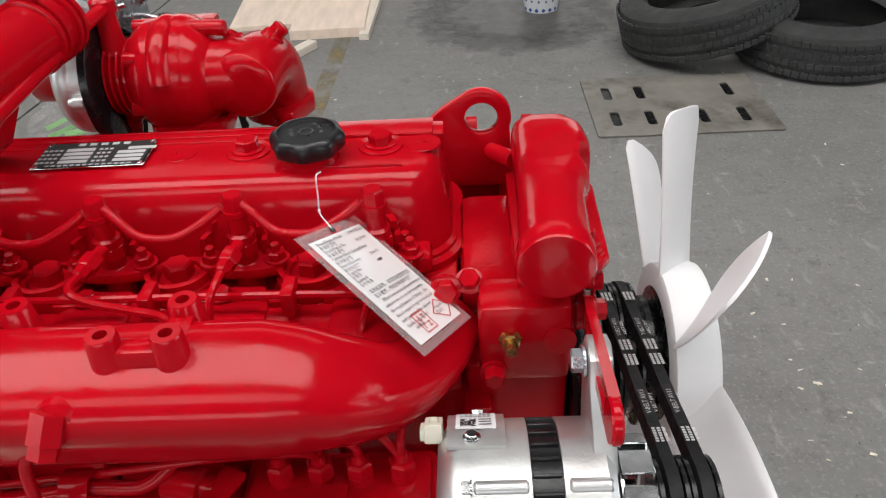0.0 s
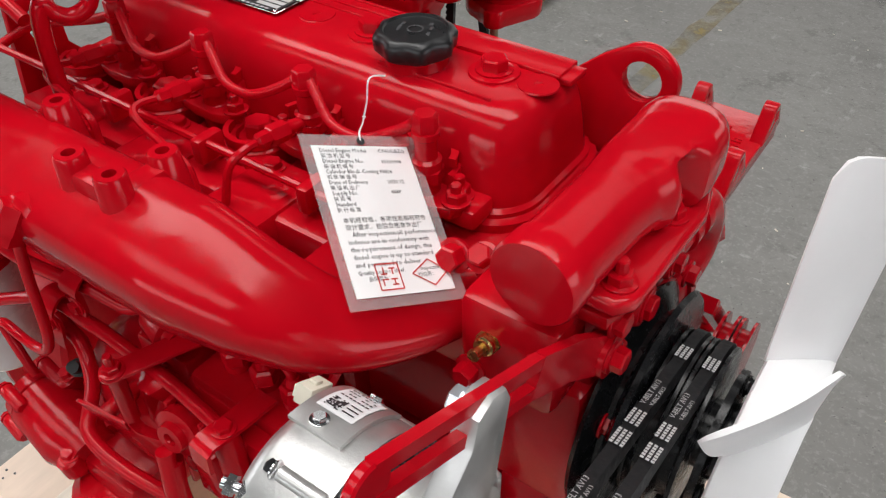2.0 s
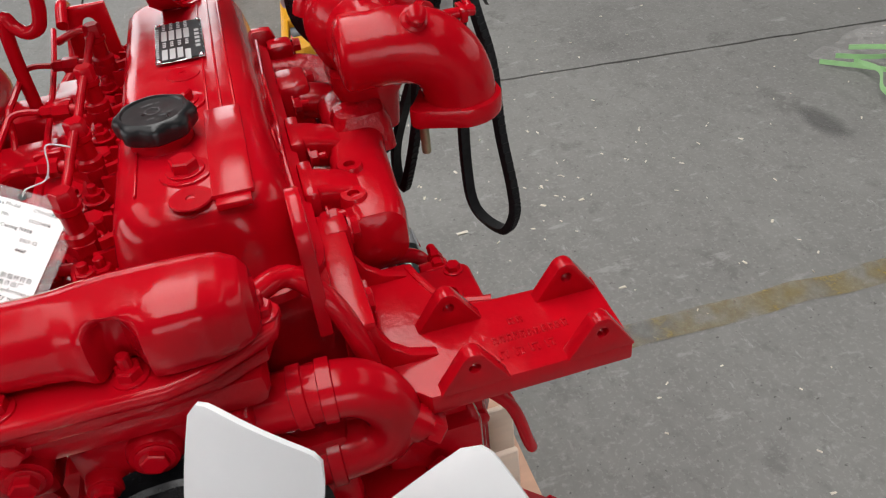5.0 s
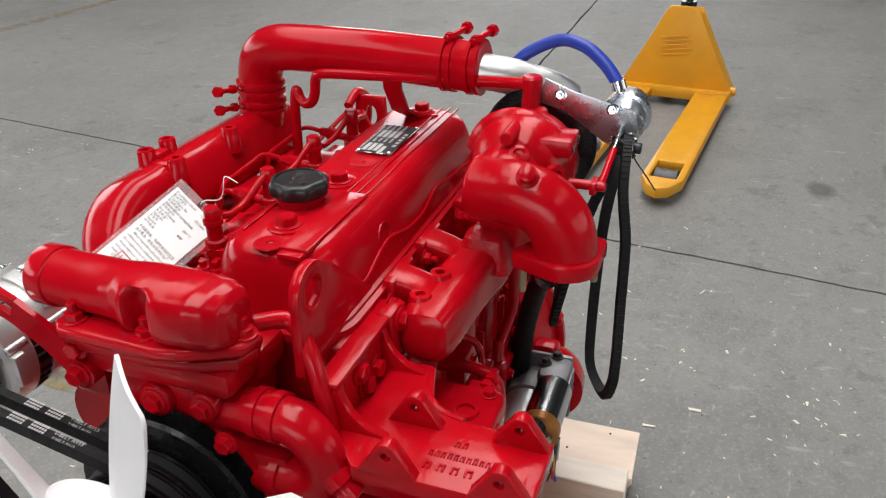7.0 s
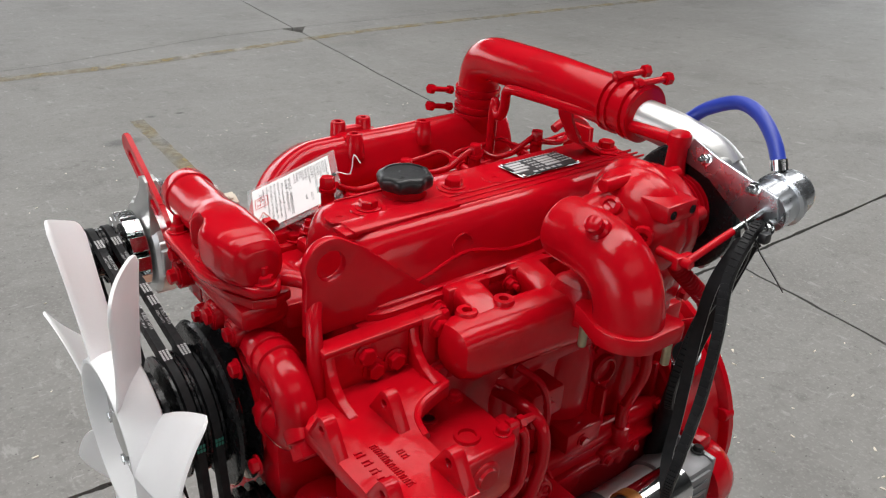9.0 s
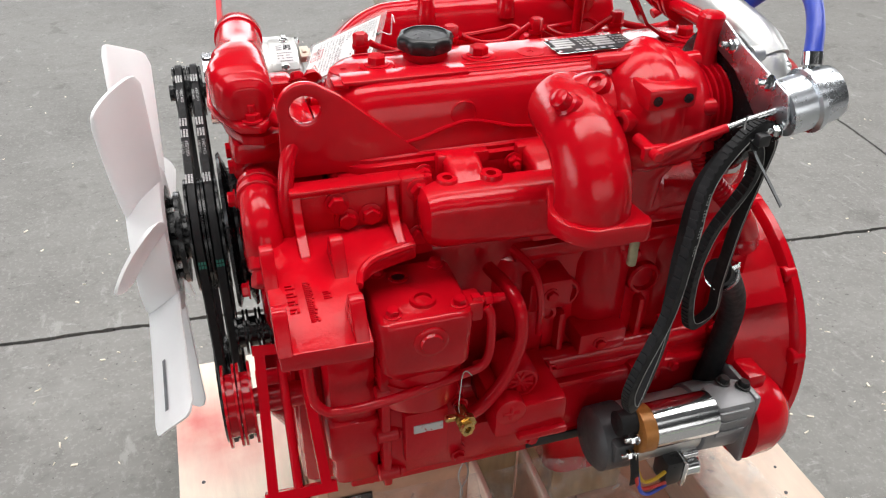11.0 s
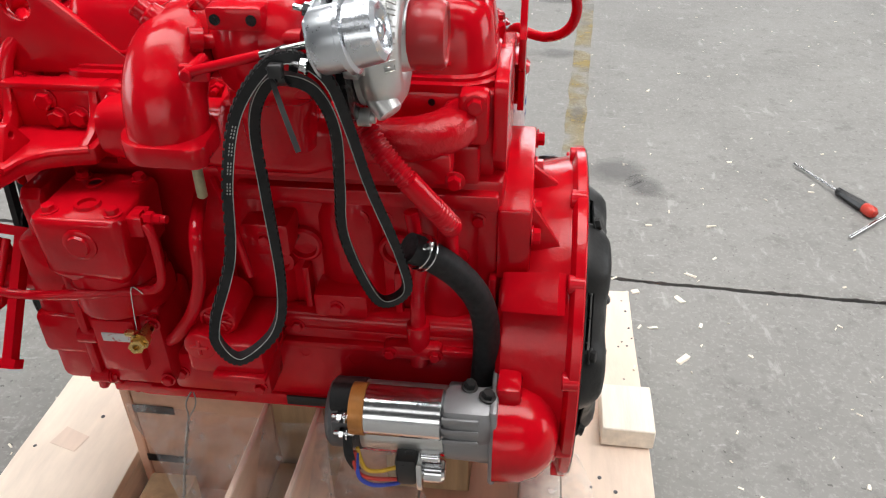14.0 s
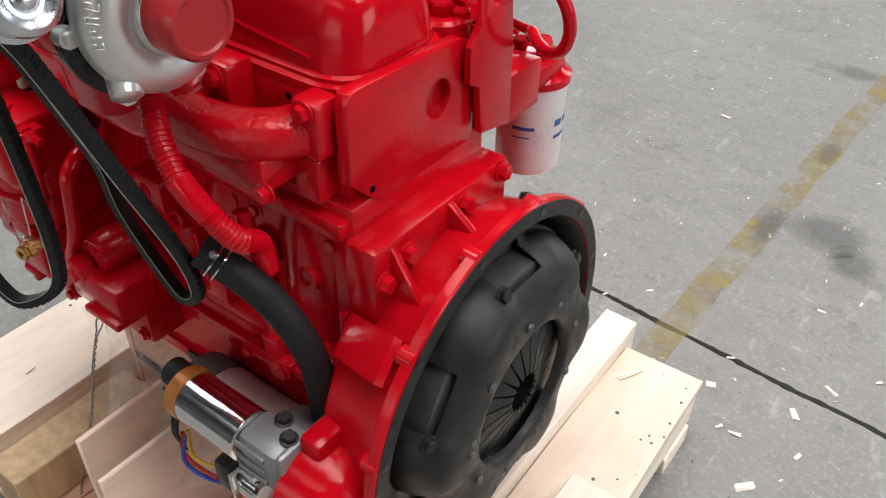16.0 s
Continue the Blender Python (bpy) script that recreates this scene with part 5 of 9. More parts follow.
lathe(bm, (0.345, 0.10, 0.54), (1, 0, 0), [(0, 0.02), (0.05, 0.02)], 20)
ten = part("tensioner_frame", bm, RED, engine)
bolt(ten, (0.366, 0.254, 0.498), (0, 0.64, -0.77), 0.009, 0.012)

# ---- front end: pulleys, belts, fan, alternator ----
FY, FZ = -0.053, 0.683   # fan axis
AY, AZ = -0.316, 0.776   # alternator axis


def groove_profile(x0, r, w=0.020, depth=0.012):
    return [(x0 - w / 2, r * 0.5), (x0 - w / 2, r), (x0 - w / 2 + 0.003, r), (x0 - 0.004, r - depth), (x0 + 0.004, r - depth), (x0 + w / 2 - 0.003, r), (x0 + w / 2, r), (x0 + w / 2, r * 0.5)]


B1, B2 = 0.4370, 0.4155
bm = bmesh.new()
lathe(bm, (0, FY, FZ), (1, 0, 0), groove_profile(B2, 0.074) + groove_profile(B1, 0.074), 40)
lathe(bm, (0, FY, FZ), (1, 0, 0), [(0.372, 0.03), (0.374, 0.101), (0.378, 0.104), (0.386, 0.082), (0.390, 0.082), (0.398, 0.104), (0.402, 0.101), (0.404, 0.03)], 40)
lathe(bm, (0.35, FY, FZ), (1, 0, 0), [(0, 0.03), (0.13, 0.03)], 24)
lathe(bm, (0.455, FY, FZ), (1, 0, 0), [(0, 0.060), (0.006, 0.060), (0.008, 0.034), (0.014, 0.034), (0.015, 0.070), (0.0165, 0.070)], 32)
fp = part("fan_pulley", bm, BLACK_PAINT_AND_SHADE, engine, "black painted fan pulley")
for k in range(4):
    a = math.pi / 4 + k * math.pi / 2
    bolt(fp, (0.462, FY + 0.048 * math.cos(a), FZ + 0.048 * math.sin(a)), (1, 0, 0), 0.007, 0.006, BLACK_PAINT_AND_SHADE)
bm = bmesh.new()
lathe(bm, (0, CY, CZ), (1, 0, 0), groove_profile(B2, 0.078) + groove_profile(B1, 0.078), 40)
part("crank_pulley", bm, BLACK_PAINT_AND_SHADE, engine, "black crankshaft pulley")
bm = bmesh.new()
lathe(bm, (0, 0.150, 0.563), (1, 0, 0), groove_profile(0.408, 0.050, 0.016) + groove_profile(0.426, 0.050, 0.016), 40)
lathe(bm, (0.33, 0.150, 0.563), (1, 0, 0), [(0, 0.016), (0.075, 0.016)], 20)
part("tensioner_pulley", bm, RED, engine, "red overpainted tensioner pulley")
bm = bmesh.new()
lathe(bm, (0, 0.03, 0.575), (1, 0, 0), [(0.345, 0.022), (0.36, 0.022)] + groove_profile(0.372, 0.030, 0.014, 0.010) + groove_profile(0.388, 0.030, 0.014, 0.010) + groove_profile(0.404, 0.030, 0.014, 0.010), 28)
part("idler_pulley", bm, BLACK_PAINT_AND_SHADE, engine, "small black three-groove idler pulley")
bm = bmesh.new()
lathe(bm, (0, AY, AZ), (1, 0, 0), groove_profile(B2, 0.038, 0.020, 0.010) + groove_profile(B1, 0.038, 0.020, 0.010), 32)
lathe(bm, (0.36, AY, AZ), (1, 0, 0), [(0, 0.012), (0.095, 0.012)], 16)


def hull(points):
    points = sorted(points)

    def half(ps):
        out = []
        for p in ps:
            while len(out) > 1 and (out[-1][0] - out[-2][0]) * (p[1] - out[-2][1]) - (out[-1][1] - out[-2][1]) * (p[0] - out[-2][0]) <= 0:
                out.pop()
            out.append(p)
        return out[:-1]

    return half(points) + half(points[::-1])


def dense(loop, step=0.012):
    out = []
    for (a, b), (c, d) in zip(loop, loop[1:] + loop[:1]):
        n = max(1, int(math.hypot(c - a, d - b) / step))
        out += [(a + (c - a) * i / n, b + (d - b) * i / n) for i in range(n)]
    return out


alt_pulley_bm = bm
ring3 = []
for y, z, r in ((FY, FZ, 0.070), (CY, CZ, 0.074), (AY, AZ, 0.035)):
    ring3 += [(y + r * math.cos(2 * math.pi * i / 48), z + r * math.sin(2 * math.pi * i / 48)) for i in range(48)]
belt_line = dense(hull(ring3))
for x in (B1, B2):
    bm = bmesh.new()
    sweep(bm, [Vector((x, y, z)) for y, z in belt_line], [(-0.0068, -0.0055), (0.0068, -0.0055), (0.0045, 0.0055), (-0.0045, 0.0055)], closed=True, up=(1, 0, 0))
    vb = part("v_belt", bm, BLACK_RUBBER, engine, "black rubber V-belt with pale print")
    # print on the outer face of the top run, between alternator and fan pulley, and on the run down to the crank
    bm, bm2 = bmesh.new(), bmesh.new()
    top = Vector((x, AY + 0.035 * 0.29, AZ + 0.041)), Vector((x, FY + 0.07 * 0.26, FZ + 0.0745))
    d = (top[1] - top[0]).normalized()
    up = Vector((1, 0, 0)).cross(d)
    up = up if up.z > 0 else -up
    m = plane_at(top[0] + up * 0.0012, d, Vector((-1, 0, 0)) if d.cross(Vector((-1, 0, 0))).z > 0 else Vector((1, 0, 0)))
    for k, body in ((0.055, "V-BELT AV13"), (0.175, "V-BELT AV13")):
        letters(bm, body, 0.0058, m @ Matrix.Translation((k, -0.0005, 0)))
        letters(bm, body, 0.0045, m @ Matrix.Translation((k + 0.002, -0.0058, 0)))
    rows = []
    for c in (0.02, 0.125, 0.150, 0.245):
        rows += [(c + i * 0.003, -0.0055 + j * 0.0037, 0.0022, 0.0024) for i in range(6) for j in range(3)]
    bars(bm, m, rows)
    part("belt_print", bm, INK_PALE, vb)["kind"] = "stuff"
    m = plane_at((x, FY + 0.0765, FZ - 0.004), (0, 0, 1), (1, 0, 0))
    bars(bm2, m, [(i * 0.006, -0.005 + j * 0.0036, 0.0045, 0.0026) for i in range(2) for j in range(3)])
    part("belt_print", bm2, INK_GREEN, vb)["kind"] = "stuff"


bm = bmesh.new()
lathe(bm, (0.470, FY, FZ), (1, 0, 0), [(0, 0.030), (0, 0.0905), (0.002, 0.0935), (0.040, 0.0940), (0.0435, 0.0925), (0.0435, 0.0885), (0.040, 0.0870), (0.020, 0.0860), (0.018, 0.030)], 56)
fan_hub = part("cooling_fan", bm, WHITE_NYLON, engine, "white nylon seven-bladed cooling fan")
bm = bmesh.new()
lathe(bm, (0.4885, FY, FZ), (1, 0, 0), [(0, 0.078), (0.003, 0.077), (0.004, 0.074), (0.004, 0.028), (0.012, 0.026), (0.013, 0.022)], 36)
insert = part("hub_plate", bm, ALU, fan_hub, "grey steel hub plate inside the fan")
for k in range(6):
    a = k * math.pi / 3 + 0.2
    bolt(insert, (0.4925, FY + 0.052 * math.cos(a), FZ + 0.052 * math.sin(a)), (1, 0, 0), 0.007, 0.006, STEEL)


def fan_blade(theta):
    """A twisted blade from the hub drum to a squarish rounded tip; theta: direction of its front tip corner."""
    bm = bmesh.new()
    n, k, tip, root = 14, 14, 0.2525, 0.0915
    top, under = [], []
    for i in range(n + 1):
        s = i / n
        rear, front = radians(21 - 5 * s), radians(-11 + 11 * s)
        xr, xf = 0.4695 - 0.003 * s, 0.5125 + 0.005 * s
        row_t, row_u = [], []
        for j in range(k + 1):
            c = j / k
            d = min(c, 1 - c) * 0.084
            cut = 0.016 - math.sqrt(max(0.0, 0.016 ** 2 - max(0.0, 0.016 - d) ** 2))
            r = root + (tip - cut - root) * s
            a = theta + rear + (front - rear) * c
            x = xr + (xf - xr) * c + 0.006 * math.sin(math.pi * c) * (0.4 + 0.6 * s)
            e = (0.0026 - 0.0009 * s) * min(1.0, 0.35 + d / 0.012)
            row_t.append(bm.verts.new((x + e * 0.8, FY + r * math.cos(a + e / r * 0.6), FZ + r * math.sin(a + e / r * 0.6))))
            row_u.append(bm.verts.new((x - e * 0.8, FY + r * math.cos(a - e / r * 0.6), FZ + r * math.sin(a - e / r * 0.6))))
        top.append(row_t)
        under.append(row_u)
    for i in range(n):
        for j in range(k):
            bm.faces.new((top[i][j], top[i][j + 1], top[i + 1][j + 1], top[i + 1][j]))
            bm.faces.new((under[i][j], under[i + 1][j], under[i + 1][j + 1], under[i][j + 1]))
        for j in (0, k):
            bm.faces.new((top[i][j], top[i + 1][j], under[i + 1][j], under[i][j]))
    for j in range(k):
        for i in (0, n):
            bm.faces.new((top[i][j], top[i][j + 1], under[i][j + 1], under[i][j]))
    return bm


# unevenly spaced blades
for k in (62.4, 19.5, -36, -90, -141, -191, -245):
    part("blade", fan_blade(radians(k)), WHITE_NYLON, fan_hub, angle=60)


# moulded mark that follows one blade's face
bm = bmesh.new()
grid = []
for i in range(7):
    s = 0.46 + 0.40 * i / 6
    rear, front, row = radians(21 - 5 * s), radians(-11 + 11 * s), []
    for c in (0.455, 0.50, 0.545):
        r, a = 0.0915 + 0.161 * s, radians(-36) + rear + (front - rear) * c
        x, e = 0.4695 - 0.003 * s + (0.043 + 0.008 * s) * c + 0.006 * math.sin(math.pi * c) * (0.4 + 0.6 * s), 0.0034 - 0.0009 * s
        row.append([bm.verts.new((x + k * 0.8, FY + r * math.cos(a + k / r * 0.6), FZ + r * math.sin(a + k / r * 0.6))) for k in (e, e - 0.0012)])
    grid.append(row)
for i in range(6):
    for j in range(2):
        for k in (0, 1):
            bm.faces.new((grid[i][j][k], grid[i][j + 1][k], grid[i + 1][j + 1][k], grid[i + 1][j][k]))
part("moulded_mark", bm, GREY_MARK, fan_hub, "grey moulded mark along one blade")


def alternator():
    bm = bmesh.new()
    lathe(bm, (0, AY, AZ), (1, 0, 0), [(0.236, 0.030), (0.238, 0.055), (0.246, 0.065), (0.252, 0.0675), (0.300, 0.0675), (0.301, 0.062), (0.320, 0.062), (0.321, 0.0675), (0.350, 0.0675), (0.356, 0.062), (0.358, 0.03)], 44)
    ob = part("alternator", bm, ALU, engine, "silver cast aluminium alternator with black slotted band")
    for a in (112, 202, 292, 22):
        y, z = AY + 0.0645 * math.cos(radians(a)), AZ + 0.0645 * math.sin(radians(a))
        extra("bolt_ridge", ALU, ob, rod, (0.262, y, z), (0.298, y, z), 0.0055, 14)
        extra("bolt_ridge", ALU, ob, rod, (0.324, y, z), (0.352, y, z), 0.0055, 14)
    extra("foot", ALU, ob, box, 0.335, 0.352, AY + 0.012, AY + 0.072, AZ - 0.02, AZ + 0.02, 0.004)
    # ear with the slide bolt
    extra("ear", ALU, ob, plate, [(-0.330, 0.832), (-0.318, 0.846), (-0.290, 0.872), (-0.284, 0.892), (-0.270, 0.897), (-0.257, 0.892), (-0.252, 0.880), (-0.255, 0.862), (-0.264, 0.815), (-0.280, 0.800)], [], (0.342, 0, 0), (0, 1, 0), (0, 0, 1), 0.016, 0.002)
    return ob


alt = alternator()
bmesh.ops.translate(alt_pulley_bm, vec=(-0.018, 0, 0), verts=alt_pulley_bm.verts)
part("alternator_pulley", alt_pulley_bm, BLACK_PAINT_AND_SHADE, alt, "black alternator pulley")
bm = bmesh.new()
lathe(bm, (0, AY, AZ), (1, 0, 0), [(0.3005, 0.0655), (0.3205, 0.0655)], 44)
part("stator_band", bm, BLACK_PAINT_AND_SHADE, alt, "black laminated stator band")
for i in range(34):
    bm, t = bmesh.new(), bmesh.new()
    box(t, -0.0095, 0.0095, -0.0012, 0.0012, 0.060, 0.0675, 0.0006, 1)
    add(bm, t, Matrix.Translation((0.3105, AY, AZ)) @ Matrix.Rotation(2 * math.pi * i / 34 - math.pi / 2, 4, "X"))
    part("stator_rib", bm, BLACK_PLASTIC, alt)
bm = bmesh.new()
lathe(bm, (0.360, AY, AZ), (1, 0, 0), [(0, 0.05), (0.002, 0.05)], 30)
wheel = part("cooling_wheel", bm, STEEL, alt, "bright bent cooling wheel")
for a in range(0, 360, 30):
    bm, t = bmesh.new(), bmesh.new()
    box(t, 0.0, 0.022, -0.010, 0.010, 0.052, 0.0535, 0.0005, 1)
    box(t, 0.0205, 0.022, -0.010, 0.010, 0.028, 0.053, 0.0005, 1)
    box(t, 0.0, 0.022, 0.009, 0.0105, 0.035, 0.053, 0.0005, 1)
    add(bm, t, Matrix.Translation((0.361, AY, AZ)) @ Matrix.Rotation(radians(a), 4, "X"))
    part("cooling_vane", bm, STEEL, alt)
# label plate, screws, plug, terminal


def on_can(bm, x0, x1, a0, a1, r, depth=0.0):
    """A patch bent round the alternator's can."""
    n = max(1, int((a1 - a0) / 4))
    lo = [[(x, AY + q * math.cos(radians(a0 + (a1 - a0) * i / n)), AZ + q * math.sin(radians(a0 + (a1 - a0) * i / n))) for x in (x0, x1)] for i in range(n + 1) for q in (r,)]
    vs = [[bm.verts.new(p) for p in row] for row in lo]
    for i in range(n):
        bm.faces.new((vs[i][0], vs[i][1], vs[i + 1][1], vs[i + 1][0]))
    if depth:
        more = bmesh.ops.extrude_face_region(bm, geom=list(bm.faces))
        for v in more["geom"]:
            if isinstance(v, bmesh.types.BMVert):
                w = Vector((0, v.co.y - AY, v.co.z - AZ)).normalized()
                v.co -= w * depth


bm = bmesh.new()
on_can(bm, 0.245, 0.285, 36, 88, 0.0705, 0.003)
part("cover_plate", bm, ALU, alt)
bm = bmesh.new()
on_can(bm, 0.251, 0.279, 44, 74, 0.0712)
part("label", bm, WHITE_PAINT, alt, "white paper label with code square and small print")
bm = bmesh.new()
rnd = random.Random(8)
for i in range(10):
    for j in range(10):
        if rnd.random() < 0.55:
            on_can(bm, 0.254 + i * 0.0011, 0.2551 + i * 0.0011, 62 + j * 0.95, 62.95 + j * 0.95, 0.0717)
for k in range(4):
    for i in range(7):
        if rnd.random() < 0.85:
            on_can(bm, 0.254 + i * 0.0032, 0.2562 + i * 0.0032, 46.5 + k * 3.6, 47.6 + k * 3.6, 0.0717)
for k in range(3):
    on_can(bm, 0.267, 0.276, 62.5 + k * 3.4, 63.5 + k * 3.4, 0.0717)
part("label_print", bm, INK, alt)
for x, a in ((0.262, 81), (0.266, 39)):
    bolt(alt, (x, AY + 0.0703 * math.cos(radians(a)), AZ + 0.0703 * math.sin(radians(a))), (0, math.cos(radians(a)), math.sin(radians(a))), 0.0046, 0.003, STEEL)
bm = bmesh.new()
t = bmesh.new()
box(t, -0.008, 0.008, -0.013, 0.013, -0.010, 0.007, 0.0015)
box(t, -0.012, -0.006, -0.010, 0.010, -0.008, 0.003, 0.001)
box(t, -0.004, 0.004, -0.004, 0.004, 0.006, 0.010, 0.001)
add(bm, t, Matrix.Translation((0.235, AY + 0.033, AZ + 0.055)) @ Matrix.Rotation(radians(-30), 4, "X") @ Matrix.Scale(0.8, 4))
part("plug", bm, material("cream_plastic", (0.62, 0.58, 0.48), 0.5, spread=0.06), alt, "cream plastic plug")
bm = bmesh.new()
lathe(bm, (0.256, AY - 0.036, AZ + 0.045), (-1, -0.3, 0.2), [(0, 0.004), (0.024, 0.004)], 10)
lathe(bm, (0.250, AY - 0.038, AZ + 0.046), (-1, -0.3, 0.2), [(0, 0.008), (0.005, 0.008)], 6)
lathe(bm, (0.241, AY - 0.0405, AZ + 0.048), (-1, -0.3, 0.2), [(0, 0.007), (0.005, 0.007)], 6)
part("terminal", bm, STEEL, alt)
for a in (112, 202, 292, 22):
    y, z = AY + 0.066 * math.cos(radians(a)), AZ + 0.066 * math.sin(radians(a))
    bolt(alt, (0.261, y, z), (-1, 0, 0), 0.0048, 0.006, STEEL)
bolt(alt, (0.341, -0.270, 0.880), (-1, 0, 0), 0.0085, 0.008, ZINC)
for ob in (alt,):
    ob.location.x += 0.018
# slide strap
bm = bmesh.new()
s0, s1, s2, s3 = Vector((0.382, -0.138, 0.815)), Vector((0.377, -0.178, 0.843)), Vector((0.372, -0.220, 0.863)), Vector((0.3625, -0.355, 0.913))
sweep(bm, [s0, s0.lerp(s1, 0.5), s1, s2], [(-0.0035, -0.015), (0.0035, -0.015), (0.0035, 0.015), (-0.0035, 0.015)], up=(1, 0, 0))
for o in (-0.0105, 0.0105):
    up = Vector((0, 0.37, 1)).normalized() * o
    sweep(bm, [s2 + up, s2.lerp(s3, 0.5) + up, s3 + up], [(-0.0035, -0.0045), (0.0035, -0.0045), (0.0035, 0.0045), (-0.0035, 0.0045)], up=(1, 0, 0))
rod(bm, s3 - Vector((0.0035, 0, 0)), s3 + Vector((0.0035, 0, 0)), 0.015, 20)
lathe(bm, s0 - Vector((0.01, 0, 0)), (1, 0, 0), [(0, 0.017), (0.016, 0.017)], 20)
strap = part("slide_strap", bm, RED, engine, "red slotted slide strap over the alternator")
bolt(strap, s0 + Vector((0.006, 0, 0)), (1, 0, 0), 0.0095, 0.009)

# ---- injection-pump side ----
bm = bmesh.new()
box(bm, 0.085, 0.250, -0.292, -0.205, 0.625, 0.722, 0.008)
pump = part("injection_pump", bm, RED_CAST, engine, "red inline injection pump with four outlets")
extra("top_rail", RED_CAST, pump, box, 0.095, 0.245, -0.275, -0.222, 0.715, 0.735, 0.005)
extra("governor_housing", RED_CAST, pump, lathe, (0.09, -0.248, 0.655), (-1, 0, 0), [(0, 0.05), (0.03, 0.056), (0.10, 0.056), (0.13, 0.045), (0.14, 0.03)], 28)
extra("drive_flange", RED_CAST, pump, lathe, (0.245, -0.235, 0.648), (1, 0, 0), [(0, 0.052), (0.03, 0.055)], 28)
extra("side_pad", RED_CAST, pump, box, -0.02, 0.07, -0.305, -0.25, 0.60, 0.66, 0.01)
for x in (0.10, 0.135, 0.17, 0.205, 0.24):
    extra("rib", RED_CAST, pump, box, x - 0.003, x + 0.003, -0.298, -0.20, 0.63, 0.70, 0.002)
for px in PUMP_X:
    bm = bmesh.new()
    lathe(bm, (px, -0.246, 0.73), (0, 0, 1), [(0, 0.011), (0.012, 0.011), (0.012, 0.009), (0.016, 0.009)], 14)
    lathe(bm, (px, -0.246, 0.742), (0, 0, 1), [(0, 0.0115), (0.012, 0.0115), (0.014, 0.009)], 6)
    lathe(bm, (px, -0.246, 0.756), (0, 0, 1), [(0, 0.0065), (0.008, 0.005)], 12)
    part("delivery_valve", bm, RED, pump)
for x, z in ((0.10, 0.70), (0.24, 0.70), (0.02, 0.69), (0.02, 0.62), (-0.03, 0.66)):
    bolt(pump, (x, -0.296, z), (0, -1, 0), 0.008, 0.007)
# strap and folded bracket, both flat plates held by one screw
bm = bmesh.new()
du = Vector((0.031, 0.059, 0.008)).normalized()
plate(bm, [*arc(0, 0, 0.0105, 90, 270, 8), (0.050, -0.0105), (0.068, -0.012), (0.072, -0.010), (0.072, 0.010), (0.058, 0.011)], [], (0.0555, -0.3135, 0.7440), du, Vector((-du.y, du.x, 0.02)).normalized(), 0.003, 0.0005)
strap = part("strap", bm, RED, pump, "flat red steel strap")
bolt(strap, (0.0560, -0.3130, 0.7472), (0, 0, 1), 0.0078, 0.006, stud=0.010)
bm = bmesh.new()
sweep(bm, [Vector((0.168, -0.258, 0.7400)), Vector((0.167, -0.290, 0.7420)), Vector((0.1645, -0.316, 0.7436)), Vector((0.1638, -0.322, 0.7405)), Vector((0.1635, -0.323, 0.722))], [(-0.0105, -0.0017), (0.0105, -0.0017), (0.0105, 0.0017), (-0.0105, 0.0017)], up=(-1, 0.06, 0))
bracket = part("folded_bracket", bm, RED, pump, "folded red steel bracket")
bolt(bracket, (0.167, -0.3005, 0.7445), (0, 0, 1), 0.0072, 0.005)
extra("strap_post", RED_CAST, pump, lathe, (0.0560, -0.3130, 0.690), (0, 0, 1), [(0, 0.007), (0.048, 0.007), (0.052, 0.0095), (0.0545, 0.0095)], 14)
extra("bracket_post", RED_CAST, pump, lathe, (0.167, -0.3005, 0.690), (0, 0, 1), [(0, 0.011), (0.040, 0.011), (0.050, 0.009)], 14)
# stop lever: an angular plate on a shaft, and the linkage beside it
bm = bmesh.new()
plate(bm, [(-0.020, 0.016), (-0.004, 0.020), (0.012, 0.013), (0.026, 0.010), (0.022, -0.010), (0.004, -0.024), (-0.014, -0.016)], [], (0.030, -0.322, 0.684), (0.92, 0.20, -0.10), (0.12, -0.25, 0.96), 0.003, 0.0005)
part("stop_lever", bm, RED, pump)
extra("lever_shaft", RED_CAST, pump, rod, (0.030, -0.324, 0.684), (0.034, -0.27, 0.690), 0.0075, 14)
extra("link", RED, pump, sweep, curve_points([(0.050, -0.312, 0.712), (0.056, -0.314, 0.690), (0.064, -0.312, 0.676), (0.086, -0.306, 0.675)], 5), [(-0.005, -0.0015), (0.005, -0.0015), (0.005, 0.0015), (-0.005, 0.0015)], up=(0, -1, 0.2))
extra("solenoid", RED_CAST, pump, lathe, (0.030, -0.250, 0.742), (0.9, -0.25, 0.05), [(0, 0.013), (0.002, 0.0165), (0.034, 0.0165), (0.036, 0.012), (0.046, 0.011)], 22)
extra("solenoid_base", RED_CAST, pump, box, 0.020, 0.085, -0.270, -0.225, 0.700, 0.732, 0.006)
extra("primer_knob", RED_CAST, pump, lathe, (0.105, -0.270, 0.696), (0.1, -1, 0.15), [(0, 0.018), (0.026, 0.018), (0.028, 0.022), (0.038, 0.022), (0.040, 0.014), (0.046, 0.013), (0.046, 0.006), (0.042, 0.005)], 20)
extra("plug", RED_CAST, pump, lathe, (0.075, -0.285, 0.715), (0, -0.5, 1), [(0, 0.014), (0.020, 0.014), (0.022, 0.010)], 6)
extra("drain_pipe", RED, pump, tube, [(0.105, -0.318, 0.675), (0.108, -0.324, 0.63), (0.110, -0.32, 0.56)], 0.010, 12)
extra("pad", RED_CAST, pump, box, 0.055, 0.085, -0.300, -0.282, 0.625, 0.68, 0.005)
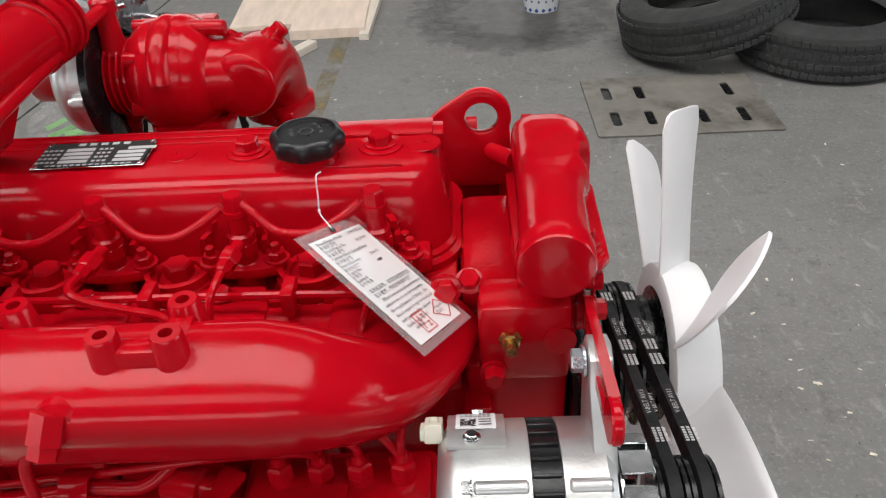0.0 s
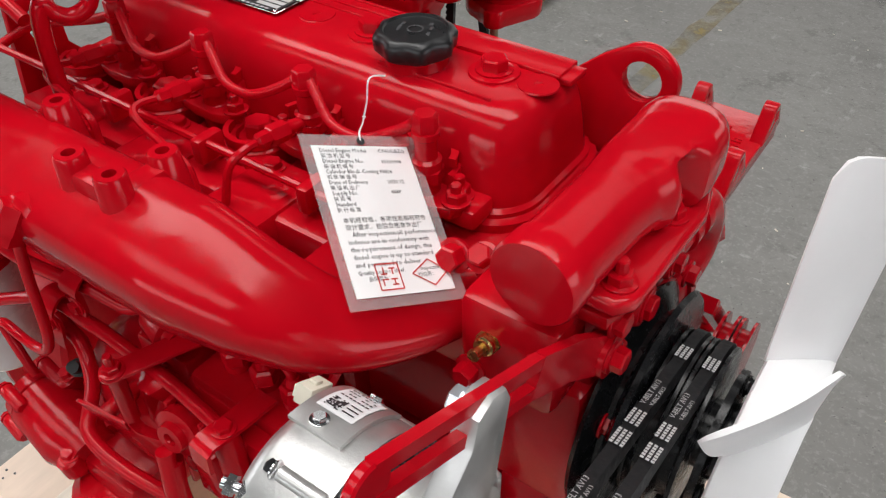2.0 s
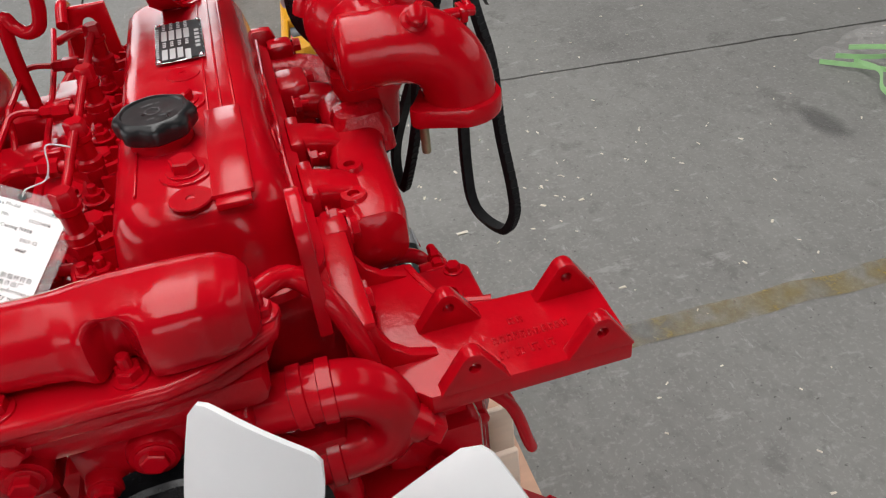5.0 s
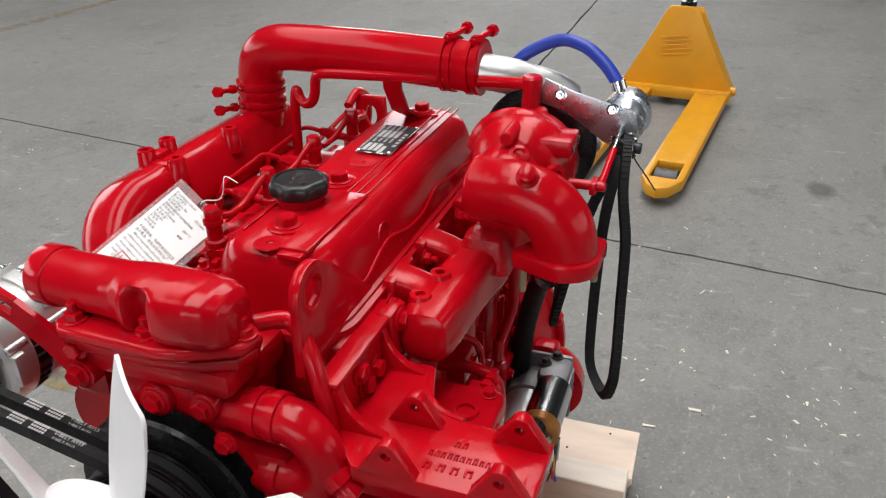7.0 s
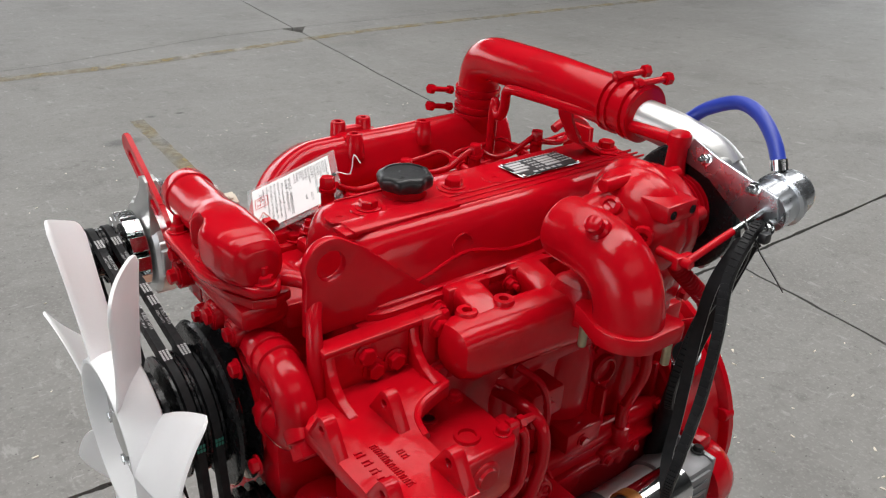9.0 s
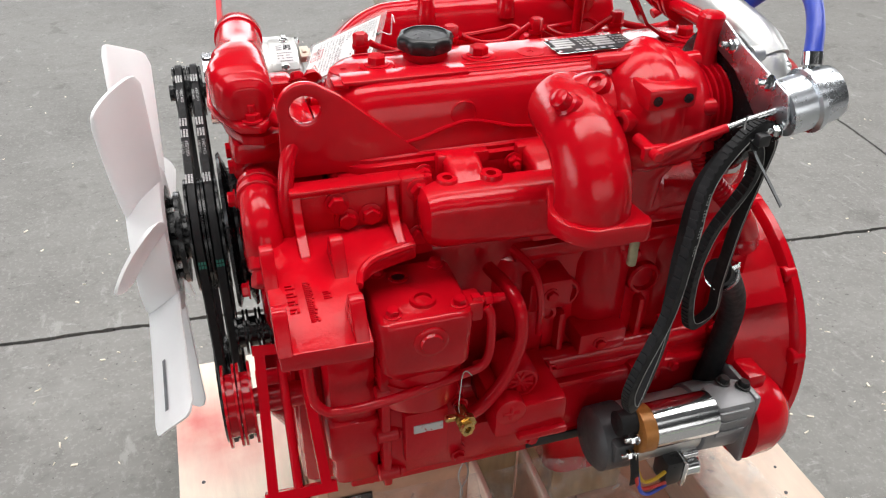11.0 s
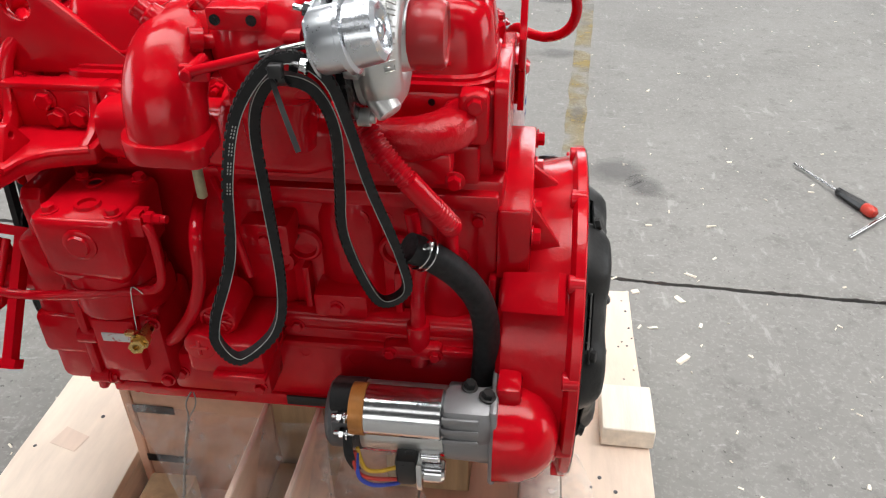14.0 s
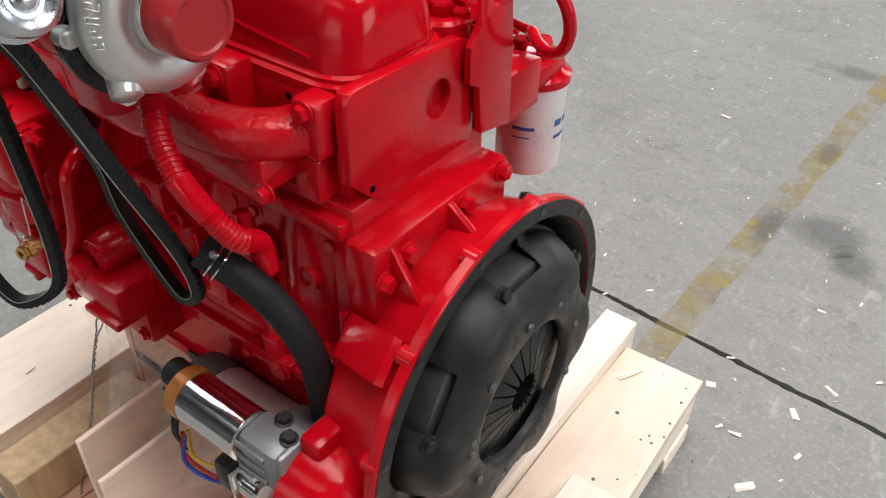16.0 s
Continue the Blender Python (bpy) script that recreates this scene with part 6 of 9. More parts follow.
extra("pad", RED_CAST, pump, box, 0.12, 0.15, -0.310, -0.285, 0.64, 0.70, 0.006)
for x in (0.068, 0.10, 0.14, 0.18, 0.215):
    extra("plug_screw", RED_CAST, pump, lathe, (x, -0.290, 0.645), (0, -1, 0), [(0, 0.009), (0.010, 0.009), (0.012, 0.006)], 6)
    extra("rib", RED_CAST, pump, box, x - 0.012, x - 0.006, -0.300, -0.27, 0.61, 0.72, 0.002)
# feed pump: a round body with a bolted end ring, lying along the engine
bm = bmesh.new()
FD = Vector((1, -0.10, -0.10)).normalized()
F0 = Vector((-0.122, -0.318, 0.603))
lathe(bm, F0, FD, [(0, 0.022), (0.001, 0.031), (0.014, 0.032), (0.0150, 0.0300), (0.0165, 0.0300), (0.0175, 0.033), (0.074, 0.034), (0.084, 0.030), (0.094, 0.026), (0.104, 0.024)], 36)
lp = part("feed_pump", bm, RED_CAST, engine, "round red feed pump with bolted end ring")
_, fu, fv = frame_of(FD)
for turn in (20, 95, 165, 240, 310):
    c = F0 + (fu * math.cos(radians(turn)) + fv * math.sin(radians(turn))) * 0.0345
    extra("lug", RED_CAST, lp, lathe, c + FD * 0.002, FD, [(-0.003, 0.0058), (0.0, 0.0072), (0.026, 0.0072), (0.029, 0.005)], 12)
    bolt(lp, c - FD * 0.001, -FD, 0.0052, 0.005)
for p in ((-0.027, -0.345, 0.606), (-0.0845, -0.2976, 0.634)):
    extra("lug", RED_CAST, lp, lathe, Vector(p) - Vector((0, 0, 0.020)), (0, -0.2, 1), [(0, 0.012), (0.018, 0.0105), (0.020, 0.008)], 12)
    bolt(lp, p, (0, -0.2, 1), 0.0068, 0.006)
extra("seat", RED_CAST, lp, box, -0.108, -0.020, -0.312, -0.15, 0.548, 0.612, 0.010)
extra("lower_flange", RED_CAST, lp, box, -0.120, 0.012, -0.342, -0.20, 0.545, 0.556, 0.003)
for pts, r in (([(-0.235, -0.262, 0.772), (-0.180, -0.280, 0.768), (-0.140, -0.284, 0.765), (-0.100, -0.283, 0.763), (-0.058, -0.280, 0.766), (-0.020, -0.274, 0.766), (0.002, -0.268, 0.757), (0.016, -0.2645, 0.754), (0.030, -0.258, 0.759), (0.042, -0.250, 0.768)], 0.0062),
               ([(-0.262, -0.310, 0.648), (-0.215, -0.326, 0.680), (-0.160, -0.308, 0.700), (-0.105, -0.292, 0.722), (-0.070, -0.288, 0.736), (-0.048, -0.286, 0.738), (-0.026, -0.286, 0.736), (0.002, -0.2865, 0.7375), (0.050, -0.288, 0.737), (0.100, -0.2905, 0.735), (0.162, -0.298, 0.736)], 0.0064),
               ([(-0.006, -0.302, 0.872), (-0.026, -0.303, 0.845), (-0.036, -0.304, 0.825), (-0.037, -0.308, 0.790), (-0.032, -0.313, 0.755), (-0.034, -0.316, 0.728), (-0.050, -0.317, 0.708), (-0.080, -0.317, 0.702), (-0.110, -0.316, 0.703), (-0.122, -0.316, 0.700), (-0.122, -0.316, 0.692), (-0.112, -0.317, 0.668), (-0.103, -0.317, 0.642)], 0.0047),
               ([(-0.075, -0.286, 0.712), (-0.058, -0.2876, 0.704), (-0.040, -0.290, 0.702), (-0.024, -0.297, 0.692), (-0.014, -0.306, 0.674), (-0.008, -0.320, 0.656), (0.000, -0.330, 0.648), (0.020, -0.335, 0.644), (0.050, -0.332, 0.630), (0.085, -0.322, 0.612), (0.10, -0.315, 0.600)], 0.0068),
               ([(-0.225, -0.25, 0.77), (-0.15, -0.262, 0.775), (-0.105, -0.268, 0.765), (0.0, -0.266, 0.775), (0.08, -0.262, 0.782), (0.13, -0.262, 0.785), (PUMP_X[2] - 0.004, -0.252, 0.772), (PUMP_X[2], -0.246, 0.755)], 0.0036),
               ([(-0.20, -0.24, 0.79), (-0.10, -0.252, 0.785), (0.03, -0.252, 0.795), (0.12, -0.252, 0.800), (PUMP_X[1] - 0.006, -0.25, 0.782), (PUMP_X[1], -0.246, 0.755)], 0.0036),
               ([(0.02, -0.240, 0.810), (0.12, -0.240, 0.812), (0.19, -0.243, 0.800), (PUMP_X[0], -0.246, 0.758)], 0.0036),
               ([(0.105, -0.32, 0.69), (0.112, -0.33, 0.62), (0.115, -0.325, 0.55), (0.12, -0.31, 0.48)], 0.0075)):
    bm = bmesh.new()
    tube(bm, pts, r, 10)
    part("fuel_pipe", bm, RED, engine)
# pipe clips: flat strips folded over two pipes, screwed in the middle
for x, y, z, up_, down_ in ((-0.0264, -0.2815, 0.7500, 0.024, 0.022), (-0.0550, -0.2945, 0.7257, 0.020, 0.026)):
    bm = bmesh.new()
    sweep(bm, curve_points([(x, y + 0.016, z + up_ + 0.004), (x, y + 0.004, z + up_ + 0.006), (x, y - 0.006, z + up_ - 0.004), (x, y - 0.004, z + 0.008), (x, y - 0.003, z), (x, y - 0.006, z - down_ + 0.008), (x, y - 0.007, z - down_)], 3), [(-0.0115, -0.0012), (0.0115, -0.0012), (0.0115, 0.0012), (-0.0115, 0.0012)], up=(1, 0, 0))
    pc = part("pipe_clip", bm, RED, engine)
    bolt(pc, (x, y - 0.004, z), (0, -1, 0), 0.0070, 0.004)
bm = bmesh.new()
lathe(bm, (-0.058, -0.291, 0.655), (0.4, -0.5, 0.8), [(0, 0.009), (0.012, 0.009), (0.012, 0.006), (0.024, 0.006)], 10)
part("bleed_screw", bm, PHOSPHATE, engine, "small dark bleed screw")
bm = bmesh.new()
lathe(bm, (0.005, -0.285, 0.872), (0.02, -1, 0.05), [(0, 0.019), (0.022, 0.018), (0.026, 0.013)], 20)
lathe(bm, (0.000, -0.312, 0.874), (-0.2, -0.5, -0.8), [(-0.012, 0.012), (0.010, 0.0125), (0.011, 0.0105), (0.020, 0.0105)], 6)
lathe(bm, (-0.06, -0.285, 0.845), (-0.3, -0.8, 0.3), [(0, 0.013), (0.016, 0.013), (0.018, 0.009)], 6)
tube(bm, [(-0.05, -0.29, 0.85), (-0.035, -0.302, 0.848), (-0.015, -0.302, 0.862)], 0.007, 10)
part("boost_pipe", bm, RED, engine)


def filter_can(x, y, z0, z1, r, name="fuel_filter", label="white spin-on filter with blue print"):
    bm = bmesh.new()
    lathe(bm, (x, y, 0), (0, 0, 1), [(z0, r * 0.55), (z0 + 0.002, r * 0.86), (z0 + 0.008, r * 0.95), (z0 + 0.016, r), (z0 + 0.022, r * 0.985), (z0 + 0.024, r), (z1 - 0.010, r), (z1 - 0.006, r * 1.03), (z1, r * 1.03)], 36)
    ob = part(name, bm, WHITE_PAINT, engine, label)
    zm = (z0 + z1) / 2
    for a0, rows in ((250, [(0, 0.028, 0.026, 0.006), (0, 0.004, 0.030, 0.001), (0, 0.020, 0.030, 0.001), (0.002, 0.014, 0.018, 0.002), (0.002, 0.009, 0.022, 0.002)]), (288, [(0, 0.012, 0.010, 0.008), (0.012, 0.012, 0.008, 0.008), (0.0, 0.002, 0.020, 0.003), (-0.026, 0.016, 0.018, 0.0008), (-0.026, -0.012, 0.018, 0.0008)]), (165, [(0, 0.010, 0.014, 0.010), (0.018, 0.010, 0.014, 0.010), (0.0, -0.008, 0.034, 0.005)]), (90, [(0, 0.008, 0.03, 0.005), (0, -0.004, 0.024, 0.002)])):
        for u, v, w, h in rows:
            k = 6
            bm = bmesh.new()
            for i in range(k):
                p = [(a0 + math.degrees((u + w * (i + d) / k) / r)) for d in (0, 1)]
                bm.faces.new([bm.verts.new((x + (r + 0.0006) * math.cos(radians(a)), y + (r + 0.0006) * math.sin(radians(a)), zm + v + e)) for a, e in ((p[0], 0), (p[1], 0), (p[1], h), (p[0], h))])
            part("filter_print", bm, INK_BLUE, ob)
    bm = bmesh.new()
    lathe(bm, (x, y, z0 - 0.007), (0, 0, 1), [(0, 0.007), (0.009, 0.009)], 6)
    part("drain_plug", bm, BLACK_PLASTIC, ob)
    return ob


filter_can(-0.234, -0.285, 0.570, 0.702, 0.045)
filter_can(0.005, -0.335, 0.42, 0.545, 0.045, "oil_filter", "white oil filter under the injection pump")
bm = bmesh.new()
lathe(bm, (0.005, -0.32, 0.545), (0, 0, 1), [(0, 0.05), (0.02, 0.05), (0.03, 0.04)], 28)
box(bm, -0.04, 0.05, -0.34, -0.17, 0.555, 0.60, 0.01)
part("oil_filter_head", bm, RED_CAST, engine)
bm = bmesh.new()
lathe(bm, (-0.234, -0.285, 0.702), (0, 0, 1), [(0, 0.049), (0.010, 0.049), (0.018, 0.040), (0.032, 0.036)], 30)
box(bm, -0.272, -0.205, -0.300, -0.222, 0.712, 0.740, 0.008)
fh = part("fuel_filter_head", bm, RED, engine, "red filter head")
for dx, dy, h in ((-0.02, 0.02, 0.030), (-0.005, -0.005, 0.022), (0.018, 0.010, 0.02)):
    bm = bmesh.new()
    lathe(bm, (-0.236 + dx, -0.283 + dy, 0.726), (0, 0, 1), [(0, 0.008), (h, 0.008), (h, 0.011), (h + 0.008, 0.011)], 14)
    part("union", bm, RED, fh)
bm = bmesh.new()
tube(bm, [(-0.250, -0.240, 0.775), (-0.262, -0.222, 0.790), (-0.282, -0.202, 0.788), (-0.308, -0.184, 0.790), (-0.333, -0.166, 0.807), (-0.343, -0.157, 0.835), (-0.336, -0.150, 0.866), (-0.312, -0.143, 0.893), (-0.275, -0.140, 0.908), (-0.240, -0.140, 0.895)], 0.0072, 14)
part("fuel_hose", bm, RED, engine)
# rear lifting eye and filter carrier plate
bm = bmesh.new()
outline = [(-0.070, 0.825), (-0.088, 0.845), (-0.090, 0.905), (-0.140, 0.905), (-0.146, 0.85), (-0.152, 0.80), (-0.156, 0.704), (-0.095, 0.716), (-0.088, 0.775), (-0.070, 0.785)]
slot = [(-0.115 + 0.010 * math.cos(a), 0.873 + 0.017 * math.sin(a)) for a in (2 * math.pi * i / 20 for i in range(20))]
plate(bm, outline, [slot], (-0.279, 0, 0), (0, 1, 0), (0, 0, 1), 0.009, 0.0012)
part("rear_lifting_plate", bm, RED, engine, "red rear lifting plate with long eye")
extra("filter_carrier", RED, fh, box, -0.277, -0.215, -0.226, -0.150, 0.700, 0.762, 0.004)

# ---- exhaust side: manifold, turbocharger ----
bm = bmesh.new()
rings(bm, [[(x, 0.145 + dy + a, 0.786 + dz + c) for a, c in round_rect(0, 0, hy, hz, 0.020, 5)] for x, dy, dz, hy, hz in ((0.190, 0, 0.0, 0.020, 0.022), (0.185, 0, 0, 0.027, 0.030), (0.170, 0, 0, 0.031, 0.034), (0.06, 0.006, 0.0, 0.031, 0.035), (0.0, 0.014, 0.002, 0.032, 0.036), (-0.055, 0.014, 0.002, 0.032, 0.036), (-0.085, 0.013, 0.002, 0.029, 0.030), (-0.105, 0.012, 0.0, 0.020, 0.020))])
exm = part("exhaust_manifold", bm, RED_CAST, engine, "rough-cast red exhaust manifold")
for x, z in ((0.128, 0.815), (0.030, 0.815)):
    bm = bmesh.new()
    rings(bm, [[(x + 0.001 + a, y, zc + c) for a, c in round_rect(0, 0, hx, hz, 0.008, 4)] for y, zc, hx, hz in ((0.090, z + 0.001, 0.0235, 0.0195), (0.106, z, 0.0215, 0.0185), (0.128, z - 0.006, 0.0205, 0.0185), (0.150, z - 0.020, 0.0215, 0.0200))])
    part("runner", bm, RED_CAST, exm)
    extra("port_flange", RED_CAST, exm, box, x - 0.034, x + 0.030, 0.086, 0.101, z - 0.050, z + 0.020, 0.004)
for x, y, z in ((0.155, 0.131, 0.824), (0.105, 0.137, 0.826)):
    extra("drilled_post", RED_CAST, exm, lathe, (x, y, z - 0.03), (0, 0, 1), [(0, 0.017), (0.027, 0.0130), (0.0300, 0.0120), (0.0300, 0.0060), (0.018, 0.0055)], 20)
extra("bolt_boss", RED_CAST, exm, lathe, (0.131, 0.140, 0.800), (0.05, 0.75, 0.55), [(0, 0.019), (0.012, 0.017), (0.015, 0.012)], 18)
# rear branch: a round casting that bends into the last port, and the middle port flange
bm = bmesh.new()
bend = curve_points([(-0.040, 0.158, 0.786), (-0.090, 0.159, 0.787), (-0.135, 0.158, 0.788), (-0.172, 0.151, 0.789), (-0.200, 0.133, 0.790), (-0.213, 0.110, 0.790), (-0.216, 0.090, 0.790)], 6)
sweep(bm, bend, [(x, y) for x, y in round_rect(0, 0, 0.0215, 0.0255, 0.017, 6)], up=(0, 0, 1))
part("rear_branch", bm, RED_DRIP, exm, "red exhaust branch with runs of thick paint")
extra("port_flange", RED_CAST, exm, box, -0.246, -0.212, 0.090, 0.124, 0.768, 0.829, 0.007)
extra("port_flange", RED_CAST, exm, box, -0.132, -0.075, 0.090, 0.126, 0.765, 0.834, 0.006)
extra("middle_runner", RED_CAST, exm, tube, [(-0.09, 0.112, 0.806), (-0.088, 0.135, 0.804), (-0.085, 0.155, 0.796)], 0.0215, 16)
bolt(exm, (-0.117, 0.126, 0.820), (0, 1, 0.1), 0.0085, 0.008)
bolt(exm, (-0.2315, 0.124, 0.8185), (0, 1, 0), 0.0090, 0.008)
# rough paint-clogged patch in front of the pedestal
bm = bmesh.new()
rings(bm, [[(x, y, z) for x, y in round_rect(0.010, 0.166, hx, hy, 0.012, 4)] for z, hx, hy in ((0.790, 0.026, 0.034), (0.822, 0.024, 0.031), (0.835, 0.021, 0.026), (0.838, 0.014, 0.020))])
part("rough_pad", bm, RED_DRIP, exm, "lumpy paint-clogged casting pad")
bm = bmesh.new()
rings(bm, [[(x, y, z) for x, y in round_rect(-0.035, 0.185, hx, hy, 0.02, 4)] for z, hx, hy in ((0.795, 0.035, 0.03), (0.835, 0.038, 0.034), (0.850, 0.044, 0.040), (0.868, 0.044, 0.040), (0.870, 0.036, 0.032), (0.900, 0.036, 0.032))])
part("turbo_pedestal", bm, RED_CAST, exm)
bolt(exm, (0.132, 0.1505, 0.8075), (0.05, 0.75, 0.55), 0.009, 0.008)
for x in (0.175, 0.065, 0.015, -0.06):
    bolt(exm, (x, 0.102, 0.818), (0, 1, 0), 0.008, 0.008, stud=0.008)

bm = bmesh.new()
TX, TY, TZ = -0.035, 0.197, 0.912
vol = [Vector((TX, TY + (0.040 + 0.004 * math.sin(a)) * math.cos(a), TZ + 0.040 * math.sin(a))) for a in (2 * math.pi * i / 32 for i in range(32))]
sweep(bm, vol, circle(0.027, 16), closed=True, up=(1, 0, 0))
lathe(bm, (TX - 0.055, TY, TZ), (1, 0, 0), [(0, 0.046), (0.008, 0.056), (0.022, 0.064), (0.070, 0.064), (0.088, 0.052), (0.10, 0.036)], 36)
turb = part("turbine_housing", bm, RED_CAST, engine, "red painted turbine housing with downward outlet elbow")
# gasket-face block, wastegate lever pad and webs
extra("block_base", RED_CAST, turb, box, -0.050, -0.010, 0.200, 0.255, 0.905, 0.940, 0.010)
ring = [Vector((-0.045, TY - 0.010 + 0.052 * math.cos(a), TZ + 0.005 + 0.052 * math.sin(a))) for a in (math.pi * (0.25 + 0.7 * i / 14) for i in range(15))]
extra("casting_rib", RED_CAST, turb, sweep, ring, circle(0.014, 12), up=(1, 0, 0))
extra("boss", RED_CAST, turb, lathe, (0.020, 0.205, 0.944), (0.6, 0.2, 0.7), [(0, 0.013), (0.010, 0.012), (0.012, 0.007), (0.008, 0.006)], 14)
extra("casting_rib", RED_CAST, turb, rod, (-0.050, 0.192, 0.968), (0.022, 0.190, 0.966), 0.0085, 14)
extra("casting_rib", RED_CAST, turb, rod, (-0.05, 0.240, 0.925), (0.03, 0.243, 0.922), 0.007, 12)
extra("boss", RED_CAST, turb, lathe, (0.010, 0.245, 0.925), (0.8, 0.5, 0.2), [(0, 0.012), (0.012, 0.011), (0.012, 0.006), (0.008, 0.005)], 14)
for i in range(6):
    a = radians(60 * i + 20)
    extra("flange_bolt", RED_CAST, turb, lathe, (-0.080, TY + 0.054 * math.cos(a), TZ + 0.054 * math.sin(a)), (-1, 0, 0), [(-0.01, 0.009), (0.006, 0.009)], 10)
extra("outlet_elbow", RED_CAST, turb, tube, [(0.036, 0.1495, 0.909), (0.036, 0.1525, 0.909), (0.037, 0.162, 0.909), (0.040, 0.182, 0.910), (0.043, 0.210, 0.910), (0.046, 0.240, 0.903), (0.047, 0.260, 0.884), (0.047, 0.269, 0.860), (0.047, 0.270, 0.842)], 0.0385, 30, radii=[min(1.0, 0.12 + (1 - max(0.0, 1 - i / 13) ** 2.2) * 0.88) for i in range(49)])
extra("turbine_neck", RED_CAST, turb, lathe, (-0.05, 0.190, 0.911), (1, 0, 0), [(0, 0.043), (0.075, 0.043), (0.095, 0.036), (0.105, 0.024)], 30)
extra("neck_boss", RED_CAST, turb, lathe, (0.058, 0.226, 0.934), (0.7, 0.1, 0.65), [(0, 0.015), (0.012, 0.013), (0.014, 0.010), (0.024, 0.010), (0.026, 0.007)], 16)
extra("gasket_block", RED_CAST, turb, box, -0.056, -0.004, 0.205, 0.262, 0.939, 0.961, 0.004)
bm = bmesh.new()
outline = [*arc(0.046, 0.012, 0.013, -60, 90, 6), *arc(0, 0, 0.045, 50, 130, 6), *arc(-0.046, 0.012, 0.013, 90, 240, 6), *arc(0, 0, 0.045, 230, 310, 6)]
plate(bm, outline, [], (0.047, 0.270, 0.8265), (-0.55, 0.835, 0), (-0.835, -0.55, 0), 0.021, 0.003)
part("outlet_flange", bm, RED_CAST, turb)
# undrilled block: black discs paint the dark of its screw holes
for x in (-0.046, -0.013):
    bm = bmesh.new()
    lathe(bm, (x, 0.2622, 0.950), (0, 1, 0), [(0, 0.005), (0.0008, 0.005)], 16)
    part("screw_hole", bm, BLACK_PAINT_AND_SHADE, turb)
for x, y in ((0.012, 0.302), (0.062, 0.225)):
    bm = bmesh.new()
    rod(bm, (x, y, 0.792), (x, y, 0.830), 0.005, 12)
    part("stud", bm, ZINC_YELLOW, turb, "bare yellow-passivated stud")
bm = bmesh.new()
for i in range(5):
    lathe(bm, (-0.083 - i * 0.0075, TY, TZ), (-1, 0, 0), [(0, 0.034), (0.001, 0.044), (0.0035, 0.044), (0.0045, 0.034)], 30)
lathe(bm, (-0.075, TY, TZ), (-1, 0, 0), [(0, 0.036), (0.045, 0.036)], 28)
lathe(bm, (-0.107, 0.188, 0.945), (0, 0, 1), [(0, 0.016), (0.02, 0.0125), (0.045, 0.0115), (0.045, 0.014), (0.058, 0.014), (0.061, 0.011)], 16)
rod(bm, (-0.105, 0.20, 0.90), (-0.112, 0.206, 0.862), 0.018, 16)
part("bearing_housing", bm, RED, turb, "finned red bearing housing")
bm = bmesh.new()
lathe(bm, (-0.118, TY, TZ), (-1, 0, 0), [(0, 0.03), (0, 0.074), (0.002, 0.077), (0.010, 0.077), (0.012, 0.074), (0.012, 0.03)], 40)
part("back_plate", bm, BLACK_PAINT_AND_SHADE, turb, "black compressor back plate")


def compressor():
    bm = bmesh.new()
    n = 40
    line, k = [], []
    for i in range(n):
        a = math.pi * 0.55 - 2 * math.pi * i / n
        g = 0.66 + 0.34 * (1 - i / n)
        line.append(Vector((-0.152, TY + (0.042 + 0.009 * g) * math.cos(a), TZ + 0.006 + (0.042 + 0.009 * g) * math.sin(a))))
        k.append(g)
    sweep(bm, line, circle(0.025, 16), up=(1, 0, 0), radii=k)
    ob = part("compressor_housing", bm, ALU, turb, "bare cast aluminium compressor scroll")
    bm = bmesh.new()
    lathe(bm, (-0.132, TY, TZ + 0.006), (-1, 0, 0), [(0, 0.066), (0.012, 0.066), (0.02, 0.050), (0.035, 0.034), (0.052, 0.031), (0.054, 0.029), (0.054, 0.026)], 40)
    part("inlet_cone", bm, ALU, ob)
    bm = bmesh.new()
    tube(bm, [(-0.154, 0.228, 0.962), (-0.151, 0.208, 0.976), (-0.145, 0.178, 0.986), (-0.138, 0.150, 0.994), (-0.131, 0.112, 1.000)], 0.0240, 22)
    part("outlet_spout", bm, ALU, ob)
    for a in range(0, 360, 60):
        extra("clamp_bolt", ALU, ob, lathe, (-0.128, TY + 0.072 * math.cos(radians(a)), TZ + 0.072 * math.sin(radians(a))), (-1, 0, 0), [(0, 0.009), (0.012, 0.009), (0.012, 0.006), (0.017, 0.006)], 10)
    extra("plugged_boss", ALU, ob, lathe, (-0.150, 0.240, 0.876), (-0.5, 0.3, -0.6), [(0, 0.014), (0.020, 0.013), (0.022, 0.010)], 16)
    return ob


comp = compressor()
# raised cast marks along the outer slope of the scroll
for i in range(7):
    a = radians(-6 + i * 8.5)
    out = Vector((0, math.cos(a), math.sin(a)))
    nrm = (Vector((-0.66, 0, 0)) + out * 0.75).normalized()
    c = Vector((-0.152, TY, TZ + 0.006)) + out * 0.0500 + nrm * 0.0226
    along = Vector((0, -math.sin(a), math.cos(a)))
    bm = bmesh.new()
    for x0, x1, y0, y1 in ((-0.0030, -0.0016, -0.0055, 0.0055), (-0.0018, 0.0030, (-0.0055, 0.0012, 0.0041)[i % 3], (-0.0041, 0.0026, 0.0055)[i % 3]), (0.0016, 0.0030, (-0.0055, 0.0, -0.0020)[(i + 1) % 3], (0.0055, 0.0055, 0.0040)[(i + 1) % 3])):
        t = bmesh.new()
        box(t, x0, x1, y0, y1, 0, 0.0022, 0.0005, 1)
        add(bm, t, plane_at(c, along, nrm.cross(along)))
    part("cast_mark", bm, ALU, comp)
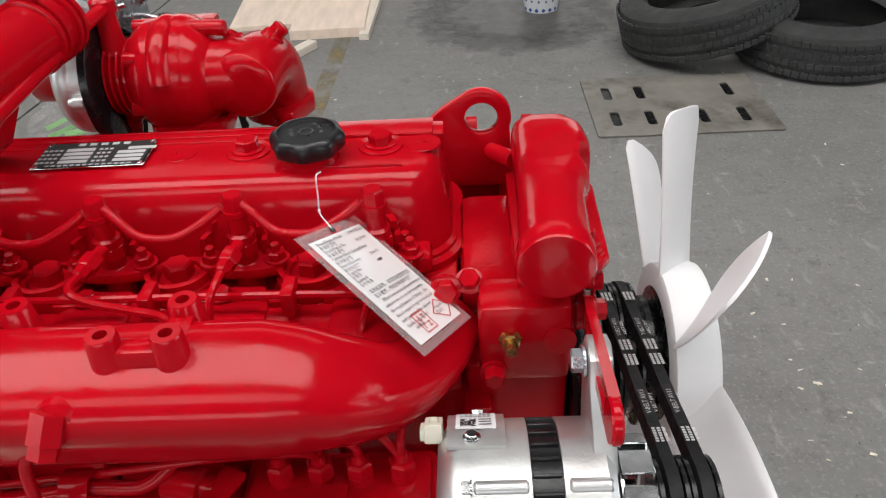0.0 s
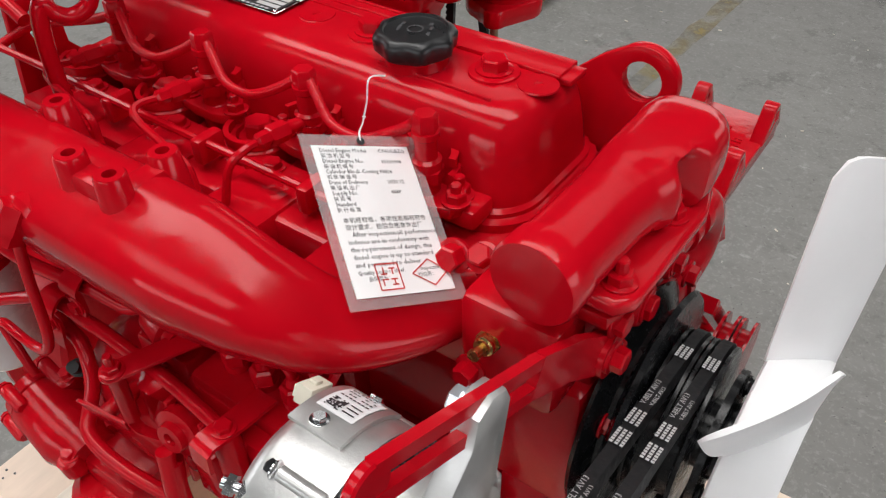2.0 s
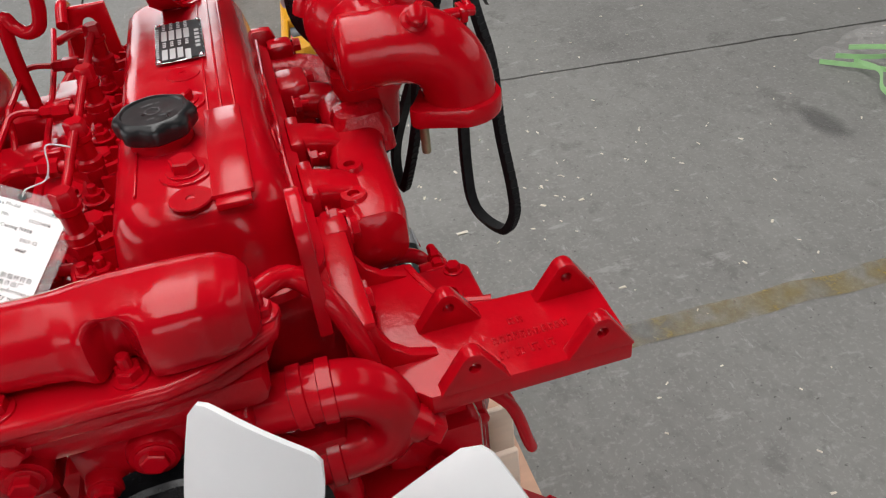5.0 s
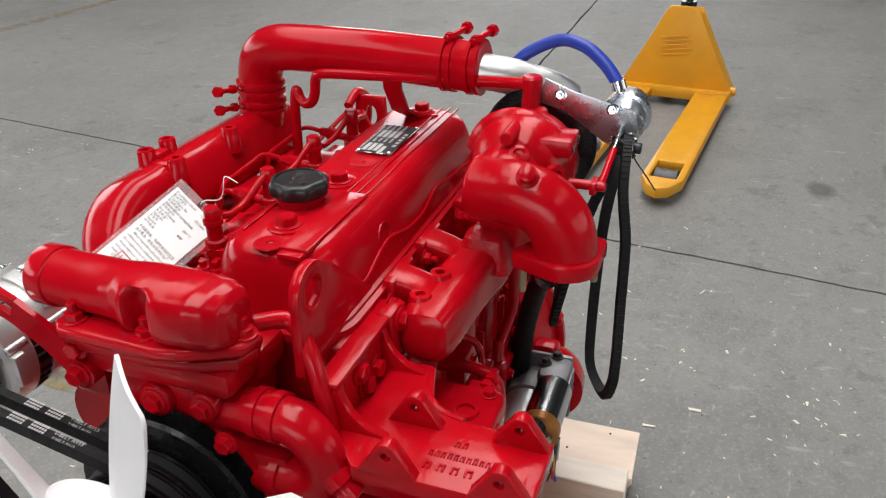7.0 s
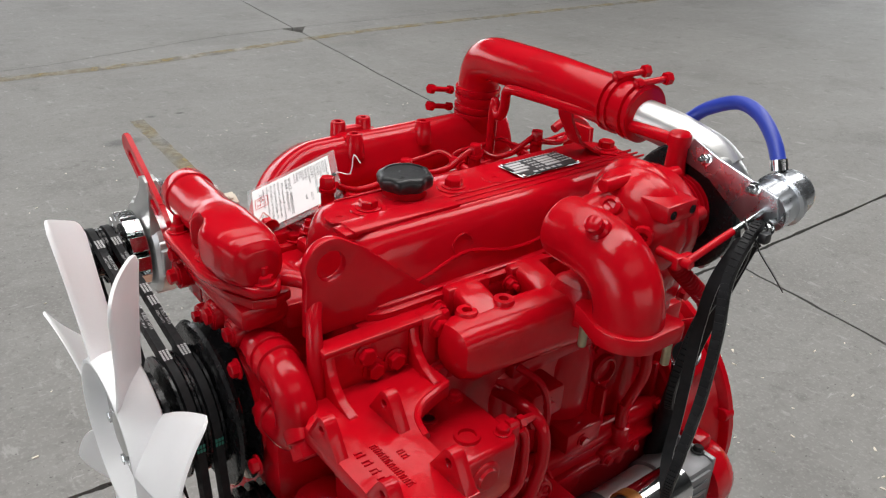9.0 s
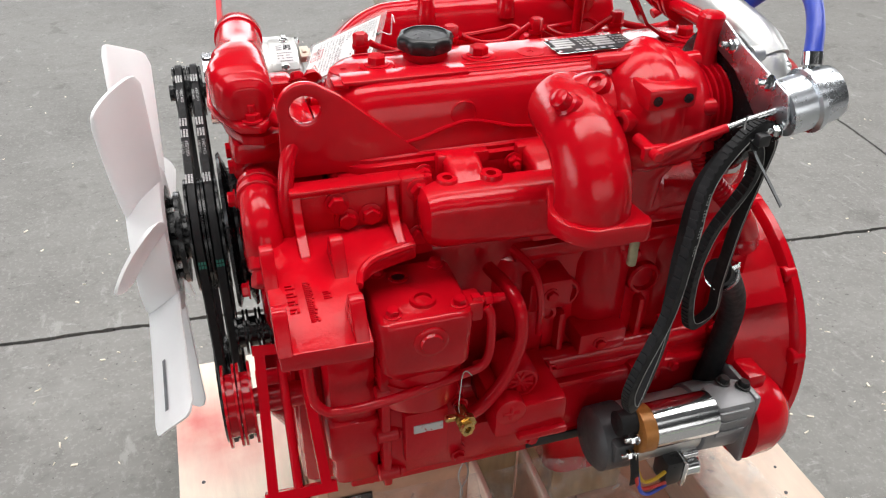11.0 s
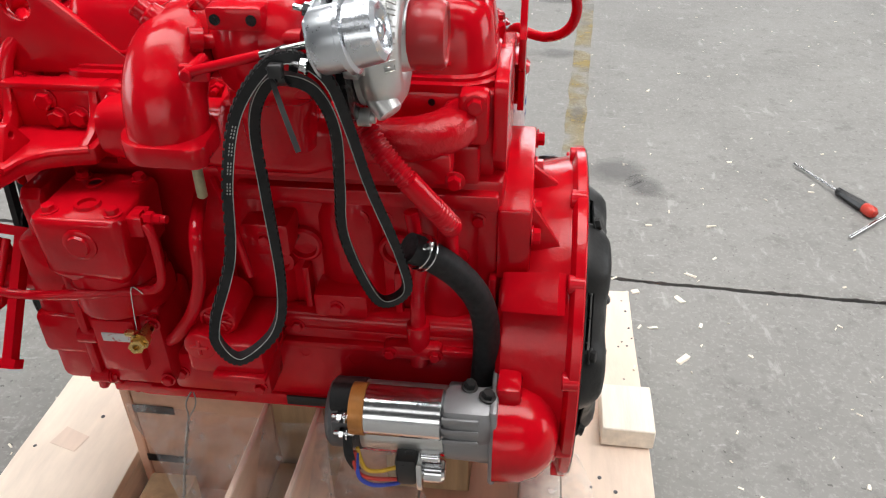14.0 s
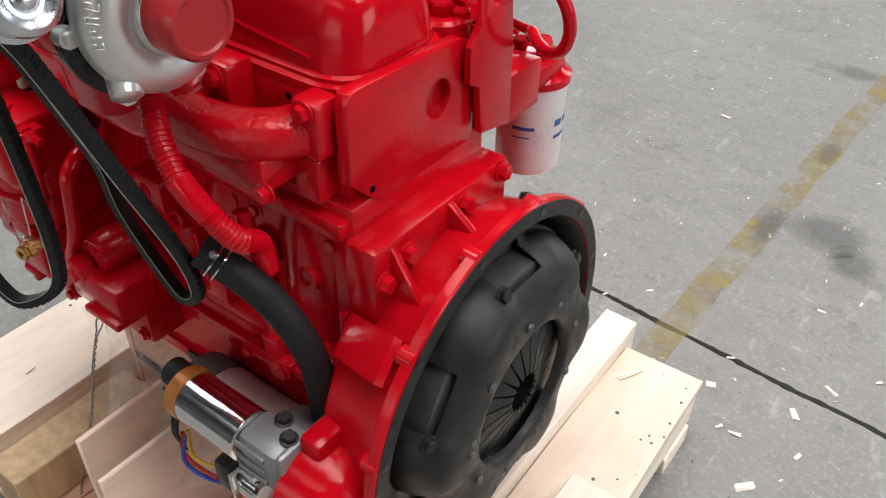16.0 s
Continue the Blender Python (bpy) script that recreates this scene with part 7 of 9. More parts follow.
bm = bmesh.new()
lathe(bm, (-0.176, TY, TZ + 0.008), (-1, 0, 0), [(0, 0.030), (0, 0.0325), (0.002, 0.0335), (0.030, 0.0325), (0.034, 0.0295), (0.0345, 0.026), (0.032, 0.024), (0.032, 0.01)], 36)
part("inlet_cap", bm, RED_PLASTIC, turb, "red plastic protective cap")
bm = bmesh.new()
lathe(bm, (-0.168, TY, TZ + 0.007), (-1, 0, 0), [(0, 0.0325), (0.006, 0.0325)], 36)
part("inlet_band", bm, STEEL, turb)
# boost actuator with bracket, rod and blue hose
bm = bmesh.new()
AC = Vector((-0.116, 0.305, 0.948))
ax = Vector((-0.97, 0.03, 0.24)).normalized()
lathe(bm, AC, ax, [(0, 0.018), (0.001, 0.0265), (0.004, 0.0275), (0.024, 0.0275), (0.026, 0.0315), (0.031, 0.0315), (0.033, 0.0275), (0.050, 0.0270), (0.055, 0.0255), (0.058, 0.021), (0.057, 0.017), (0.053, 0.0135), (0.053, 0.0105), (0.056, 0.008), (0.058, 0.004)], 40)
act = part("boost_actuator", bm, ZINC, turb, "bright zinc-plated boost actuator can")
bm = bmesh.new()
plate(bm, [(0, -0.020), (0.04, -0.016), (0.10, -0.032), (0.128, -0.030), (0.134, 0.0), (0.120, 0.024), (0.04, 0.014), (0, 0.014)], [], (-0.1150, 0.200, 0.990), Vector((0, 1, -0.38)), Vector((0.12, 0.36, 0.95)), 0.003, 0.0006)
part("actuator_bracket", bm, ZINC, act, "folded bright steel bracket")
for p in ((-0.112, 0.225, 0.983), (-0.110, 0.292, 0.970), (-0.110, 0.318, 0.932)):
    bolt(act, p, (1, 0, 0.2), 0.006, 0.006, STEEL, stud=0.008)
bm = bmesh.new()
rod(bm, AC, (-0.062, 0.303, 0.934), 0.0035, 10)
part("actuator_rod_end", bm, STEEL, act)
bm = bmesh.new()
rod(bm, (-0.066, 0.303, 0.935), (0.004, 0.300, 0.916), 0.0045, 10)
box(bm, -0.012, 0.014, 0.288, 0.296, 0.905, 0.920, 0.002)
rod(bm, (0.004, 0.262, 0.914), (0.004, 0.306, 0.914), 0.006, 12)
part("actuator_rod", bm, RED, act, "red painted actuator rod")
bm = bmesh.new()
tube(bm, [(-0.180, 0.146, 0.998), (-0.186, 0.165, 1.016), (-0.186, 0.205, 1.034), (-0.178, 0.240, 1.030), (-0.165, 0.270, 1.012), (-0.152, 0.290, 0.992)], 0.0085, 14)
part("boost_hose", bm, BLUE_HOSE, turb, "blue rubber boost hose")
bm = bmesh.new()
lathe(bm, (-0.1515, 0.291, 0.990), (0.1, 0.35, -0.9), [(-0.006, 0.0098), (0.006, 0.0098)], 16)
rod(bm, (-0.150, 0.293, 0.984), (-0.146, 0.300, 0.968), 0.005, 10)
part("hose_ring", bm, STEEL, turb)
# oil feed pipe across the engine with its strap
bm = bmesh.new()
tube(bm, [(-0.103, 0.188, 0.996), (-0.108, 0.15, 0.994), (-0.108, 0.06, 0.991), (-0.110, -0.05, 0.987), (-0.114, -0.110, 0.983), (-0.118, -0.126, 0.975), (-0.121, -0.131, 0.955), (-0.123, -0.138, 0.938), (-0.128, -0.152, 0.932), (-0.134, -0.164, 0.938), (-0.137, -0.170, 0.948), (-0.139, -0.175, 0.935), (-0.140, -0.178, 0.90), (-0.138, -0.178, 0.84)], 0.0075, 12)
part("oil_feed_pipe", bm, RED, engine)
bm = bmesh.new()
sweep(bm, [Vector((-0.205, 0.018, 0.909)), Vector((-0.19, 0.005, 0.910)), Vector((-0.175, -0.004, 0.914)), Vector((-0.150, -0.012, 0.93)), Vector((-0.130, -0.014, 0.965)), Vector((-0.118, -0.010, 0.995))], [(-0.014, -0.002), (0.014, -0.002), (0.014, 0.002), (-0.014, 0.002)], up=(0.1, 1, 0))
part("pipe_strap", bm, RED, engine)
# oil drain: red corrugated hose, then black hose with a wire clamp
bm = bmesh.new()
corrugated(bm, [(-0.116, 0.198, 0.864), (-0.125, 0.205, 0.832), (-0.148, 0.219, 0.803), (-0.174, 0.226, 0.776)], 0.0122, 0.0050, 14, 0.86)
tube(bm, [(-0.172, 0.2258, 0.778), (-0.184, 0.2235, 0.762), (-0.196, 0.218, 0.744)], 0.0124, 16)
corrugated(bm, [(-0.194, 0.219, 0.747), (-0.203, 0.2135, 0.733), (-0.210, 0.206, 0.718), (-0.213, 0.197, 0.708)], 0.0124, 0.0050, 14, 0.88)
tube(bm, [(-0.2125, 0.199, 0.7095), (-0.209, 0.184, 0.700), (-0.206, 0.174, 0.686), (-0.206, 0.170, 0.655)], 0.0124, 16)
part("oil_drain_hose", bm, RED, engine, "red corrugated oil drain hose")
bm = bmesh.new()
tube(bm, [(-0.168, 0.216, 0.690), (-0.190, 0.204, 0.672), (-0.218, 0.187, 0.638), (-0.241, 0.174, 0.595), (-0.251, 0.163, 0.545), (-0.251, 0.156, 0.49), (-0.247, 0.150, 0.43)], 0.0170, 20)
bh = part("breather_hose", bm, BLACK_RUBBER, engine, "black rubber hose with a wire clamp")
bm = bmesh.new()
cpos, cax = Vector((-0.182, 0.208, 0.679)), Vector((-0.70, -0.40, -0.60))
for o in (-0.004, 0.004):
    lathe(bm, cpos + cax.normalized() * o, cax, [(-0.0012, 0.0195), (-0.0008, 0.0212), (0.0008, 0.0212), (0.0012, 0.0195)], 26)
rod(bm, (-0.196, 0.2175, 0.700), (-0.160, 0.226, 0.674), 0.003, 8)
lathe(bm, (-0.163, 0.2253, 0.6762), (-0.8, 0.2, 0.56), [(-0.004, 0.006), (0.003, 0.006)], 6)
lathe(bm, (-0.190, 0.219, 0.6957), (-0.8, 0.2, 0.56), [(-0.005, 0.0045), (0.005, 0.0045)], 6)
part("wire_clamp", bm, STEEL, bh, "bright wire hose clamp")
# dipstick tube and small fittings low on the block
bm = bmesh.new()
lathe(bm, (-0.162, 0.138, 0.50), (0, 0, 1), [(-0.05, 0.009), (-0.046, 0.013), (0.015, 0.0155), (0.019, 0.0145), (0.020, 0.010), (0.06, 0.0095)], 18)
tube(bm, [(-0.162, 0.138, 0.55), (-0.166, 0.150, 0.59), (-0.170, 0.158, 0.63), (-0.162, 0.158, 0.70)], 0.0085, 12)
part("dipstick_tube", bm, RED, engine)

# ---- rear end: flywheel housing, clutch, starter ----
bm = bmesh.new()
hc = (0, CY, CZ)
lathe(bm, hc, (-1, 0, 0), [(0.262, 0.10), (0.264, 0.205), (0.270, 0.211), (0.300, 0.216), (0.350, 0.227), (0.354, 0.239), (0.356, 0.2415), (0.367, 0.2415), (0.369, 0.239), (0.369, 0.2180), (0.362, 0.2150), (0.350, 0.2100), (0.285, 0.200), (0.283, 0.05)], 72, caps=False)
# shoulder towards the block and the flat top deck
box(bm, -0.300, -0.258, -0.125, 0.115, 0.58, 0.682, 0.006)
rings(bm, [[(-x, CY + r * math.cos(radians(a)), CZ + r * math.sin(radians(a))) for x, r in ((0.268, 0.200), (0.268, 0.2215), (0.274, 0.2265), (0.336, 0.2395), (0.345, 0.236), (0.345, 0.200))] for a in (35.5, 36.2, 39, 42, 45, 47.3, 48)])
box(bm, -0.290, -0.262, -0.19, 0.115, 0.30, 0.568, 0.012)
for y, z in ((0.085, 0.0), (-0.012, 0.0)):
    zc = CZ + math.sqrt(0.220 ** 2 - (y - CY) ** 2) - 0.010
    plate(bm, [(0, zc - 0.02), (0, 0.678), (0.004, 0.678), (0.046, zc + 0.006), (0.050, zc)], [], (-0.294, y - 0.004, 0), (-1, 0, 0), (0, 0, 1), 0.009, 0.001)
fwh = part("flywheel_housing", bm, RED_CAST, engine, "red bell-shaped flywheel housing with bolted rim", angle=30)
bm = bmesh.new()
lathe(bm, hc, (-1, 0, 0), [(0.3695, 0.2185), (0.3702, 0.2185), (0.3702, 0.2385), (0.3695, 0.2385)], 72, caps=False)
# dark shell laid over the bell's inner wall
bm2 = bmesh.new()
lathe(bm2, hc, (-1, 0, 0), [(0.300, 0.1990), (0.350, 0.2088), (0.3615, 0.2138), (0.3685, 0.2170)], 72, caps=False)
part("bore_lining", bm2, PHOSPHATE, fwh, "dark inside of the bell")
face = part("machined_face", bm, PHOSPHATE, fwh, "bare dark machined rim face")
for i in range(12):
    a = radians(15 + 30 * i)
    y, z = CY + 0.2290 * math.cos(a), CZ + 0.2290 * math.sin(a)
    # flat black disc painting the dark of a bolt hole
    bm = bmesh.new()
    lathe(bm, (-0.3704, y, z), (-1, 0, 0), [(0, 0.0055), (0.0006, 0.0055)], 14)
    part("bolt_hole", bm, BLACK_PAINT_AND_SHADE, face)
    bm = bmesh.new()
    rod(bm, (-0.347, CY + 0.2315 * math.cos(a), CZ + 0.2315 * math.sin(a)), (-0.3680, CY + 0.2315 * math.cos(a), CZ + 0.2315 * math.sin(a)), 0.0120, 16)
    part("rim_boss", bm, RED, fwh)
for y, z in ((0.065, 0.655), (-0.034, 0.664), (0.102, 0.640), (-0.110, 0.668)):
    bolt(fwh, (-0.300, y, z), (-1, 0, 0), 0.010, 0.009)
bm = bmesh.new()
lathe(bm, (-0.268, 0.198, 0.402), (-1, 0, 0), [(0, 0.066), (0.035, 0.064), (0.055, 0.056), (0.070, 0.042), (0.079, 0.022), (0.081, 0.005)], 32)
box(bm, -0.30, -0.268, 0.17, 0.215, 0.455, 0.487, 0.008)
box(bm, -0.300, -0.262, 0.09, 0.23, 0.345, 0.455, 0.014)
part("starter_nose_cover", bm, RED_CAST, fwh)
bm = bmesh.new()
out = Vector((0, -0.151 - CY, 0.616 - CZ)).normalized()
lathe(bm, Vector((-0.320, CY, CZ)) + out * 0.216, out, [(0, 0.016), (0.008, 0.016), (0.010, 0.012), (0.012, 0.008)], 6)
part("inspection_plug", bm, BLACK_PLASTIC, fwh, "black rubber plug")

bm = bmesh.new()
lathe(bm, hc, (-1, 0, 0), [(0.318, 0.05), (0.318, 0.194), (0.320, 0.196), (0.338, 0.196), (0.340, 0.190), (0.340, 0.05)], 64)
part("flywheel", bm, DARK_STEEL, engine, "dark steel flywheel")


def clutch():
    bm = bmesh.new()
    n, loops = 144, []
    # pressed cover: flange, side wall with six windows, rounded shoulder, flat face, rolled inner rim
    prof = [(0.3410, 0.196), (0.3445, 0.196), (0.3460, 0.187), (0.3500, 0.184), (0.3600, 0.181), (0.3700, 0.177), (0.3780, 0.172), (0.3850, 0.166), (0.3905, 0.158), (0.3940, 0.149), (0.3955, 0.139), (0.3962, 0.125), (0.3965, 0.102), (0.3958, 0.096), (0.3930, 0.0925), (0.3860, 0.0915)]
    prof = [(0.341 + (x - 0.341) * 1.19, r + (0.0045 if r < 0.13 else 0.0)) for x, r in prof]
    for k, (x, r) in enumerate(prof):
        lob = 0.0 if k < 3 or k > 11 else (0.010 if k < 8 else 0.013)
        loops.append([bm.verts.new((-x - (0.0018 * math.cos(6 * (a - radians(63))) if 8 < k < 12 else 0.0), CY + (r + lob * math.tanh(1.8 * math.cos(6 * (a - radians(63))))) * math.cos(a), CZ + (r + lob * math.tanh(1.8 * math.cos(6 * (a - radians(63))))) * math.sin(a))) for a in (2 * math.pi * i / n for i in range(n))])
    for k, (p, q) in enumerate(zip(loops, loops[1:])):
        for i in range(n):
            away = abs((360 * (i + 0.5) / n - 33 + 30) % 60 - 30)
            if not (2 <= k <= 5 and away < 13):
                bm.faces.new((p[i], p[(i + 1) % n], q[(i + 1) % n], q[i]))
    bmesh.ops.recalc_face_normals(bm, faces=bm.faces)
    bmesh.ops.solidify(bm, geom=list(bm.faces), thickness=0.0035)
    ob = part("clutch_cover", bm, PHOSPHATE, engine, "black phosphated pressed-steel clutch cover", angle=45)
    for i in range(18):
        a = radians(20 * i)
        bm = bmesh.new()
        w0, w1 = radians(9.3), radians(7.0)
        pts = [(0.386, 0.0985, w0), (0.3935, 0.062, radians(8.9)), (0.4020, 0.034, w1), (0.4030, 0.026, radians(5.0))]
        rings(bm, [[(-x, CY + r * math.cos(a - w), CZ + r * math.sin(a - w)), (-x, CY + r * math.cos(a + w), CZ + r * math.sin(a + w)), (-x + 0.003, CY + r * math.cos(a + w), CZ + r * math.sin(a + w)), (-x + 0.003, CY + r * math.cos(a - w), CZ + r * math.sin(a - w))] for x, r, w in pts])
        part("spring_finger", bm, PHOSPHATE, ob)
    for i in range(9):
        a = radians(40 * i + 5)
        for d in ((0.0,) if i % 3 else (-0.075, 0.075)):
            bm = bmesh.new()
            lathe(bm, (-0.4062, CY + 0.117 * math.cos(a + d), CZ + 0.117 * math.sin(a + d)), (-1, 0, 0), [(0, 0.0062), (0.002, 0.006), (0.004, 0.0035)], 14)
            part("rivet", bm, DARK_STEEL, ob)
    for i in range(6):
        a = radians(60 * i + 78)
        bolt(ob, (-0.3830, CY + 0.175 * math.cos(a), CZ + 0.175 * math.sin(a)), (-1, 0.35 * math.cos(a), 0.35 * math.sin(a)), 0.008, 0.007, PHOSPHATE)
    bm = bmesh.new()
    lathe(bm, hc, (-1, 0, 0), [(0.342, 0.168), (0.374, 0.168), (0.377, 0.163), (0.377, 0.096), (0.366, 0.094), (0.366, 0.02)], 48)
    part("pressure_plate", bm, DARK_STEEL, ob)


clutch()

SY, SZ = 0.182, 0.396


def starter():
    bm = bmesh.new()
    lathe(bm, (0, SY, SZ), (-1, 0, 0), [(0.092, 0.040), (0.092, 0.045), (0.205, 0.045), (0.205, 0.040)], 36)
    ob = part("starter_motor", bm, ALU, engine, "starter motor with bright solenoid and black end cap")
    bm = bmesh.new()
    lathe(bm, (0, SY, SZ), (-1, 0, 0), [(0.046, 0.020), (0.048, 0.040), (0.054, 0.0465), (0.094, 0.0475), (0.096, 0.044)], 36)
    box(bm, -0.092, -0.06, SY + 0.028, SY + 0.052, SZ - 0.002, SZ + 0.032, 0.005)
    cap = part("end_cap", bm, DARK_STEEL, ob, "dark cast end cap")
    bm = bmesh.new()
    lathe(bm, (0, SY, SZ), (-1, 0, 0), [(0.203, 0.045), (0.206, 0.050), (0.266, 0.052), (0.272, 0.050)], 36)
    box(bm, -0.268, -0.202, SY + 0.010, SY + 0.066, SZ + 0.020, SZ + 0.080, 0.014)
    box(bm, -0.272, -0.262, SY - 0.03, SY + 0.062, SZ - 0.050, SZ + 0.080, 0.008)
    for k in range(3):
        box(bm, -0.250, -0.205, SY + 0.064, SY + 0.068, SZ + 0.026 + k * 0.018, SZ + 0.034 + k * 0.018, 0.001)
    dh = part("drive_housing", bm, DARK_STEEL, ob, "grey cast drive housing")
    dh.data.materials[0] = material("grey_cast", (0.26, 0.26, 0.27), 0.5, metal=0.5, spread=0.12, bump=0.15)
    bm = bmesh.new()
    sy, sz = 0.224, 0.447
    lathe(bm, (0, sy, sz), (-1, 0, 0), [(0.108, 0.028), (0.109, 0.0315), (0.203, 0.0315), (0.205, 0.028)], 40)
    part("solenoid", bm, STEEL, ob, "mirror-bright solenoid can")
    bm = bmesh.new()
    lathe(bm, (0, sy, sz), (-1, 0, 0), [(0.088, 0.026), (0.090, 0.033), (0.108, 0.033), (0.109, 0.030)], 24)
    part("terminal_block", bm, COPPER, ob, "orange-brown terminal block")
    bm = bmesh.new()
    lathe(bm, (0, sy - 0.005, sz + 0.012), (-1, 0, 0), [(0.062, 0.012), (0.064, 0.018), (0.090, 0.018)], 24)
    part("terminal_cover", bm, BLACK_RUBBER, ob)
    for dz in (0.012, -0.018):
        bm = bmesh.new()
        rod(bm, (-0.066, sy + 0.016, sz + dz - 0.012), (-0.092, sy + 0.016, sz + dz - 0.012), 0.0035, 10)
        lathe(bm, (-0.074, sy + 0.016, sz + dz - 0.012), (-1, 0, 0), [(0, 0.007), (0.005, 0.007)], 6)
        lathe(bm, (-0.083, sy + 0.016, sz + dz - 0.012), (-1, 0, 0), [(0, 0.009), (0.002, 0.009)], 14)
        part("terminal", bm, STEEL, ob)
    bm = bmesh.new()
    sweep(bm, curve_points([(-0.084, sy + 0.018, sz - 0.03), (-0.086, sy + 0.026, sz - 0.06), (-0.092, sy + 0.02, sz - 0.09)], 5), [(-0.006, -0.001), (0.006, -0.001), (0.006, 0.001), (-0.006, 0.001)], up=(1, 0, 0))
    part("cable_strap", bm, BLACK_RUBBER, ob)
    for p in ((-0.258, SY + 0.035, SZ + 0.080), (-0.235, SY + 0.02, SZ + 0.080)):
        bolt(ob, p, (-0.2, 0, 1), 0.008, 0.008, PHOSPHATE)
    bm = bmesh.new()
    rod(bm, (-0.176, 0.226, 0.345), (-0.206, 0.226, 0.345), 0.016, 22, 0.004)
    box(bm, -0.178, -0.170, 0.204, 0.246, 0.326, 0.374, 0.002)
    rod(bm, (-0.174, 0.226, 0.372), (-0.200, 0.226, 0.372), 0.008, 14)
    part("relay", bm, STEEL, ob, "small bright relay can")
    bm = bmesh.new()
    box(bm, -0.172, -0.142, 0.208, 0.246, 0.332, 0.380, 0.008)
    part("relay_socket", bm, BLACK_PLASTIC, ob)
    bm = bmesh.new()
    tube(bm, [(-0.092, 0.244, 0.39), (-0.092, 0.250, 0.37), (-0.100, 0.250, 0.352), (-0.118, 0.248, 0.345), (-0.145, 0.244, 0.343)], 0.0028, 8)
    part("wire", bm, material("red_wire", (0.5, 0.03, 0.02), 0.4), ob)
    bm = bmesh.new()
    tube(bm, [(-0.094, 0.242, 0.385), (-0.097, 0.254, 0.355), (-0.112, 0.252, 0.338), (-0.132, 0.246, 0.333), (-0.148, 0.242, 0.335)], 0.0028, 8)
    part("wire", bm, material("blue_wire", (0.03, 0.06, 0.42), 0.4), ob)
    bm = bmesh.new()
    tube(bm, [(-0.094, 0.238, 0.39), (-0.104, 0.246, 0.362), (-0.122, 0.246, 0.358), (-0.145, 0.24, 0.362)], 0.0028, 8)
    part("wire", bm, material("yellow_wire", (0.7, 0.42, 0.03), 0.4), ob)
    return ob


starter()

# ---- things on and round the engine ----
# inspection tag: laminated card on a white thread
TL, TR, BL = Vector((0.149, -0.170, 0.922)), Vector((0.184, -0.087, 0.888)), Vector((0.2463, -0.240, 0.8595))
tag_u = (TR - TL).normalized()
tag_down = (BL - TL) - tag_u * (BL - TL).dot(tag_u)
tag_h = tag_down.length
tag_w = (TR - TL).length
tag_m = plane_at(TL, tag_u, -tag_down)   # x along the top edge, y upwards from the top edge
tag = thing("inspection_tag", TL, "white printed inspection card laminated in clear film on a thread", "tag")
bm = bmesh.new()
t = bmesh.new()
box(t, 0, tag_w, -tag_h, 0, -0.0006, 0.0006, 0.0004, 1)
add(bm, t, tag_m)
part("film", bm, FILM, tag, "clear laminating film")
W0 = tag_w - 0.016
bm = bmesh.new()
t = bmesh.new()
box(t, 0.007, 0.007 + W0, -tag_h + 0.008, -0.010, 0.0008, 0.0013, 0)
add(bm, t, tag_m)
part("card", bm, PAPER, tag)
bm = bmesh.new()
lay = tag_m @ Matrix.Translation((0.0, 0, 0.0017))
k = W0 / 0.085
rows = ["Diesel Engine Model", "柴油机型号", "Diesel Engine No.", "柴油机编号", "Cylinder Block Casting No.", "机体铸造号", "Date of Delivery", "柴油机出厂", "Supply No.", "供货号", "Standard", "执行标准"]
y = -0.0165 * k
for i, body in enumerate(rows):
    letters(bm, body, (0.0049 if i % 2 == 0 else 0.0042) * k, lay @ Matrix.Translation((0.012, y, 0)), spacing=1.0 if i % 2 == 0 else 1.5)
    y -= 0.0046 * k
for body, yy in (("CY4102BZQ", -0.0165), ("15120408", -0.0262), ("018", -0.0352), ("2020.12", -0.0440), ("448P", -0.0530)):
    letters(bm, body, 0.0047 * k, lay @ Matrix.Translation((0.007 + W0 * 0.66, yy * k, 0)))
y -= 0.0042 * k
for body in ("本机经检验，各项性能指标符合", "设计要求，检验合格准许出厂"):
    letters(bm, body, 0.0049 * k, lay @ Matrix.Translation((0.014, y, 0)), spacing=1.12)
    y -= 0.0058 * k
for body in ("   After inspection,all performance", "indexes are in conformity with", "the requirement of design, this", "diesel engine is up to standard", "and permitted to deliver."):
    letters(bm, body, 0.0054 * k, lay @ Matrix.Translation((0.013, y, 0)), spacing=1.04)
    y -= 0.0060 * k
letters(bm, "Quality control chief:", 0.0046 * k, lay @ Matrix.Translation((0.013, y, 0)))
letters(bm, "Inspector:", 0.0046 * k, lay @ Matrix.Translation((0.007 + W0 * 0.70, y, 0)))
y -= 0.005 * k
letters(bm, "品保部长：", 0.0040 * k, lay @ Matrix.Translation((0.020, y, 0)))
letters(bm, "检验员：", 0.0040 * k, lay @ Matrix.Translation((0.007 + W0 * 0.66, y, 0)))
part("print", bm, INK, tag)
bm = bmesh.new()


def outline_bars(bm, m, pts, w):
    for (a, b), (c, d) in zip(pts, pts[1:] + pts[:1]):
        dx, dy = c - a, d - b
        l = math.hypot(dx, dy)
        nx, ny = -dy / l * w / 2, dx / l * w / 2
        bm.faces.new([bm.verts.new(m @ Vector((p, q, 0))) for p, q in ((a + nx, b + ny), (a - nx, b - ny), (c - nx, d - ny), (c + nx, d + ny))])


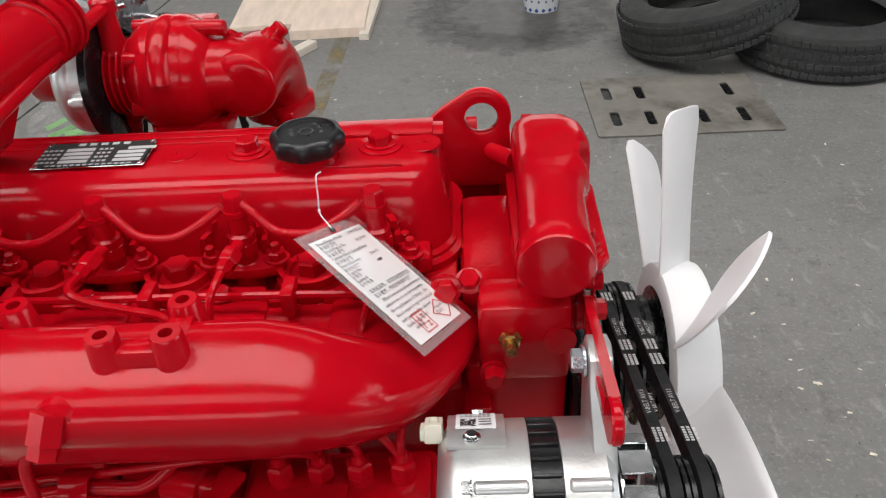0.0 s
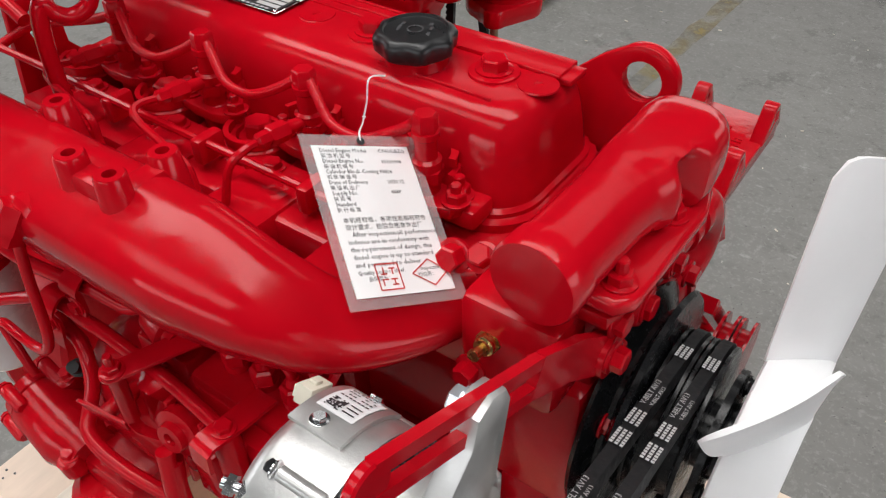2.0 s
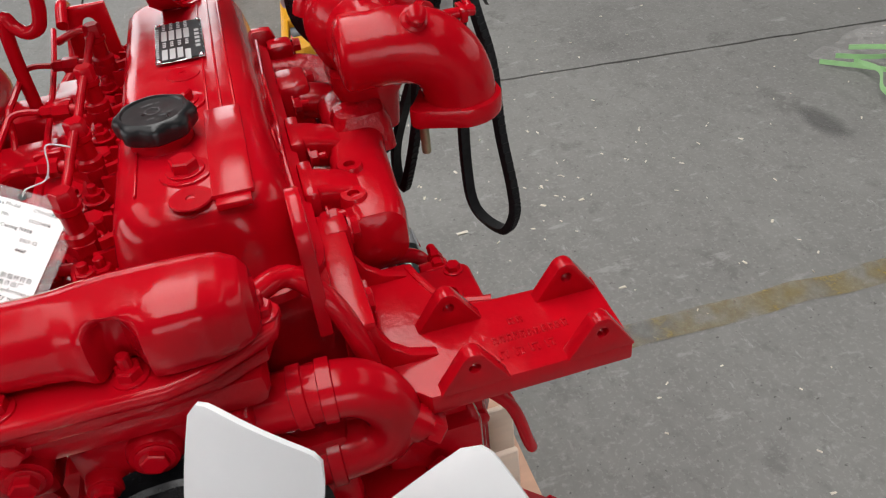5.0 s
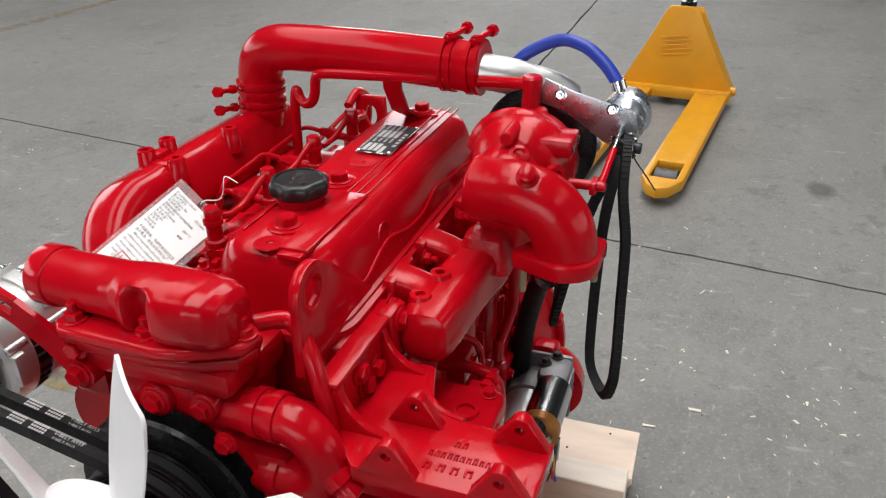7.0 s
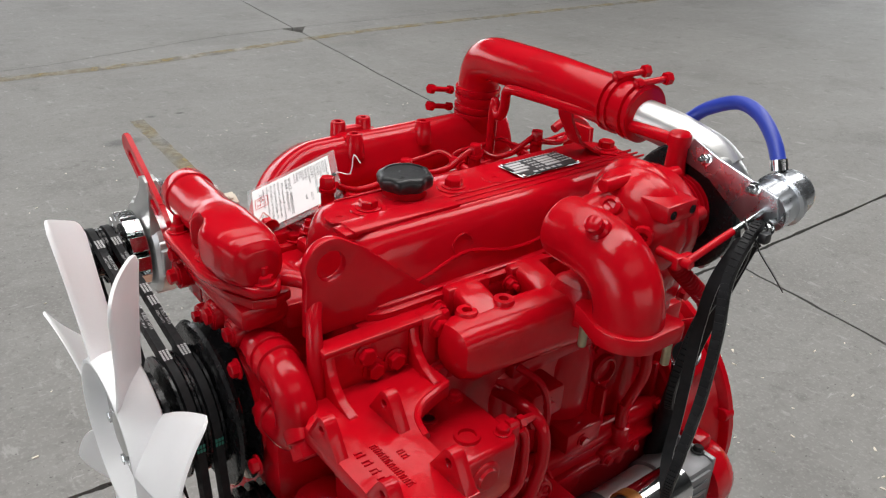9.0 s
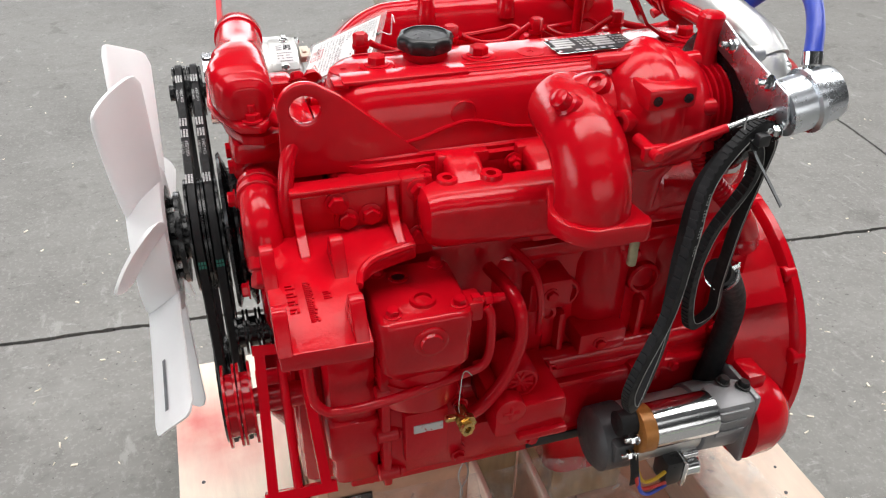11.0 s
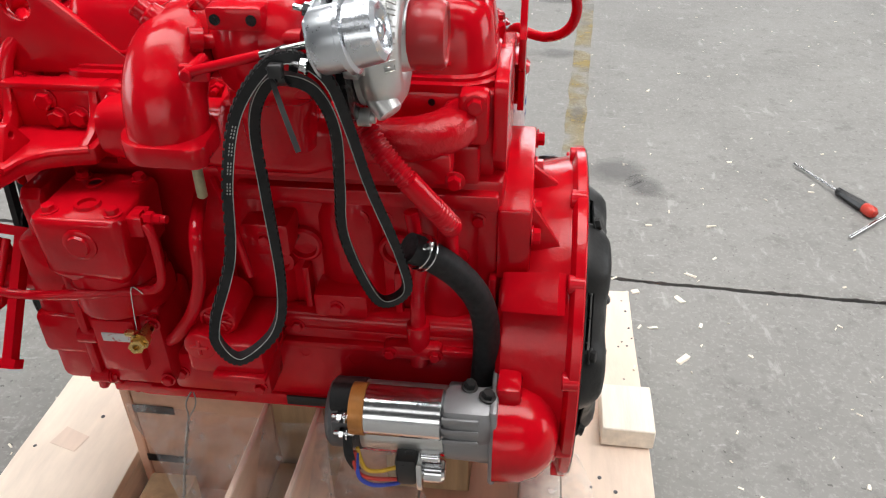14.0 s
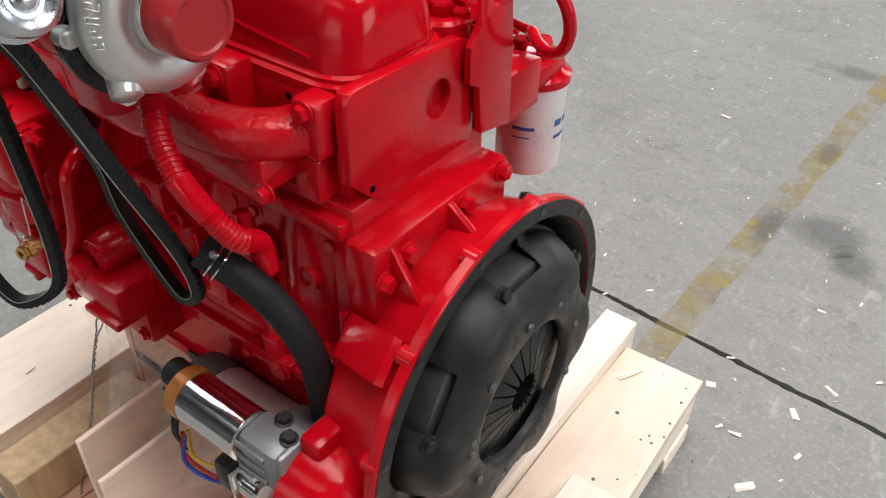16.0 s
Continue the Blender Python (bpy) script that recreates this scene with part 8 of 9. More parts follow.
stamp = tag_m @ Matrix.Translation((0, 0, 0.0020))
sx, sy = 0.007 + W0 * 0.25, -tag_h + 0.012
outline_bars(bm, stamp, [(sx, sy), (sx + 0.018, sy), (sx + 0.018, sy + 0.019), (sx, sy + 0.019)], 0.001)
bars(bm, stamp, [(sx + 0.003, sy + 0.011, 0.005, 0.001), (sx + 0.005, sy + 0.0105, 0.001, 0.006), (sx + 0.010, sy + 0.015, 0.005, 0.001), (sx + 0.012, sy + 0.011, 0.001, 0.005), (sx + 0.003, sy + 0.003, 0.001, 0.005), (sx + 0.003, sy + 0.007, 0.005, 0.001), (sx + 0.010, sy + 0.003, 0.005, 0.001), (sx + 0.010, sy + 0.007, 0.005, 0.001), (sx + 0.012, sy + 0.003, 0.001, 0.005)])
dx, dy = 0.007 + W0 * 0.80, -tag_h + 0.022
outline_bars(bm, stamp, [(dx - 0.016, dy), (dx, dy - 0.010), (dx + 0.014, dy), (dx, dy + 0.010)], 0.001)
part("stamp", bm, INK_RED, tag, "red stamped seals")
hole = tag_m @ Vector((tag_w * 0.5, -0.006, 0.0016))
bm = bmesh.new()
lathe(bm, hole, tag_m.to_3x3() @ Vector((0, 0, 1)), [(0, 0.0032), (0.0006, 0.0032)], 16)
part("punched_hole", bm, INK, tag)
bm = bmesh.new()
tube(bm, [hole, hole + Vector((-0.004, 0.004, 0.004)), (0.1615, -0.116, 0.907), (0.159, -0.111, 0.910), (0.159, -0.1065, 0.920), (0.159, -0.1017, 0.937), (0.160, -0.085, 0.932)], 0.0007, 6)
lathe(bm, (0.159, -0.111, 0.9095), (0.0, 0.3, 1), [(-0.002, 0.0004), (0, 0.0016), (0.002, 0.0004)], 8)
part("thread", bm, WHITE_NYLON, tag)

# spare belt, folded double and tied to the actuator rod
BELT = [(-0.071, 0.318, 0.928), (-0.043, 0.322, 0.888), (-0.030, 0.332, 0.83), (-0.020, 0.335, 0.749), (0.006, 0.339, 0.675), (0.010, 0.337, 0.640), (-0.006, 0.326, 0.612), (-0.037, 0.301, 0.632), (-0.049, 0.296, 0.690),
        (-0.048, 0.298, 0.80), (-0.050, 0.303, 0.872), (-0.068, 0.309, 0.911), (-0.088, 0.305, 0.916), (-0.109, 0.298, 0.902), (-0.119, 0.286, 0.860), (-0.111, 0.260, 0.788), (-0.107, 0.250, 0.728), (-0.120, 0.236, 0.660),
        (-0.138, 0.228, 0.623), (-0.165, 0.226, 0.640), (-0.160, 0.232, 0.690), (-0.140, 0.262, 0.790), (-0.130, 0.285, 0.865), (-0.120, 0.302, 0.915), (-0.096, 0.314, 0.938)]
spare = thing("spare_v_belt", (-0.08, 0.31, 0.62), "black toothed spare V-belt hung folded from the actuator rod", "drive belt")
line = curve_points(BELT, 7, closed=True)
bm = bmesh.new()
sweep(bm, line, [(-0.0065, -0.0045), (0.0065, -0.0045), (0.0052, 0.0045), (-0.0052, 0.0045)], closed=True, up=(-0.35, 0.93, 0.1))
part("belt_body", bm, BLACK_RUBBER, spare)
bm = bmesh.new()
for i in range(0, len(line)):
    p, q = line[i], line[(i + 1) % len(line)]
    d = (q - p).normalized()
    s = (Vector((-0.35, 0.93, 0.1)) - d * d.dot(Vector((-0.35, 0.93, 0.1)))).normalized()
    o = d.cross(s)
    nsub = max(1, int((q - p).length / 0.0062))
    for j in range(nsub):
        c = p.lerp(q, (j + 0.5) / nsub) + o * 0.0042
        sweep(bm, [c - d * 0.0018, c + d * 0.0018], [(-0.005, -0.0018), (0.005, -0.0018), (0.0045, 0.0018), (-0.0045, 0.0018)], up=s)
part("belt_teeth", bm, BLACK_RUBBER, spare)
bm = bmesh.new()
pr = [p for p in line if 0.66 < p.z < 0.9 and p.y > 0.316 and p.x > -0.045]
for p, q in list(zip(pr, pr[1:]))[1:9:2]:
    d = (q - p).normalized()
    s = (Vector((-0.35, 0.93, 0.1)) - d * d.dot(Vector((-0.35, 0.93, 0.1)))).normalized()
    m = plane_at(p + s * 0.0071, d, d.cross(s))
    bars(bm, m, [(i * 0.0032, -0.0022 + j * 0.0024, 0.0020, 0.0011) for i in range(4) for j in range(2)])
part("belt_print", bm, BELT_CLOTH, spare)["kind"] = "stuff"
bm = bmesh.new()
edge = []
for i in range(len(line)):
    d = (line[(i + 1) % len(line)] - line[i - 1]).normalized()
    s = (Vector((-0.35, 0.93, 0.1)) - d * d.dot(Vector((-0.35, 0.93, 0.1)))).normalized()
    edge.append(line[i] + s * 0.0066 - d.cross(s) * 0.0040)
sweep(bm, edge, [(-0.0003, -0.00035), (0.0003, -0.00035), (0.0003, 0.00035), (-0.0003, 0.00035)], closed=True, up=(-0.35, 0.93, 0.1))
part("belt_edge", bm, BELT_CLOTH, spare, "pale frayed fabric edge")
tie = thing("cable_tie", (-0.085, 0.31, 0.90), "black plastic cable tie holding the spare belt", "cable tie")
bm = bmesh.new()
ringp = [Vector((-0.088 + 0.006 * math.cos(a) * 0.4, 0.308 + 0.013 * math.cos(a), 0.926 + 0.014 * math.sin(a))) for a in (2 * math.pi * i / 20 for i in range(20))]
sweep(bm, ringp, [(-0.004, -0.0008), (0.004, -0.0008), (0.004, 0.0008), (-0.004, 0.0008)], closed=True, up=(1, 0, 0))
sweep(bm, curve_points([(-0.080, 0.324, 0.926), (-0.084, 0.330, 0.914), (-0.095, 0.343, 0.892), (-0.105, 0.354, 0.872)], 5), [(-0.0024, -0.0006), (0.0024, -0.0006), (0.0022, 0.0006), (-0.0022, 0.0006)], up=(1, 0.3, 0.4))
box(bm, -0.092, -0.080, 0.324, 0.334, 0.926, 0.938, 0.002)
part("strap", bm, BLACK_PLASTIC, tie)
bm = bmesh.new()
sweep(bm, curve_points([(-0.098, 0.296, 0.936), (-0.086, 0.302, 0.941), (-0.074, 0.318, 0.934), (-0.085, 0.326, 0.920)], 5), [(-0.003, -0.0008), (0.003, -0.0008), (0.003, 0.0008), (-0.003, 0.0008)], up=(0.2, 0.3, 1))
part("loop", bm, BLACK_PLASTIC, tie)

# ---- pallet and timber under the engine ----
def plank(bm, x0, x1, y0, y1, z0, z1, bev=0.0015, turn=0.0, rough=0.0, seed=0):
    t = bmesh.new()
    box(t, x0, x1, y0, y1, z0, z1, bev, 1)
    if rough:
        bmesh.ops.subdivide_edges(t, edges=[e for e in t.edges if e.calc_length() > 0.2], cuts=5, use_grid_fill=True)
        for v in t.verts:
            v.co += Vector((noise.noise(v.co * 9 + Vector((seed, 0, 0))), noise.noise(v.co * 9 + Vector((0, seed, 5))), noise.noise(v.co * 7 + Vector((seed, 3, 0))))) * rough
    c = Vector(((x0 + x1) / 2, (y0 + y1) / 2, (z0 + z1) / 2))
    add(bm, t, Matrix.Translation(c) @ Matrix.Rotation(radians(turn), 4, "Z") @ Matrix.Translation(-c))


pallet = thing("wooden_pallet", (0, 0, 0), "wooden shipping pallet of pink plywood boards on pine skids", "pallet")
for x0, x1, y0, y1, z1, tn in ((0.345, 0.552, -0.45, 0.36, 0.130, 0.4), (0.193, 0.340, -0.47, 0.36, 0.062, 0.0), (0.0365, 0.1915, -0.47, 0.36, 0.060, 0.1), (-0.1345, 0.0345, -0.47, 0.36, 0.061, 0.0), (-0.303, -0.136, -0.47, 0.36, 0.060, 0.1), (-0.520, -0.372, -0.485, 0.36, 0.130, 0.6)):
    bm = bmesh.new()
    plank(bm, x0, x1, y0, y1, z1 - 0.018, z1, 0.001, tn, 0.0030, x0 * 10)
    part("board", bm, PLY_MIST if x0 > 0.34 else PLY if z1 > 0.1 else DARKER_PLY, pallet)
for x0, x1, z0, z1 in ((0.345, 0.44, 0.045, 0.112), (0.46, 0.548, 0.045, 0.112), (-0.515, -0.44, 0.045, 0.112), (-0.368, -0.305, 0.045, 0.162)):
    bm = bmesh.new()
    plank(bm, x0, x1, -0.52 if z1 > 0.15 else -0.47, 0.355, z0, z1, 0.002, 0.0, 0.0015, x0 * 7)
    part("skid", bm, PINE, pallet, "pale pine skid" if z1 > 0.15 else "")
for y0, y1 in ((-0.46, -0.36), (-0.06, 0.05), (0.25, 0.35)):
    bm = bmesh.new()
    plank(bm, -0.52, 0.55, y0, y1, 0.0, 0.043, 0.002, 0.0, 0.001, y0 * 9)
    part("cross_runner", bm, PINE_X, pallet)
rnd = random.Random(12)
for i in range(11):
    x, y = rnd.choice((rnd.uniform(0.37, 0.53), rnd.uniform(-0.50, -0.39))), rnd.uniform(-0.44, 0.33)
    bm = bmesh.new()
    lathe(bm, (x, y, 0.1295), (0, 0, 1), [(0, 0.0035), (0.0012, 0.0035), (0.0016, 0.002)], 8)
    part("nail", bm, DARK_STEEL, pallet)


for x, y, r in ((-0.501, -0.306, 0.0022), (-0.492, -0.318, 0.0018), (-0.484, -0.302, 0.0020), (-0.489, -0.209, 0.0024), (-0.459, -0.187, 0.0035), (-0.499, -0.451, 0.0028), (-0.512, -0.330, 0.0020), (-0.505, -0.416, 0.0030), (-0.508, -0.362, 0.0022), (-0.475, -0.10, 0.0020), (-0.42, 0.05, 0.0022), (-0.48, 0.12, 0.0026), (-0.43, 0.22, 0.0022), (-0.50, 0.30, 0.0024)):
    bm = bmesh.new()
    lathe(bm, (x, y, 0.1290), (0, 0, 1), [(0, r), (0.0022, r), (0.0028, r * 0.5)], 7)
    part("nail", bm, DARK_STEEL, pallet)
for x, y, l, w, tn in ((-0.409, -0.420, 0.052, 0.0016, 62), (-0.402, -0.416, 0.048, 0.0014, 58), (-0.530, -0.484, 0.016, 0.006, 20), (-0.45, -0.465, 0.020, 0.0016, 110), (-0.51, -0.24, 0.014, 0.002, 75), (0.50, 0.30, 0.022, 0.002, 40), (0.43, 0.21, 0.018, 0.002, 100)):
    bm = bmesh.new()
    plank(bm, x - l / 2, x + l / 2, y - w, y + w, 0.1325, 0.1350, 0.0, tn)
    solid("wood_sliver", bm, PINE, "thin splinter of pale wood lying on the pallet", "splinter", "loose splinters")


def timber(name, label, pieces, mat, group="", category="timber", edge_boards=9):
    at = (pieces[0][0], pieces[0][2], pieces[0][4])
    ob = thing(name, at, label, category, group)
    for i, p in enumerate(pieces):
        bm = bmesh.new()
        plank(bm, *p[:6], 0.002, p[6] if len(p) > 6 else 0.0, 0.0015, i * 3 + p[0])
        part("board", bm, mat if i < edge_boards else OLD_PINE, ob)
    return ob


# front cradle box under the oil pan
timber("support_crate", "open plywood support crate under the oil pan", [(0.318, 0.334, -0.19, 0.075, 0.062, 0.292), (0.085, 0.318, 0.055, 0.072, 0.062, 0.292), (0.085, 0.318, -0.18, -0.163, 0.062, 0.292), (0.110, 0.300, -0.163, 0.055, 0.275, 0.292)], DARKER_PLY)
for z in (0.250, 0.135):
    b = bmesh.new()
    box(b, 0.250, 0.325, 0.0735, 0.0745, z - 0.008, z + 0.008, 0)
    solid("strap_mark", b, BLACK_PAINT_AND_SHADE, "black stencilled mark on the support crate", "mark")
timber("support_post", "pine support post with two side boards under the engine", [(0.085, 0.094, 0.076, 0.30, 0.062, 0.290, 0.5), (0.003, 0.012, 0.076, 0.32, 0.062, 0.290, -0.5), (0.014, 0.083, 0.085, 0.262, 0.062, 0.165), (0.012, 0.085, -0.16, 0.074, 0.062, 0.290)], PLY, edge_boards=2)
timber("pine_block", "short pale pine block lying on the pallet", [(0.216, 0.290, 0.115, 0.36, 0.064, 0.150)], OLD_PINE)
timber("end_batten", "short pine batten nailed on the pallet end", [(-0.526, -0.438, -0.150, -0.040, 0.132, 0.172)], PINE, "rear packing")
timber("oil_pan_beam", "wide pine beam carrying the oil pan", [(-0.22, -0.08, -0.14, 0.03, 0.064, 0.225)], OLD_PINE)

b = bmesh.new()
plate(b, [(-0.026, -0.018), (0.028, -0.020), (0.026, 0.020), (-0.028, 0.018)], [], (0.474, 0.049, 0.1312), (0.95, -0.31, 0), (0.31, 0.95, 0), 0.001, 0.0)
solid("veneer_square", b, PLY, "loose square of pale veneer on the front board", "veneer")

# twisted wire and clear wrap
b = bmesh.new()
for ph in (0.0, math.pi):
    pts = []
    for i in range(150):
        f = i / 149
        c = Vector((0.142, 0.188, 0.414)).lerp(Vector((0.196, 0.285, 0.066)), f) + Vector((0.002 * math.sin(f * 5), 0.003 * math.sin(f * 9), 0))
        r = 0.0017 + (0.005 * math.sin(math.pi * f / 0.09) if f < 0.09 else 0.0) + (0.004 * math.sin(math.pi * (f - 0.62) / 0.1) if 0.62 < f < 0.72 else 0.0)
        k = 95 * max(0.0, f - 0.09)
        pts.append(c + Vector((r * math.cos(k + ph), r * math.sin(k + ph), 0)))
    sweep(b, pts, circle(0.0011, 6))
solid("twisted_wire", b, WIRE, "twisted grey tie-down wire hanging to the pallet", "wire")


def sheet(corners, n, amp, seed, name, label):
    a, b2, c, d = (Vector(p) for p in corners)
    bm = bmesh.new()
    grid = []
    for i in range(n + 1):
        row = []
        for j in range(n + 1):
            u, v = i / n, j / n
            p = (a.lerp(b2, u)).lerp(d.lerp(c, u), v)
            w = Vector((noise.noise((p * 14 + Vector((seed, 0, 0)))), noise.noise((p * 14 + Vector((0, seed, 0)))), noise.noise((p * 11 + Vector((0, 0, seed)))))) * amp
            row.append(bm.verts.new(p + w))
        grid.append(row)
    for i in range(n):
        for j in range(n):
            bm.faces.new((grid[i][j], grid[i + 1][j], grid[i + 1][j + 1], grid[i][j + 1]))
    return solid(name, bm, CRUMPLED, label, "plastic wrap", angle=180)


sheet([(0.31, 0.095, 0.285), (0.09, 0.108, 0.290), (0.10, 0.30, 0.120), (0.20, 0.20, 0.19)], 14, 0.012, 1.0, "clear_wrap", "crumpled clear plastic wrap hanging from the engine")
sheet([(0.085, 0.11, 0.292), (-0.02, 0.112, 0.296), (-0.03, 0.20, 0.18), (0.07, 0.28, 0.16)], 12, 0.012, 4.0, "clear_wrap", "crumpled clear plastic wrap over the support post")
sheet([(0.0, 0.124, 0.31), (-0.13, 0.124, 0.27), (-0.20, 0.20, 0.150), (-0.02, 0.165, 0.165)], 16, 0.010, 7.0, "clear_wrap", "crumpled clear plastic wrap spread on the pallet")
sheet([(-0.27, 0.02, 0.20), (-0.40, 0.02, 0.168), (-0.45, 0.20, 0.142), (-0.30, 0.18, 0.180)], 12, 0.010, 9.0, "clear_wrap", "clear plastic wrap under the starter")

# ---- things on the floor ----
def lying_tyre(at, tilt, label):
    ob = thing("truck_tyre", at, label, "tyre", "old tyres")
    bm = bmesh.new()
    R, w = 0.27, 0.078
    prof = [(-0.8, 0.175), (-1.0, 0.19), (-1.02, 0.215), (-0.95, 0.25), (-0.85, 0.265), (-0.6, 0.272), (-0.2, 0.276), (0.2, 0.276), (0.6, 0.272), (0.85, 0.265), (0.95, 0.25), (1.02, 0.215), (1.0, 0.19), (0.8, 0.175), (0.78, 0.20), (0.7, 0.24), (-0.7, 0.24), (-0.78, 0.20)]
    n = 64
    loops = [[((r) * math.cos(a), (r) * math.sin(a), h * w) for h, r in prof] for a in (2 * math.pi * i / n for i in range(n))]
    rings(bm, loops, closed=True)
    body = part("carcass", bm, TYRE, ob)
    bm = bmesh.new()
    for row, h0 in enumerate((-0.62, -0.22, 0.20, 0.60)):
        for i in range(72):
            a = 2 * math.pi * (i + 0.5 * (row % 2)) / 72
            t = bmesh.new()
            box(t, -0.010, 0.010, -0.015, 0.015, -0.004, 0.004, 0.001, 1)
            add(bm, t, Matrix.Translation((0.2765 * math.cos(a), 0.2765 * math.sin(a), h0 * w)) @ Matrix.Rotation(a, 4, "Z") @ Matrix.Rotation(radians(90), 4, "Y") @ Matrix.Rotation(radians(12 if row % 2 else -12), 4, "Z") @ Matrix.Diagonal((0.9, 0.75, 1, 1)))
    tread = part("tread", bm, TYRE, ob)
    for p in (body, tread):
        p.matrix_parent_inverse = Matrix()
    ob.matrix_world = Matrix.Translation(at) @ tilt
    return ob


lying_tyre((1.70, 2.38, 0.096), Matrix.Rotation(radians(1), 4, "X") @ Matrix.Scale(1.22, 4), "worn black truck tyre lying flat on the floor")
lying_tyre((1.26, 2.50, 0.172), Matrix.Rotation(radians(-15), 4, "Y") @ Matrix.Scale(1.22, 4), "worn black truck tyre leaning on another tyre")

grate = thing("drain_cover", (1.04, 1.97, 0.0), "rusty slotted steel drain cover let into the floor", "drain cover")
b = bmesh.new()
slots = []
for x in (-0.22, -0.10, 0.08, 0.22):
    for y in (0.10, -0.11):
        if (x, y) != (0.08, 0.10):
            slots.append([(x + px - 0.012, y + py) for px, py in round_rect(0, 0, 0.016, 0.055, 0.012, 3)])
plate(b, round_rect(0, 0, 0.312, 0.238, 0.012, 3), slots, (1.04, 1.965, 0.002), (1, 0, 0), (0, 1, 0), 0.006, 0.001)
part("cover_plate", b, GRATE_STEEL, grate)
# floor is not cut: a black sheet paints the shade below the slots
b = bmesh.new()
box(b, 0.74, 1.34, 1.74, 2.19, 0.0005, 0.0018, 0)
part("pit", b, BLACK_PAINT_AND_SHADE, grate)

bucket = thing("bucket", (0.66, 3.06, 0.0), "white bucket with blue pattern standing in a damp patch", "bucket")
b = bmesh.new()
lathe(b, (0.66, 3.06, 0.0), (0, 0, 1), [(0.0, 0.07), (0.002, 0.078), (0.17, 0.098), (0.172, 0.102), (0.18, 0.102), (0.18, 0.097), (0.01, 0.074)], 36, caps=False)
bk = part("shell", b, WHITE_PAINT, bucket)
b = bmesh.new()
for i in range(16):
    a = 2 * math.pi * i / 16
    for z, w, h in ((0.018, 0.02, 0.022), (0.06, 0.012, 0.014), (0.10, 0.02, 0.02)):
        r = 0.0795 + 0.118 * z
        m = plane_at((0.66 + r * math.cos(a + z * 3), 3.06 + r * math.sin(a + z * 3), z), (-math.sin(a + z * 3), math.cos(a + z * 3), 0), (0, 0, 1))
        b.faces.new([b.verts.new(m @ Vector(p)) for p in ((-w / 2, 0, 0), (0, -h / 2, 0), (w / 2, 0, 0), (0, h / 2, 0))])
part("pattern", b, INK_BLUE, bk)

for x0, x1, y0, y1, z1, tn, nm in ((-0.82, -0.48, 2.95, 3.75, 0.025, 3, "leaning"), (-0.50, -0.16, 2.80, 3.6, 0.045, 1, "laid")):
    b = bmesh.new()
    plank(b, x0, x1, y0, y1, 0.0, z1, 0.002, tn, 0.001, x0)
    solid("plywood_board", b, PLY, f"pink plywood board {nm} on the floor", "board", "plywood boards")
b = bmesh.new()
plank(b, -0.165, -0.12, 2.76, 3.4, 0.0, 0.03, 0.002, -2)
solid("timber_edge", b, PINE, "narrow pine strip beside the plywood", "timber")
b = bmesh.new()
plank(b, -0.025, 0.025, -0.33, 0.33, 0.0, 0.035, 0.003, 0, 0.002, 3)
batten = solid("pine_batten", b, PINE, "long pale pine batten lying on the floor", "timber")
batten.matrix_world = pose(-0.55, 2.42, 0.001, 0, 0, -33)
# crumpled packing film with green strapping, board scrap and a hammer handle
sheet([(-1.30, 1.78, 0.01), (-1.05, 2.02, 0.012), (-0.98, 2.30, 0.02), (-1.38, 2.30, 0.03)], 14, 0.03, 3.0, "packing_film", "crumpled clear packing film on the floor")
b = bmesh.new()
plank(b, -1.02, -0.82, 2.06, 2.32, 0.003, 0.020, 0.002, 20, 0.001, 1)
solid("board_scrap", b, PINE, "small plywood scrap lying on the packing film", "board")
GREEN_STRAP = material("green_strapping", (0.35, 0.62, 0.28), 0.35, spread=0.15, scale=20)
for i, pts in enumerate(([(-1.22, 1.82, 0.01), (-1.05, 1.93, 0.03), (-0.90, 1.98, 0.035), (-0.78, 2.05, 0.03), (-0.72, 2.2, 0.02)], [(-1.16, 1.90, 0.02), (-1.03, 1.88, 0.05), (-0.96, 1.84, 0.03), (-0.90, 1.86, 0.008)], [(-1.25, 1.95, 0.02), (-1.1, 2.02, 0.06), (-0.95, 2.03, 0.05), (-0.86, 2.0, 0.03)], [(-1.2, 1.86, 0.03), (-1.12, 1.95, 0.04), (-1.12, 2.1, 0.03)])):
    b = bmesh.new()
    sweep(b, curve_points(pts, 6), [(-0.008, -0.0008), (0.008, -0.0008), (0.008, 0.0008), (-0.008, 0.0008)], up=(0.1, 0.2, 1))
    solid("packing_strap", b, GREEN_STRAP, "pale green plastic packing strap in a loose curl", "strap", "packing straps")
ham = thing("pry_bar", (-0.82, 1.95, 0.02), "black steel pry bar with a yellow taped grip", "tool")
b = bmesh.new()
rod(b, (-0.815, 1.930, 0.034), (-0.86, 2.25, 0.040), 0.016, 14)
part("shaft", b, BLACK_PAINT_AND_SHADE, ham)
b = bmesh.new()
rod(b, (-0.821, 1.965, 0.0345), (-0.829, 2.025, 0.0355), 0.0185, 14)
part("tape", b, YELLOW, ham, "yellow tape")


